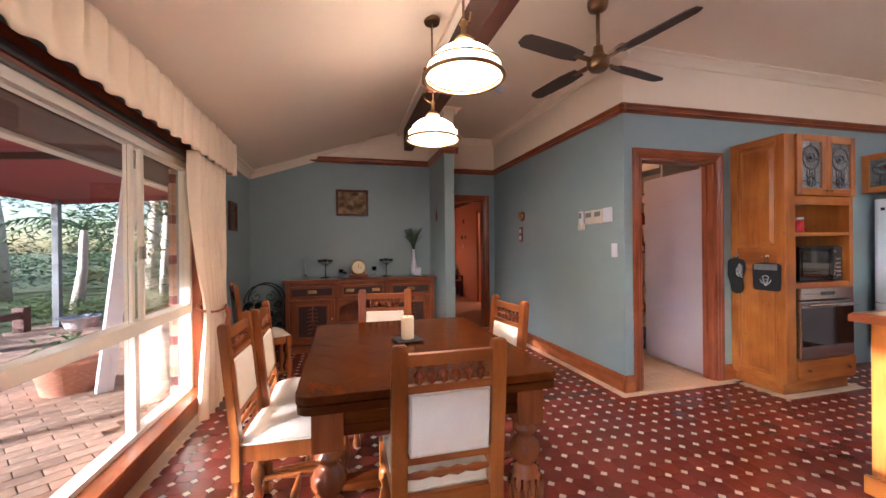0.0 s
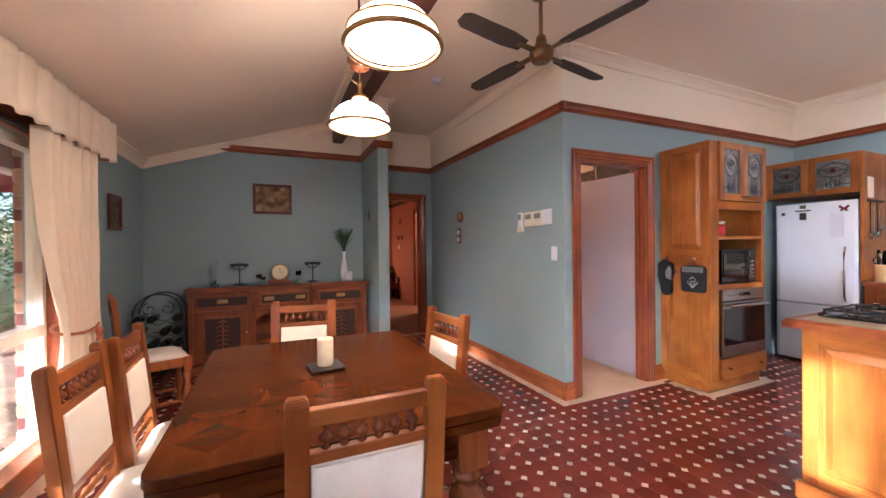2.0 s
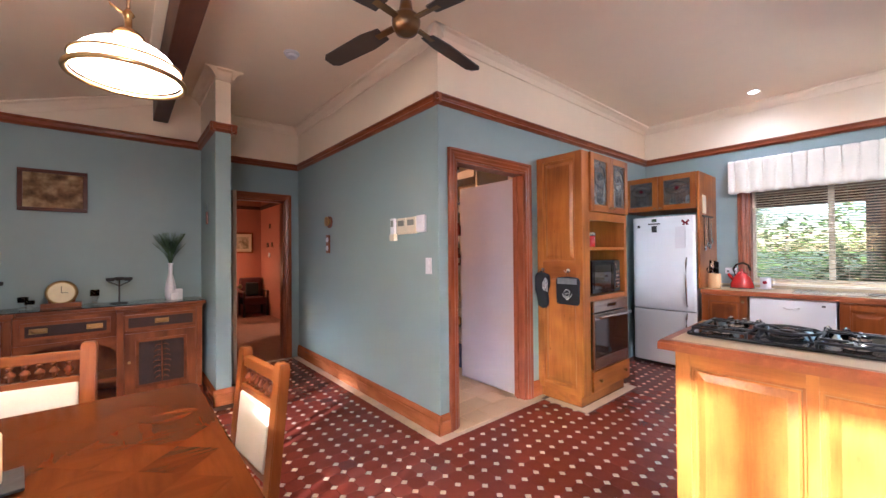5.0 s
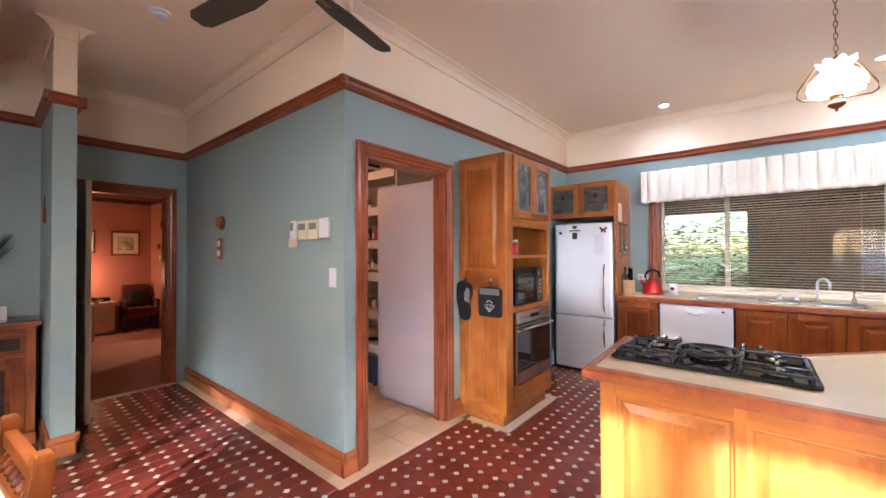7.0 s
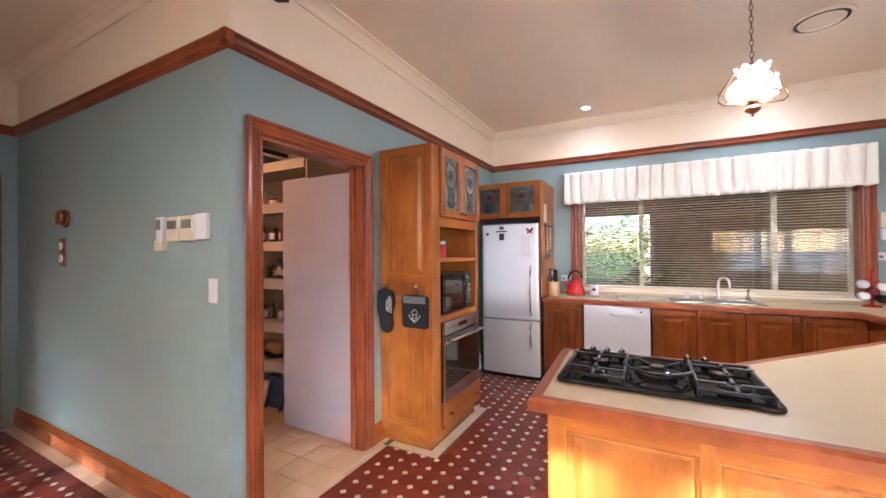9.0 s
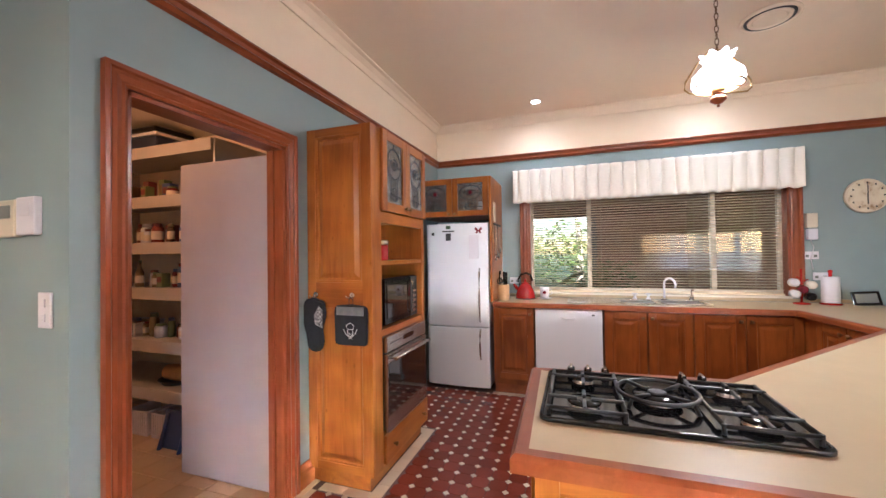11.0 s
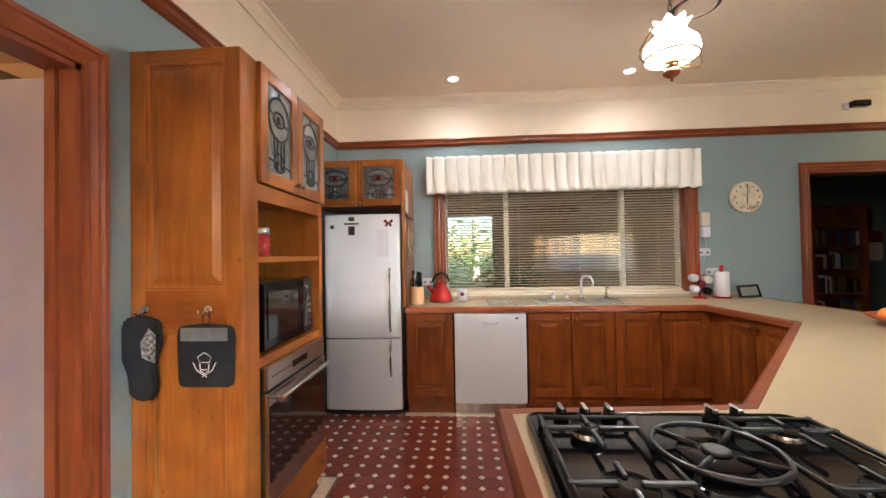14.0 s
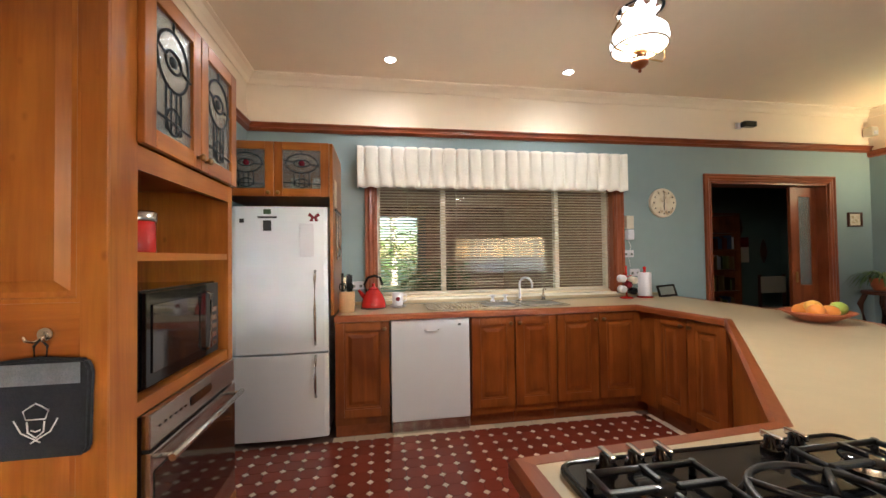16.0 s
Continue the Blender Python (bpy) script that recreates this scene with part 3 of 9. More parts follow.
# ---- kitchen window ----
win = tagged(thing("window_2", (XK + 0.12, 0.55, KZ0), "cream aluminium sliding window over the sink", "window"), kind="structure")
KX = XK + 0.13
part("window_frame", add_box(box(KX - 0.03, KY0, KZ0, KX + 0.03, KY1, KZ0 + 0.05), KX - 0.03, KY0, KZ1 - 0.05, KX + 0.03, KY1, KZ1), FRAME, win)
for y in (KY0, -0.08, 1.075, KY1 - 0.045):
    part("mullion", box(KX - 0.03, y, KZ0 + 0.05, KX + 0.03, y + 0.045, KZ1 - 0.05, bevel=0.003), FRAME, win)
for a, b in ((KY0 + 0.045, -0.08), (-0.035, 1.075), (1.12, KY1 - 0.045)):
    p = part("pane", box(KX - 0.003, a, KZ0 + 0.05, KX + 0.003, b, KZ1 - 0.05), GLASS, win, "clear window pane")
    p.visible_shadow = False
wall("window_sill_2", box(XK - 0.02, KY0, KZ0 - 0.03, XK + 0.10, KY1, KZ0 + 0.004, bevel=0.004), FRAME, "cream painted sill over the sink")

# ---- dining furniture ----


def rounded(x0, y0, x1, y1, r, n=4):
    """Plan outline with rounded corners."""
    pts = []
    for cx, cy, a0 in ((x1 - r, y1 - r, 0), (x0 + r, y1 - r, 90), (x0 + r, y0 + r, 180), (x1 - r, y0 + r, 270)):
        for k in range(n + 1):
            a = radians(a0 + 90 * k / n)
            pts.append((cx + r * math.cos(a), cy + r * math.sin(a)))
    return pts


TX0, TX1, TY0, TY1 = -0.09, 0.90, 1.41, 2.67
table = thing("dining_table", (0.405, 2.04, 0), "polished red-brown draw-leaf dining table with bulbous carved legs", "table")
part("tabletop", prism(rounded(TX0, TY0, TX1, TY1, 0.05), 0.728, 0.76, 0.006), TABLE, table, "polished parquetry top")
part("draw_leaf", prism(rounded(TX0 + 0.004, TY0 + 0.004, TX1 - 0.004, TY1 - 0.004, 0.05), 0.692, 0.724, 0.006), TABLE_X, table)
# parquetry squares let into the top
for i in range(5):
    for j in range(6):
        px, py, s = TX0 + 0.13 + i * 0.183, TY0 + 0.17 + j * 0.184, 0.0915
        bmq = prism([(px + s * math.cos(radians(90 * k)) * 0.98, py + s * math.sin(radians(90 * k)) * 0.98) for k in range(4)], 0.7595, 0.7606)
        part("parquet_panel", bmq, TABLE_X, table)
part("apron", add_box(add_box(box(TX0 + 0.10, TY0 + 0.065, 0.585, TX1 - 0.10, TY0 + 0.09, 0.69, bevel=0.004), TX0 + 0.10, TY0 + 0.058, 0.60, TX1 - 0.10, TY0 + 0.07, 0.625, bevel=0.003), TX0 + 0.10, TY0 + 0.058, 0.645, TX1 - 0.10, TY0 + 0.07, 0.67, bevel=0.003), TABLE_X, table)
part("apron", box(TX0 + 0.10, TY1 - 0.09, 0.585, TX1 - 0.10, TY1 - 0.065, 0.69, bevel=0.004), TABLE_X, table)
part("apron", box(TX0 + 0.065, TY0 + 0.10, 0.585, TX0 + 0.09, TY1 - 0.10, 0.69, bevel=0.004), TABLE, table)
part("apron", box(TX1 - 0.09, TY0 + 0.10, 0.585, TX1 - 0.065, TY1 - 0.10, 0.69, bevel=0.004), TABLE, table)
LEGP = [(0.030, 0.0), (0.048, 0.012), (0.050, 0.035), (0.032, 0.055), (0.030, 0.075), (0.046, 0.09), (0.050, 0.11), (0.038, 0.125), (0.045, 0.14), (0.062, 0.20), (0.068, 0.27), (0.062, 0.325), (0.050, 0.34), (0.054, 0.352),
        (0.040, 0.362), (0.044, 0.375), (0.062, 0.40), (0.064, 0.43), (0.052, 0.458), (0.036, 0.472), (0.034, 0.485), (0.050, 0.50), (0.050, 0.515), (0.036, 0.53), (0.040, 0.545)]
for lx in (TX0 + 0.105, TX1 - 0.105):
    for ly in (TY0 + 0.105, TY1 - 0.105):
        leg = part("leg", lathe(LEGP, (lx, ly, 0), 28), TABLE_LEG, table)
        part("leg_block", box(lx - 0.055, ly - 0.055, 0.54, lx + 0.055, ly + 0.055, 0.69, bevel=0.004), TABLE_LEG, table)
        bm = bmesh.new()
        for k in range(14):  # carved reeds round the cup of the leg
            a = 2 * math.pi * k / 14
            add_tube(bm, [(lx + r * math.cos(a), ly + r * math.sin(a), z) for r, z in ((0.046, 0.15), (0.062, 0.20), (0.068, 0.27), (0.063, 0.32))], [0.004, 0.009, 0.010, 0.006], 6)
        part("carving", bm, TABLE_LEG, leg)
        for dx, dy in ((0.056, 0.02), (0.056, -0.02)):
            part("peg", lathe([(0.005, -0.001), (0.005, 0.002)], (lx + (dx if lx > 0.4 else -dx), ly + dy, 0.60), 8, "x"), DARKWOOD, table)
part("stretcher", box(TX0 + 0.13, 1.99, 0.06, TX1 - 0.13, 2.09, 0.10, bevel=0.008), TABLE_X, table)


def dining_chair():
    """Facing +y, with the middle of its backrest over the origin."""
    ch = thing("dining_chair", (0, 0, 0), "golden oak dining chair with spindled back and ivory upholstery", "chair", "dining chairs")
    lean = 0.045
    W = 0.168
    for sx in (-1, 1):
        bm = bmesh.new()
        x = sx * W
        sec = [(-0.026, -0.018), (0.026, -0.018), (0.026, 0.018), (-0.026, 0.018)]
        rings = []
        for z, off in ((0.30, 0.03), (0.47, 0.03), (0.93, 0.03 - lean), (0.945, 0.03 - lean)):
            s = 1.0 if z < 0.94 else 0.8
            rings.append([bm.verts.new((x + a * s, off + b * s, z)) for a, b in sec])
        fs = [bm.faces.new(rings[0][::-1]), bm.faces.new(rings[-1])]
        for a, b in zip(rings, rings[1:]):
            fs += [bm.faces.new((a[k], a[(k + 1) % 4], b[(k + 1) % 4], b[k])) for k in range(4)]
        bmesh.ops.bevel(bm, geom=bm.edges[:], offset=0.003, segments=2, affect="EDGES")
        part("back_post", bm, OAK, ch)
        part("leg", lathe([(0.016, 0), (0.024, 0.01), (0.026, 0.03), (0.016, 0.05), (0.017, 0.07), (0.030, 0.11), (0.030, 0.15), (0.018, 0.18), (0.016, 0.20), (0.026, 0.22), (0.026, 0.245), (0.018, 0.26), (0.022, 0.30)], (x, 0.03, 0), 14), OAK, ch)
        part("leg", lathe([(0.016, 0), (0.024, 0.01), (0.026, 0.03), (0.016, 0.05), (0.017, 0.08), (0.031, 0.13), (0.033, 0.17), (0.022, 0.22), (0.016, 0.25), (0.028, 0.28), (0.028, 0.31), (0.022, 0.33)], (x * 1.02, 0.42, 0), 14), OAK, ch)
        part("leg_block", box(x * 1.02 - 0.024, 0.396, 0.33, x * 1.02 + 0.024, 0.444, 0.445, bevel=0.003), OAK, ch)
        part("side_stretcher", tube([(x, 0.05, 0.10), (x, 0.12, 0.105), (x, 0.22, 0.105), (x, 0.33, 0.105), (x, 0.41, 0.10)], [0.011, 0.014, 0.019, 0.014, 0.011], 10), OAK, ch)
        part("seat_rail", box(x - 0.014, 0.045, 0.37, x + 0.014, 0.40, 0.44, bevel=0.003), OAK, ch)
    part("seat_rail", box(-W + 0.02, 0.405, 0.37, W - 0.02, 0.435, 0.44, bevel=0.003), OAK_X, ch)
    part("seat_rail", box(-W + 0.02, 0.015, 0.37, W - 0.02, 0.045, 0.44, bevel=0.003), OAK_X, ch)
    # upholstered seat, domed
    bm = bmesh.new()
    n = 9
    grid = [[None] * n for _ in range(n)]
    for i in range(n):
        for j in range(n):
            u, v = i / (n - 1) * 2 - 1, j / (n - 1) * 2 - 1
            h = 0.46 + 0.032 * (1 - u ** 4) * (1 - v ** 4)
            grid[i][j] = bm.verts.new((u * (W + 0.012), 0.235 + v * 0.195, h if max(abs(u), abs(v)) < 0.99 else 0.446))
    for i in range(n - 1):
        for j in range(n - 1):
            f = bm.faces.new((grid[i][j], grid[i + 1][j], grid[i + 1][j + 1], grid[i][j + 1]))
            f.smooth = True
    geo = bmesh.ops.extrude_face_region(bm, geom=bm.faces[:])
    for v in geo["geom"]:
        if isinstance(v, bmesh.types.BMVert):
            v.co.z = 0.438
    bmesh.ops.recalc_face_normals(bm, faces=bm.faces[:])
    seat = part("seat", bm, FABRIC, ch, "domed ivory upholstered seat")
    part("gimp_trim", tube([(-W - 0.010, 0.43, 0.447), (-W - 0.012, 0.04, 0.447), (W + 0.012, 0.04, 0.447), (W + 0.010, 0.43, 0.447)], 0.0035, 6, True), FABRIC, seat)

    def yb(z):
        return 0.03 - lean * (z - 0.47) / 0.46
    part("crest_rail", box(-W + 0.015, yb(0.90) - 0.013, 0.875, W - 0.015, yb(0.90) + 0.013, 0.915, bevel=0.005), OAK_X, ch)
    part("mid_rail", box(-W + 0.015, yb(0.80) - 0.013, 0.785, W - 0.015, yb(0.80) + 0.013, 0.812, bevel=0.004), OAK_X, ch)
    part("lower_rail", box(-W + 0.015, yb(0.57) - 0.012, 0.545, W - 0.015, yb(0.57) + 0.012, 0.575, bevel=0.004), OAK_X, ch)
    for k in range(6):
        x = -0.105 + 0.042 * k
        part("spindle", lathe([(0.004, 0.812), (0.012, 0.818), (0.006, 0.826), (0.016, 0.836), (0.017, 0.845), (0.006, 0.856), (0.005, 0.862), (0.013, 0.870), (0.006, 0.876)], (x, yb(0.845), 0), 10), TABLE_LEG, ch)
    part("turned_rail", tube([(-W + 0.015, yb(0.50), 0.50), (-0.095, yb(0.5), 0.50), (-0.06, yb(0.5), 0.50), (-0.03, yb(0.5), 0.50), (0, yb(0.5), 0.50), (0.03, yb(0.5), 0.50), (0.06, yb(0.5), 0.50), (0.095, yb(0.5), 0.50), (W - 0.015, yb(0.5), 0.50)],
                             [0.008, 0.014, 0.009, 0.017, 0.010, 0.017, 0.009, 0.014, 0.008], 10), OAK_X, ch)
    pad = box(-W + 0.030, -0.020, -0.108, W - 0.030, 0.020, 0.108, bevel=0.012)
    ang = math.atan2(lean, 0.46)
    bmesh.ops.transform(pad, matrix=Matrix.Translation((0, yb(0.68), 0.68)) @ Matrix.Rotation(ang, 4, "X"), verts=pad.verts[:])
    back = part("backrest", pad, FABRIC, ch, "ivory upholstered back panel")
    smooth(back)
    rim = [Matrix.Translation((0, yb(0.68), 0.68)) @ Matrix.Rotation(ang, 4, "X") @ Vector((x_, y_, z_)) for y_ in (-0.017,) for x_, z_ in ((-W + 0.036, -0.102), (-W + 0.036, 0.102), (W - 0.036, 0.102), (W - 0.036, -0.102))]
    part("gimp_trim", tube(rim, 0.0045, 6, True), FABRIC, back)
    part("front_stretcher", tube([(-W, 0.23, 0.105), (-0.1, 0.23, 0.105), (0, 0.23, 0.105), (0.1, 0.23, 0.105), (W, 0.23, 0.105)], [0.010, 0.014, 0.020, 0.014, 0.010], 10), OAK_X, ch)
    return ch


first = dining_chair()
first.matrix_basis = pose(0.41, 1.285, 0, 0, 0, 0)
for x, y, rz in ((-0.385, 1.99, -92), (-0.355, 2.375, -88), (0.375, 2.93, 172), (1.03, 2.20, 96), (-0.88, 3.93, -70)):
    copy_thing(first, pose(x, y, 0, 0, 0, rz))

# candle on its dark dish
c = thing("candle_dish", (0.40, 2.07, 0.762), "dark square metal dish on the dining table", "dish")
bm = prism([(0.40 + 0.098 * math.cos(radians(45 + 90 * k + 8)), 2.07 + 0.098 * math.sin(radians(45 + 90 * k + 8))) for k in range(4)], 0.766, 0.774, 0.003)
part("plate", bm, BLACKM, c)
part("foot", lathe([(0.03, 0.7615), (0.03, 0.767)], (0.40, 2.07, 0), 12), BLACKM, c)
WAX = mat("ivory_wax", (0.80, 0.68, 0.46), 0.5, vary=0.04)
c = thing("pillar_candle", (0.40, 2.07, 0.775), "thick ivory pillar candle standing on a dark dish", "candle")
part("wax", lathe([(0.033, 0.775), (0.034, 0.78), (0.034, 0.885), (0.031, 0.892), (0.012, 0.888)], (0.40, 2.07, 0), 24), WAX, c)
part("wick", tube([(0.40, 2.07, 0.887), (0.401, 2.071, 0.900)], 0.0012, 6), BLACKM, c)

# ---- sideboard ----
SX0, SX1, SYF, SH = -0.60, 1.235, 4.90, 0.885
CARVE = mat("carved_dark_timber", (0.030, 0.009, 0.005), 0.6, vary=0.45, scale=50, bump=1.0, bscale=90)
sb = thing("sideboard", (0.31, 5.1, 0), "dark carved timber sideboard with three drawers and two cupboard doors", "sideboard")
SA, SB_ = SX0 + 0.62, SX1 - 0.62
part("carcass", add_box(add_box(add_box(box(SX0 + 0.02, SYF + 0.03, 0.09, SA, YB - 0.004, SH - 0.03, bevel=0.004), SB_, SYF + 0.03, 0.09, SX1 - 0.02, YB - 0.004, SH - 0.03, bevel=0.004), SA, SYF + 0.06, 0.63, SB_, YB - 0.004, SH - 0.03), SA, YB - 0.03, 0.09, SB_, YB - 0.004, 0.63), DARKWOOD, sb)
part("shelf", box(SA, SYF + 0.04, 0.26, SB_, YB - 0.03, 0.29), DARKWOOD_X, sb)
part("shelf", box(SA, SYF + 0.04, 0.09, SB_, YB - 0.03, 0.12), DARKWOOD_X, sb)
part("plinth", box(SX0 + 0.005, SYF + 0.01, 0.0, SA + 0.01, YB - 0.004, 0.085, bevel=0.006), DARKWOOD_X, sb)
part("plinth", box(SB_ - 0.01, SYF + 0.01, 0.0, SX1 - 0.005, YB - 0.004, 0.085, bevel=0.006), DARKWOOD_X, sb)
part("plinth", box(SA + 0.01, SYF + 0.035, 0.0, SB_ - 0.01, YB - 0.004, 0.085, bevel=0.004), DARKWOOD_X, sb)
part("top", prism([(SX0 - 0.02, SYF - 0.015), (SA + 0.02, SYF - 0.015), (SA + 0.02, SYF + 0.03), (SB_ - 0.02, SYF + 0.03), (SB_ - 0.02, SYF - 0.015), (SX1 + 0.02, SYF - 0.015), (SX1 + 0.02, YB - 0.004), (SX0 - 0.02, YB - 0.004)], SH - 0.03, SH, 0.006), DARKWOOD_X, sb)
part("top_moulding", prism([(SX0, SYF + 0.005), (SA + 0.005, SYF + 0.005), (SA + 0.005, SYF + 0.045), (SB_ - 0.005, SYF + 0.045), (SB_ - 0.005, SYF + 0.005), (SX1, SYF + 0.005), (SX1, YB - 0.006), (SX0, YB - 0.006)], SH - 0.055, SH - 0.031, 0.006), DARKWOOD_X, sb)
part("glass_cover", box(SX0, SYF + 0.01, SH + 0.0005, SX1, YB - 0.01, SH + 0.006), clear_glass("table_glass", (0.85, 0.95, 0.92)), sb, "thin glass cover on the top")
for x0, x1, yf in ((SX0 + 0.06, SA - 0.05, SYF + 0.03), (SA + 0.04, SB_ - 0.04, SYF + 0.06), (SB_ + 0.05, SX1 - 0.06, SYF + 0.03)):
    dr = part("drawer", box(x0, yf - 0.014, 0.665, x1, yf + 0.002, 0.80, bevel=0.004), DARKWOOD_X, sb)
    part("carved_panel", box(x0 + 0.025, yf - 0.020, 0.69, x1 - 0.025, yf - 0.010, 0.775, bevel=0.003), CARVE, dr, "carved drawer front")
    xm = (x0 + x1) / 2
    for xh in ((xm,) if x1 - x0 < 0.56 and x0 != SA + 0.04 else (xm - 0.16, xm + 0.16)):
        part("handle", tube([(xh - 0.035, yf - 0.020, 0.74), (xh - 0.03, yf - 0.035, 0.73), (xh, yf - 0.038, 0.72), (xh + 0.03, yf - 0.035, 0.73), (xh + 0.035, yf - 0.020, 0.74)], 0.004, 6), BRASS, dr, "brass drop handle")
        part("escutcheon", box(xh - 0.05, yf - 0.023, 0.715, xh + 0.05, yf - 0.0185, 0.755, bevel=0.002), BRASS, dr)
for x0, x1, hs in ((SX0 + 0.06, SA - 0.05, 1), (SB_ + 0.05, SX1 - 0.06, -1)):
    yf = SYF + 0.03
    dr = part("door", box(x0, yf - 0.016, 0.11, x1, yf + 0.002, 0.64, bevel=0.004), DARKWOOD, sb)
    part("panel_frame", add_box(add_box(add_box(box(x0 + 0.07, yf - 0.022, 0.17, x0 + 0.095, yf - 0.012, 0.585, bevel=0.003), x1 - 0.095, yf - 0.022, 0.17, x1 - 0.07, yf - 0.012, 0.585, bevel=0.003), x0 + 0.07, yf - 0.022, 0.56, x1 - 0.07, yf - 0.012, 0.585, bevel=0.003), x0 + 0.07, yf - 0.022, 0.17, x1 - 0.07, yf - 0.012, 0.195, bevel=0.003), DARKWOOD_X, dr)
    bm = bmesh.new()
    xm = (x0 + x1) / 2
    for k in range(7):  # scrolling leaf carving
        z = 0.24 + 0.047 * k
        for s in (-1, 1):
            pts = [(xm + s * (0.012 + 0.052 * math.sin(q * 0.5)) * (1 - 0.25 * abs(k - 3) / 3), yf - 0.018 - 0.004 * math.sin(q), z + 0.03 * math.cos(q * 0.9) * (q / 6)) for q in range(7)]
            add_tube(bm, pts, 0.0042, 6)
    add_tube(bm, [(xm, yf - 0.018, 0.20), (xm, yf - 0.020, 0.40), (xm, yf - 0.018, 0.56)], [0.004, 0.010, 0.004], 6)
    part("carving", bm, DARKWOOD, dr, "carved leaf scrolls")
    part("sunk_panel", box(x0 + 0.094, yf - 0.0195, 0.194, x1 - 0.094, yf - 0.012, 0.561), CARVE, dr, "dark carved panel")
    knob = part("door_knob", lathe([(0.012, 0), (0.006, 0.008), (0.011, 0.018), (0.004, 0.026)], (0, 0, 0), 10, "y"), BRASS, dr)
    knob.location = (x1 - 0.03 if hs > 0 else x0 + 0.03, yf - 0.040, 0.40)
for x in (SX0 + 0.03, SA - 0.02, SB_ + 0.02, SX1 - 0.03):
    part("pilaster", box(x - 0.022, SYF + 0.016, 0.09, x + 0.022, SYF + 0.035, SH - 0.056, bevel=0.004), DARKWOOD, sb)
# arched fret under the middle drawer
bm = bmesh.new()
pts = [(SA, 0.63), (SA, 0.50)] + [(SA + 0.03 + (SB_ - SA - 0.06) * k / 16, 0.52 + 0.085 * math.sin(math.pi * k / 16) ** 0.5) for k in range(17)] + [(SB_, 0.50), (SB_, 0.63)]
part("fret", add_xz(bm, pts, SYF + 0.05, SYF + 0.065), DARKWOOD_X, sb)

ST = SH + 0.0065
# mantel clock
c = thing("mantel_clock", (0.27, 5.12, ST), "brass-faced mantel clock on a dark timber base", "clock")
part("base", box(0.15, 5.08, ST, 0.39, 5.17, ST + 0.035, bevel=0.005), DARKWOOD_X, c)
part("stand", box(0.19, 5.10, ST + 0.035, 0.35, 5.16, ST + 0.10, bevel=0.01), DARKWOOD_X, c)
part("case", lathe([(0.085, 0.0), (0.098, 0.01), (0.098, 0.05), (0.09, 0.06)], (0.27, 5.09, ST + 0.12), 28, "y"), BRASS, c)
part("dial", lathe([(0.080, -0.003), (0.080, 0.001)], (0.27, 5.09, ST + 0.12), 28, "y"), mat("pale_dial", (0.75, 0.62, 0.36), 0.35, 0.3), c, "pale gold dial")
part("clock_pointer", add_box(box(0.268, 5.083, ST + 0.12, 0.272, 5.0865, ST + 0.175), 0.27, 5.083, ST + 0.118, 0.31, 5.0865, ST + 0.122), BLACKM, c)
# twin-arm iron candle holders
for x in (-0.14, 0.63):
    c = thing("candle_holder", (x, 5.12, ST), "black iron twin-arm candle holder with glass cups", "candle holder", "iron candle holders")
    part("base", lathe([(0.06, ST), (0.06, ST + 0.006), (0.012, ST + 0.012)], (x, 5.12, 0), 18), BLACKM, c)
    part("stem", tube([(x, 5.12, ST + 0.01), (x, 5.12, ST + 0.20)], 0.006, 8), BLACKM, c)
    for s in (-1, 1):
        part("arm", tube([(x, 5.12, ST + 0.15), (x + s * 0.03, 5.12, ST + 0.17), (x + s * 0.07, 5.12, ST + 0.19), (x + s * 0.085, 5.12, ST + 0.215), (x + s * 0.065, 5.12, ST + 0.225)], 0.005, 6), BLACKM, c)
        part("cup", lathe([(0.02, 0), (0.03, 0.004), (0.032, 0.03), (0.028, 0.03), (0.024, 0.008)], (x + s * 0.06, 5.12, ST + 0.195), 14), BLACKM, c)
    part("cup", lathe([(0.02, 0), (0.032, 0.004), (0.034, 0.03), (0.03, 0.03), (0.025, 0.008)], (x, 5.12, ST + 0.20), 14), BLACKM, c)
# glassware
solid("glass_candlestick", lathe([(0.035, 0), (0.035, 0.012), (0.012, 0.02), (0.02, 0.06), (0.012, 0.10), (0.024, 0.14), (0.018, 0.20), (0.028, 0.25), (0.02, 0.27)], (-0.38, 5.14, ST), 16), GLASSY, "tall turned clear glass candlestick on the sideboard", "candlestick")
for x, h in ((0.055, 0.10), (0.47, 0.13), (0.09, 0.07)):
    solid("glass_tumbler", lathe([(0.02, 0), (0.024, 0.01), (0.012, 0.03), (0.03, h * 0.6), (0.032, h), (0.028, h), (0.024, h * 0.6)], (x, 5.10, ST), 14), GLASSY, "small clear glass on the sideboard", "glass")
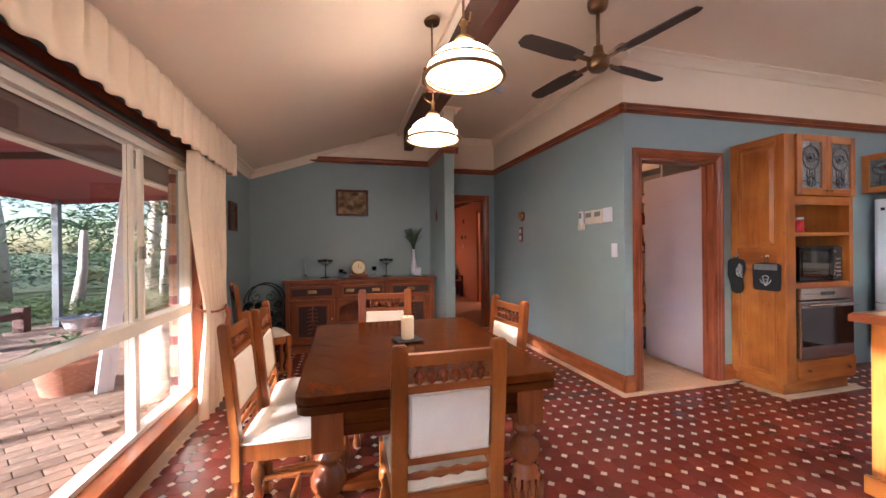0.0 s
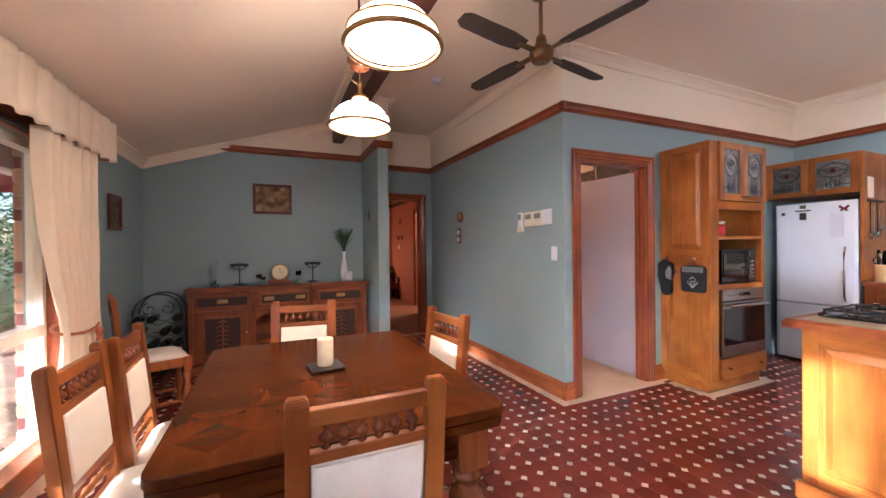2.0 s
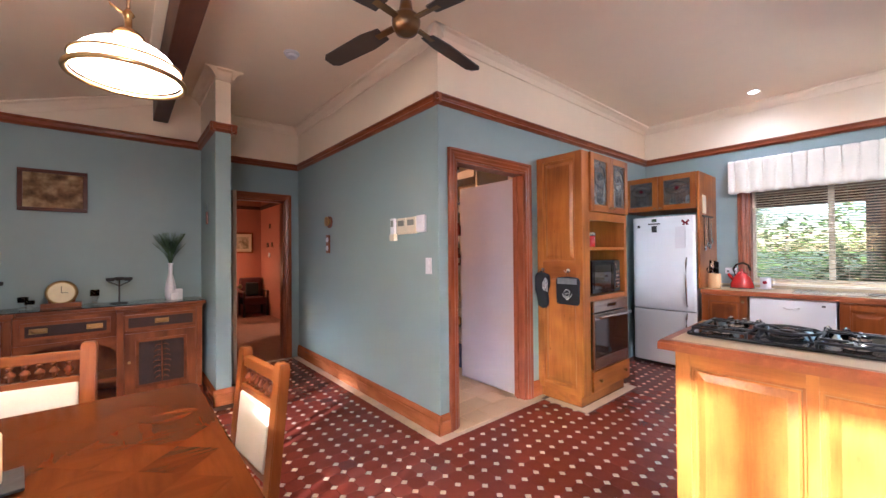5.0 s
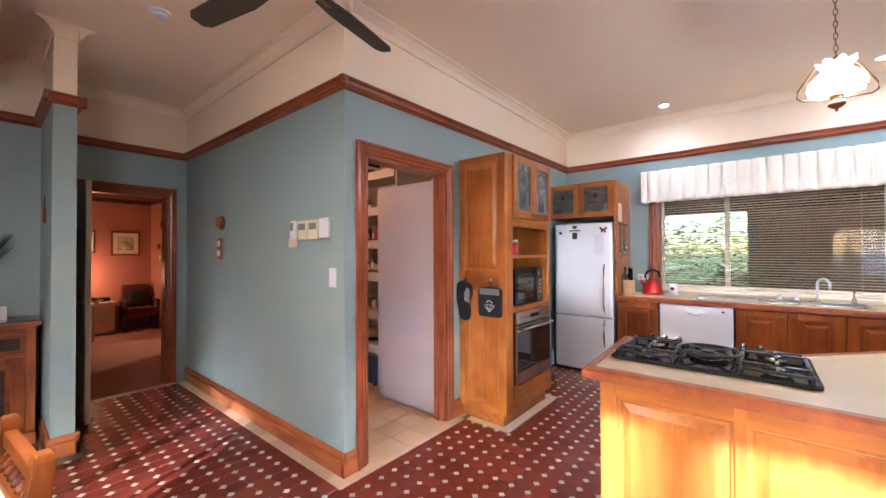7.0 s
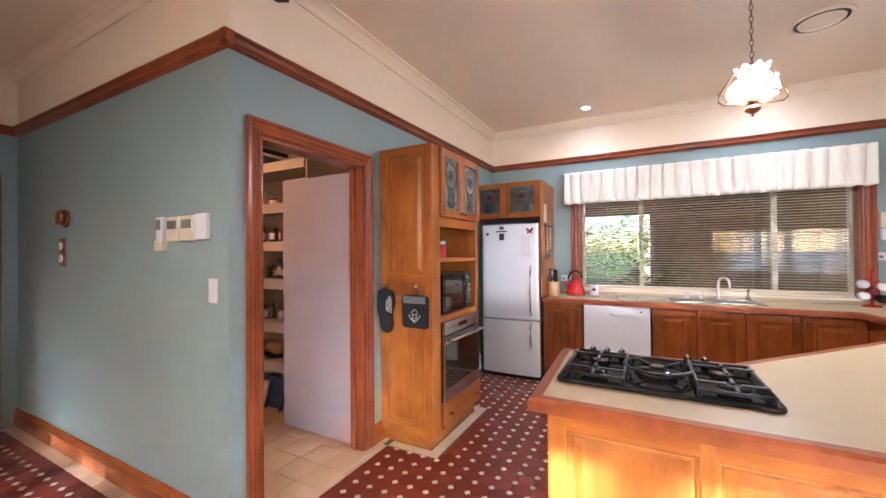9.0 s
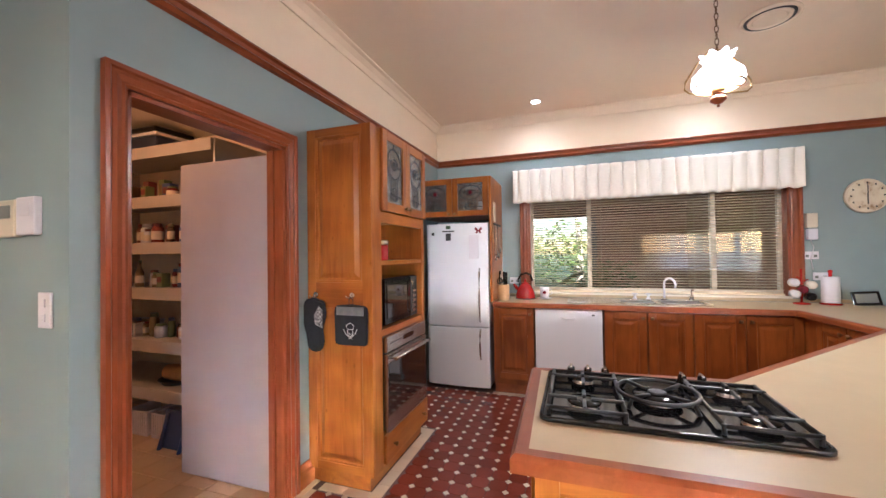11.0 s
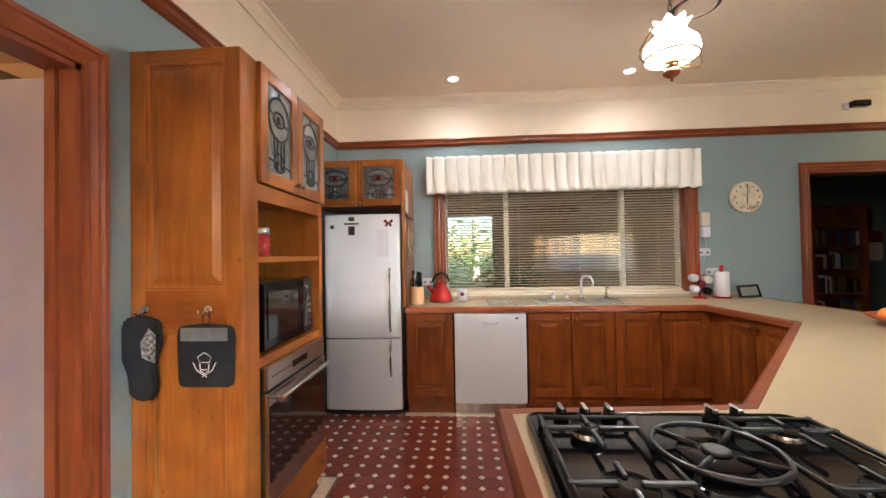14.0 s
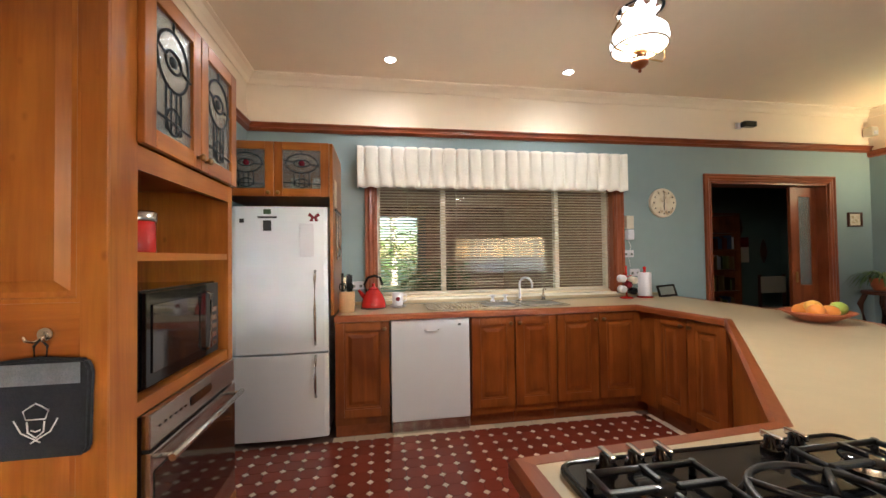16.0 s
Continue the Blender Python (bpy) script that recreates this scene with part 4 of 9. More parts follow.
# vase of reeds
c = thing("vase", (1.0, 5.13, ST), "slim white ceramic vase on the sideboard", "vase")
part("body", lathe([(0.03, 0), (0.042, 0.02), (0.046, 0.08), (0.036, 0.16), (0.018, 0.24), (0.016, 0.32), (0.022, 0.345), (0.018, 0.345), (0.012, 0.32)], (1.0, 5.13, ST), 20), WHITE, c)
LEAF = mat("dull_green_leaf", (0.045, 0.085, 0.035), 0.6, vary=0.3, scale=10)
bm = bmesh.new()
rnd = random.Random(4)
for k in range(26):
    a, sp, h = rnd.uniform(0, 6.28), rnd.uniform(0.03, 0.15), rnd.uniform(0.18, 0.30)
    p0, p1, p2 = Vector((1.0, 5.13, ST + 0.33)), Vector((1.0 + sp * 0.35 * math.cos(a), 5.13 + sp * 0.25 * math.sin(a), ST + 0.33 + h * 0.55)), Vector((1.0 + sp * math.cos(a), 5.13 + sp * 0.5 * math.sin(a), ST + 0.33 + h))
    add_tube(bm, [p0, p1, p2], [0.002, 0.003, 0.001], 4)
    for q in range(9):
        f = 0.35 + 0.65 * q / 9
        c0 = p1.lerp(p2, (f - 0.35) / 0.65)
        for s in (-1, 1):
            d = Vector((s * 0.022, rnd.uniform(-0.01, 0.01), 0.028))
            v = [bm.verts.new(c0), bm.verts.new(c0 + d * 0.5 + Vector((0, 0.003, 0.004))), bm.verts.new(c0 + d), bm.verts.new(c0 + d * 0.5 - Vector((0, 0.003, 0.004)))]
            bm.faces.new(v)
sp_ = thing("dried_reeds", (1.0, 5.13, ST + 0.3), "dark green feathery reeds standing in the white vase", "foliage")
part("reed_spray", bm, LEAF, sp_)
solid("white_ornament", box(0.99, 5.03, ST, 1.05, 5.07, ST + 0.075, bevel=0.012), WHITE, "small white ceramic ornament beside the vase", "ornament")
solid("white_card", box(1.03, 5.085, ST, 1.09, 5.095, ST + 0.10, bevel=0.002), WHITE, "small white standing card on the sideboard", "card")

# ---- wrought iron wine rack with bottles ----
wr = thing("wine_rack", (-0.80, 4.85, 0), "black wrought iron wine rack with a scrolled arched top", "wine rack")
for y in (4.76, 4.96):
    pts = [(-1.00, y, 0.0), (-1.00, y, 0.62)] + [(-0.80 - 0.20 * math.cos(math.pi * k / 12), y, 0.66 + 0.20 * math.sin(math.pi * k / 12)) for k in range(13)] + [(-0.60, y, 0.62), (-0.60, y, 0.0)]
    part("arch", tube(pts, 0.008, 8), BLACKM, wr)
    for r in range(5):
        z = 0.08 + 0.125 * r
        part("bottle_rail", tube([(-1.0 + 0.4 * k / 24, y, z + 0.012 * math.cos(k * math.pi / 4)) for k in range(25)], 0.004, 6), BLACKM, wr)
for s in (-1, 1):
    part("scroll", tube([(-0.80 + s * (0.015 + 0.05 * k / 14) * math.cos(k * 0.55) + s * 0.07, 4.76, 0.72 + (0.015 + 0.05 * k / 14) * math.sin(k * 0.55)) for k in range(15)], 0.005, 6), BLACKM, wr)
for x in (-1.0, -0.60):
    part("side_bar", tube([(x, 4.76, 0.30), (x, 4.96, 0.30)], 0.006, 6), BLACKM, wr)
BOTTLE = mat("dark_bottle_glass", (0.008, 0.012, 0.008), 0.12, vary=0.1)
for r in range(5):
    for k in range(4):
        if (r * 4 + k) % 5 == 3:
            continue
        solid("wine_bottle", lathe([(0.030, 0), (0.036, 0.01), (0.036, 0.19), (0.014, 0.235), (0.013, 0.30), (0.010, 0.305)], (-0.95 + 0.1 * k, 4.70, 0.128 + 0.125 * r), 12, "y"), BOTTLE, "dark green wine bottle lying in the iron rack", "bottle", "bottles in the wine rack")

# ---- pictures ----


def picture(name, at, along, w, h, frame_mat, art, label, mount=None, fw=0.03):
    """A framed picture on a wall; along is the wall's direction, the picture faces to the right of it turned back."""
    al = Vector((*along, 0))
    no = Vector((along[1], -along[0], 0))
    o = Vector(at)
    ob = thing(name, at, label, "picture")

    def slab(u0, v0, u1, v1, d0, d1, bev=0.0):
        b = bmesh.new()
        add_box(b, u0, -d1, v0, u1, -d0, v1, bevel=bev)
        rot = Matrix(((al.x, -no.x, 0, o.x), (al.y, -no.y, 0, o.y), (0, 0, 1, o.z), (0, 0, 0, 1)))
        bmesh.ops.transform(b, matrix=rot, verts=b.verts[:])
        return b
    for u0, v0, u1, v1 in ((-w / 2, -h / 2, w / 2, -h / 2 + fw), (-w / 2, h / 2 - fw, w / 2, h / 2), (-w / 2, -h / 2 + fw, -w / 2 + fw, h / 2 - fw), (w / 2 - fw, -h / 2 + fw, w / 2, h / 2 - fw)):
        part("frame_bar", slab(u0, v0, u1, v1, 0.002, 0.026, 0.004), frame_mat, ob)
    if mount:
        part("mount", slab(-w / 2 + fw, -h / 2 + fw, w / 2 - fw, h / 2 - fw, 0.002, 0.010), mount, ob)
        k = 0.28
        part("print", slab(-w / 2 + fw + w * k * 0.5, -h / 2 + fw + h * k * 0.5, w / 2 - fw - w * k * 0.5, h / 2 - fw - h * k * 0.5, 0.010, 0.012), art, ob)
    else:
        part("print", slab(-w / 2 + fw, -h / 2 + fw, w / 2 - fw, h / 2 - fw, 0.002, 0.012), art, ob)
    return ob


def blotchy(name, cols, scale):
    """Several soft colours in blotches, as of a painting seen from afar."""
    m = bpy.data.materials.new(name)
    m.use_nodes = True
    nt = m.node_tree
    b = nt.nodes["Principled BSDF"]
    b.inputs["Roughness"].default_value, b.inputs["Specular IOR Level"].default_value = 0.6, 0.2
    tc, n, r = nt.nodes.new("ShaderNodeTexCoord"), nt.nodes.new("ShaderNodeTexNoise"), nt.nodes.new("ShaderNodeValToRGB")
    n.inputs["Scale"].default_value, n.inputs["Detail"].default_value = scale, 5
    els = r.color_ramp.elements
    els[0].position, els[1].position = 0.32, 0.68
    els[0].color, els[1].color = (*cols[0], 1), (*cols[-1], 1)
    for i, c_ in enumerate(cols[1:-1]):
        els.new(0.32 + 0.36 * (i + 1) / (len(cols) - 1)).color = (*c_, 1)
    nt.links.new(tc.outputs["Object"], n.inputs["Vector"])
    nt.links.new(n.outputs[0], r.inputs[0])
    nt.links.new(r.outputs[0], b.inputs["Base Color"])
    return m


FRAMEWOOD = wood("dark_red_frame_timber", (0.050, 0.012, 0.006), (0.10, 0.026, 0.011), 0, 0.45, 1.5, 0.1)
SEPIA = blotchy("sepia_landscape", [(0.04, 0.02, 0.01), (0.16, 0.09, 0.04), (0.34, 0.23, 0.11), (0.42, 0.31, 0.17)], 8)
PAPER = mat("cream_mount", (0.66, 0.56, 0.42), 0.8, vary=0.03)
picture("landscape_picture", (0.205, YB, 1.865), (1, 0), 0.42, 0.35, FRAMEWOOD, SEPIA, "sepia landscape in a dark red timber frame")
picture("small_picture", (XW, 4.50, 1.605), (0, 1), 0.27, 0.30, BEAM, blotchy("dark_picture", [(0.03, 0.02, 0.015), (0.09, 0.06, 0.04), (0.18, 0.12, 0.08)], 20), "small dark framed picture on the blue-green wall")

# hanging ornament on the stub wall, brass bell and plaque on the passage wall
c = thing("hanging_ornament", (1.262, 4.90, 1.68), "small brown hanging ornament on the stub wall", "ornament")
part("body", box(1.255, 4.875, 1.60, 1.269, 4.925, 1.72, bevel=0.006), DARKWOOD, c)
part("cord", tube([(1.264, 4.90, 1.72), (1.264, 4.90, 1.80)], 0.003, 6), BLACKM, c)
c = thing("brass_bell", (XB, 4.70, 1.66), "round brass and timber wall bell", "bell")
part("plate", lathe([(0.065, -0.014), (0.065, -0.001)], (XB, 4.70, 1.66), 24, "x"), DARKWOOD, c)
part("bell", lathe([(0.052, -0.05), (0.05, -0.035), (0.03, -0.02), (0.03, -0.013)], (XB, 4.69, 1.665), 20, "x"), BRASS, c)
c = thing("wall_plaque", (XB, 4.74, 1.42), "narrow dark plaque with two white discs", "plaque")
part("board", box(XB - 0.016, 4.70, 1.32, XB - 0.001, 4.78, 1.52, bevel=0.004), DARKWOOD, c)
for z in (1.375, 1.465):
    part("disc", lathe([(0.028, -0.022), (0.028, -0.0155)], (XB, 4.74, z), 16, "x"), WHITE, c, "white disc")

# wall controls: three beige thermostats, a remote in its cradle, a light switch
BEIGE = mat("beige_plastic", (0.62, 0.55, 0.42), 0.45, vary=0.04)
SCREEN = mat("grey_display", (0.16, 0.17, 0.15), 0.3, vary=0.05)
for k, (y0, y1, z0, z1) in enumerate(((2.96, 3.065, 1.47, 1.60), (3.075, 3.20, 1.465, 1.595), (3.21, 3.335, 1.465, 1.595))):
    c = thing("wall_controller", (XB, (y0 + y1) / 2, z0), "beige plastic wall controller with a grey display", "controller", "wall controllers")
    part("case", box(XB - 0.025, y0, z0, XB - 0.001, y1, z1, bevel=0.006), WHITE if k == 0 else BEIGE, c)
    part("display", box(XB - 0.028, y0 + 0.02, z0 + 0.065, XB - 0.0245, y1 - 0.02, z1 - 0.02, bevel=0.001), WHITE if k == 0 else SCREEN, c)
c = thing("remote_control", (XB, 3.40, 1.44), "white air-conditioner remote in a wall cradle", "remote control")
part("body", box(XB - 0.03, 3.365, 1.42, XB - 0.006, 3.425, 1.60, bevel=0.006), WHITE, c)
part("display", box(XB - 0.033, 3.375, 1.53, XB - 0.0295, 3.415, 1.585, bevel=0.001), SCREEN, c)
part("cradle", box(XB - 0.036, 3.36, 1.415, XB - 0.001, 3.43, 1.47, bevel=0.004), BEIGE, c)
c = thing("light_switch", (XB, 2.935, 1.215), "white plastic double light switch", "light switch")
part("plate", box(XB - 0.010, 2.90, 1.155, XB - 0.001, 2.97, 1.275, bevel=0.004), WHITE, c)
for z in (1.19, 1.24):
    part("rocker", box(XB - 0.014, 2.925, z - 0.014, XB - 0.0095, 2.945, z + 0.014, bevel=0.002), WHITE, c)

# ---- curtain, tie-back and pleated valances ----


def pleats(a, b, out, z0, z1, n, depth, name, parent, m, pinch=0.6, seed=1, scallop=0.012):
    """A hanging cloth with pinch pleats from a to b: full below, pinched at two thirds of its height."""
    a, b, out = Vector((*a, 0)), Vector((*b, 0)), Vector((*out, 0))
    r = random.Random(seed)
    bm = bmesh.new()
    cols, rows = n * 20, 12
    ph = [r.uniform(-0.06, 0.06) for _ in range(n + 1)]
    g = []
    for j in range(rows + 1):
        v = j / rows
        low = max(0.0, 1 - v / 0.62)                     # full folds below the stitched pinch
        row = []
        for i in range(cols + 1):
            u = i / cols
            k = min(n - 1, int(u * n))
            w = (u * n) % 1.0 - 0.5 + ph[k] * 0.35
            belly = 0.5 - 0.5 * math.cos(2 * math.pi * w)         # the panel between two pleats
            stitch = math.exp(-((v - 0.64) / 0.10) ** 2)
            width = 0.055 + 0.13 * low + 0.02 * max(0.0, v - 0.7)
            groove = math.exp(-(w / width) ** 2) * (0.75 + 0.25 * stitch)
            ridge = math.exp(-(w / (0.030 + 0.10 * low)) ** 2) * (0.55 * stitch + 0.60 * low)
            s = 0.25 * belly + 0.60 - pinch * 1.15 * groove + ridge
            z = z0 + (z1 - z0) * v - (scallop * (1 - belly) if j == 0 else 0)
            row.append(bm.verts.new(a.lerp(b, u) + out * (depth * 1.3 + depth * s) + Vector((0, 0, z))))
        g.append(row)
    for j in range(rows):
        for i in range(cols):
            f = bm.faces.new((g[j][i], g[j][i + 1], g[j + 1][i + 1], g[j + 1][i]))
            f.smooth = True
    geo = bmesh.ops.extrude_face_region(bm, geom=bm.faces[:])
    for v in geo["geom"]:
        if isinstance(v, bmesh.types.BMVert):
            v.co -= out * 0.006
    bmesh.ops.recalc_face_normals(bm, faces=bm.faces[:])
    return part(name, bm, m, parent)


v = thing("window_valance", (XW, 0.5, 1.95), "cream pinch-pleated fabric valance over the dining window", "valance")
pleats((XW + 0.10, -3.3), (XW + 0.10, 4.02), (1, 0), 1.945, 2.235, 46, 0.034, "cloth", v, CURTAIN, seed=3, pinch=0.9)
part("pelmet_board", box(XW + 0.001, -3.3, 2.10, XW + 0.11, 4.02, 2.12), TRIM_Y, v)
part("return", box(XW + 0.002, 4.015, 1.95, XW + 0.13, 4.03, 2.22, bevel=0.004), CURTAIN, v)
part("track", box(XW + 0.03, -3.3, 1.93, XW + 0.055, 3.9, 1.955, bevel=0.003), BLACKM, v, "dark curtain track")

cu = thing("curtain", (XW + 0.09, 3.55, 0), "cream floor-length curtain gathered by a tasselled tie-back", "curtain")
bm = bmesh.new()
rows, cols = 36, 90
g = []
for j in range(rows + 1):
    z = 0.015 + (1.96 - 0.015) * j / rows
    k = math.exp(-((z - 0.80) / 0.30) ** 2)      # gathered at the tie
    top = max(0, (z - 0.80) / 1.16)
    half = 0.34 - 0.10 * k + 0.02 * (1 - top)
    mid = 3.46 + 0.07 * (1 - top)
    row = []
    for i in range(cols + 1):
        u = i / cols * 2 - 1
        s = math.sin(u * 19 + 0.6 * math.sin(z * 2.1)) + 0.35 * math.sin(u * 41 + z)
        row.append(bm.verts.new((XW + 0.115 + 0.040 * s * (1 - 0.35 * k) + 0.02 * math.sin(3 * z), mid + half * u, z)))
    g.append(row)
for j in range(rows):
    for i in range(cols):
        f = bm.faces.new((g[j][i], g[j][i + 1], g[j + 1][i + 1], g[j + 1][i]))
        f.smooth = True
part("cloth", bm, CURTAIN, cu)
ROPE = mat("rust_rope", (0.42, 0.13, 0.05), 0.85, vary=0.2, scale=40, bump=0.6, bscale=200)
part("tie_rope", tube([(XW + 0.10 + 0.075 * math.cos(q * math.pi / 8), 3.53 + 0.245 * math.sin(q * math.pi / 8), 0.80 - 0.03 * math.cos(q * math.pi / 8)) for q in range(16)], 0.009, 8, True), ROPE, cu)
ts = part("tassel", lathe([(0.012, 0.78), (0.022, 0.765), (0.022, 0.74), (0.014, 0.725), (0.020, 0.70), (0.030, 0.56), (0.026, 0.555)], (XW + 0.205, 3.56, 0), 14), ROPE, cu, "rust-coloured tassel")

# ---- pendants over the table ----
OPAL = glow("lit_opal_glass", (1.0, 0.78, 0.50), 3.4)


def dome_pendant(x, y, z, long):
    ob = thing("pendant_lamp", (x, y, z), "lit opal glass dome pendant with brass rims" if long else "lit opal glass dome pendant under a turned brown canopy", "lamp", "pendants over the table")
    R = 0.165
    prof_o = [(R * math.cos(radians(a)), 0.02 + 0.128 * math.sin(radians(a))) for a in range(0, 86, 8)]
    bm = bmesh.new()
    seg = 40
    rings = [[bm.verts.new((x + r * math.cos(2 * math.pi * k / seg), y + r * math.sin(2 * math.pi * k / seg), z + h)) for k in range(seg)] for r, h in prof_o]
    inner = [[bm.verts.new((x + (r - 0.005) * math.cos(2 * math.pi * k / seg), y + (r - 0.005) * math.sin(2 * math.pi * k / seg), z + h - 0.004)) for k in range(seg)] for r, h in prof_o]
    for A in (rings, inner):
        for a, b in zip(A, A[1:]):
            for k in range(seg):
                f = bm.faces.new((a[k], a[(k + 1) % seg], b[(k + 1) % seg], b[k]))
                f.smooth = True
    for k in range(seg):
        bm.faces.new((rings[0][k], rings[0][(k + 1) % seg], inner[0][(k + 1) % seg], inner[0][k]))
    bm.faces.new(rings[-1])
    bmesh.ops.recalc_face_normals(bm, faces=bm.faces[:])
    sh = part("shade", bm, OPAL, ob, "glowing white opal dome")
    def ring(zz, rr, t):
        return tube([(x + rr * math.cos(2 * math.pi * k / 40), y + rr * math.sin(2 * math.pi * k / 40), zz) for k in range(40)], t, 8, True)
    part("rim", ring(z + 0.006, R + 0.012, 0.010), BRASS, sh, "brass rim")
    part("rim", ring(z + 0.055, R + 0.002, 0.005), BRASS, sh, "brass rim")
    part("bulb", lathe([(0.01, z + 0.13), (0.022, z + 0.11), (0.034, z + 0.075), (0.028, z + 0.045), (0.008, z + 0.035)], (x, y, 0), 16), glow("lit_bulb", (1.0, 0.85, 0.6), 3.0) if "lit_bulb" not in bpy.data.materials else bpy.data.materials["lit_bulb"], ob)
    part("gallery", lathe([(0.045, z + 0.162), (0.05, z + 0.17), (0.03, z + 0.19), (0.012, z + 0.20), (0.012, z + 0.24), (0.02, z + 0.25), (0.008, z + 0.27)], (x, y, 0), 16), BRASS, ob)
    top = ceil_z(x) - 0.003
    part("rod", tube([(x, y, z + 0.26), (x, y, top)], 0.006, 8), BRONZE, ob)
    if not long:
        part("canopy", lathe([(0.03, z + 0.33), (0.055, z + 0.345), (0.05, z + 0.365), (0.07, z + 0.38), (0.07, z + 0.44), (0.055, z + 0.46), (0.062, z + 0.475), (0.03, z + 0.49)], (x, y, 0), 20), DARKWOOD, ob, "turned brown timber canopy")
        part("scroll_arm", tube([(x - 0.01, y, z + 0.25), (x - 0.05, y, z + 0.27), (x - 0.07, y, z + 0.31), (x - 0.03, y, z + 0.33)], 0.005, 6), BRASS, ob)
    else:
        part("scroll_arm", tube([(x, y, z + 0.25), (x + 0.03, y, z + 0.27), (x + 0.035, y, z + 0.31)], 0.004, 6), BRASS, ob)
    part("ceiling_rose", lathe([(0.05, top - 0.03), (0.055, top - 0.01), (0.055, top)], (x, y, 0), 18), BRONZE, ob)
    return ob


dome_pendant(0.612, 1.715, 2.012, True)
dome_pendant(0.668, 2.56, 1.972, False)
point_lamp("pendant_light", (0.612, 1.715, 1.99), 4, WARM)
point_lamp("pendant_light", (0.668, 2.56, 1.95), 4, WARM)

# ---- ceiling fan, at rest ----
FX, FY, FZ = 1.777, 2.319, 2.505
fan = thing("ceiling_fan", (FX, FY, CEIL), "four-bladed ceiling fan with bronze motor and dark blades", "fan")
part("motor", lathe([(0.03, FZ - 0.055), (0.055, FZ - 0.05), (0.072, FZ - 0.02), (0.075, FZ + 0.01), (0.07, FZ + 0.03), (0.045, FZ + 0.045), (0.035, FZ + 0.07), (0.03, FZ + 0.11), (0.015, FZ + 0.12)], (FX, FY, 0), 28), BRONZE, fan)
part("down_rod", tube([(FX, FY, FZ + 0.11), (FX, FY, CEIL - 0.05)], 0.013, 10), BRONZE, fan)
part("canopy", lathe([(0.02, CEIL - 0.08), (0.06, CEIL - 0.06), (0.068, CEIL - 0.03), (0.068, CEIL - 0.002)], (FX, FY, 0), 20), BRONZE, fan)
FANB = mat("dark_fan_blade", (0.055, 0.038, 0.028), 0.5, vary=0.15)
for k in range(4):
    bl = prism([(0.17, -0.045), (0.30, -0.062), (0.62, -0.055), (0.66, -0.03), (0.66, 0.03), (0.62, 0.055), (0.30, 0.062), (0.17, 0.045)], -0.004, 0.004, 0.002)
    m4 = Matrix.Translation((FX, FY, FZ + 0.005)) @ Matrix.Rotation(radians(12 + 90 * k), 4, "Z") @ Matrix.Rotation(radians(11), 4, "X")
    bmesh.ops.transform(bl, matrix=m4, verts=bl.verts[:])
    b_ = part("blade", bl, FANB, fan, "dark brown blade")
    ir = box(0.05, -0.018, -0.005, 0.22, 0.018, -0.0045 + 0.010, bevel=0.002)
    bmesh.ops.transform(ir, matrix=m4, verts=ir.verts[:])
    part("blade_iron", ir, BRONZE, b_)
c = thing("smoke_alarm", (1.69, 3.80, CEIL), "round white smoke alarm on the ceiling", "smoke alarm")
part("base", lathe([(0.055, CEIL - 0.016), (0.06, CEIL - 0.010), (0.06, CEIL - 0.001)], (1.69, 3.80, 0), 24), WHITE, c)
part("cap", lathe([(0.03, CEIL - 0.04), (0.042, CEIL - 0.036), (0.046, CEIL - 0.016)], (1.69, 3.80, 0), 24), WHITE, c)

# open door of the red room, folded back towards the stub wall
dl = thing("door_1", (1.53, 5.66, 0), "cream painted door standing open to the red room", "door")
part("leaf", box(1.498, 4.985, 0.012, 1.534, 5.655, 1.965, bevel=0.003), mat("cream_door_paint", (0.62, 0.50, 0.36), 0.45, vary=0.04), dl)
part("door_handle", tube([(1.494, 5.06, 0.98), (1.45, 5.06, 0.98), (1.45, 5.14, 0.98)], 0.008, 8), BRASS, dl)
part("door_knob", lathe([(0.01, 0.0), (0.01, 0.03), (0.024, 0.04), (0.024, 0.055), (0.01, 0.065)], (1.535, 5.06, 0.98), 14, "x"), BRASS, dl)

# ---- kitchen joinery ----


def raised_panel(bm, o, al, no, u0, v0, u1, v1, t=0.010):
    """A fielded panel on a face: bevelled border rising to a flat field."""
    o, al, no = Vector(o), Vector(al), Vector(no)
    def P(u, v, d):
        return bm.verts.new(o + al * u + no * d + Vector((0, 0, v)))
    levels = [(0.0, 0.0005), (0.0, 0.005), (0.010, 0.005), (0.016, -0.003), (0.022, -0.003), (0.055, t)]
    rings = []
    for e, d in levels:
        rings.append([P(u0 + e, v0 + e, d), P(u1 - e, v0 + e, d), P(u1 - e, v1 - e, d), P(u0 + e, v1 - e, d)])
    fs = []
    for a, b in zip(rings, rings[1:]):
        fs += [bm.faces.new((a[k], a[(k + 1) % 4], b[(k + 1) % 4], b[k])) for k in range(4)]
    fs.append(bm.faces.new(rings[-1]))
    return bm


def face_slab(o, al, no, u0, v0, u1, v1, d0, d1, bev=0.0):
    """A slab lying on a face, from depth d0 to d1 in front of it."""
    b = bmesh.new()
    add_box(b, u0, d0, v0, u1, d1, v1, bevel=bev)
    al, no, o = Vector(al), Vector(no), Vector(o)
    m = Matrix(((al.x, no.x, 0, o.x), (al.y, no.y, 0, o.y), (0, 0, 1, o.z), (0, 0, 0, 1)))
    bmesh.ops.transform(b, matrix=m, verts=b.verts[:])
    bmesh.ops.recalc_face_normals(b, faces=b.faces[:])
    return b


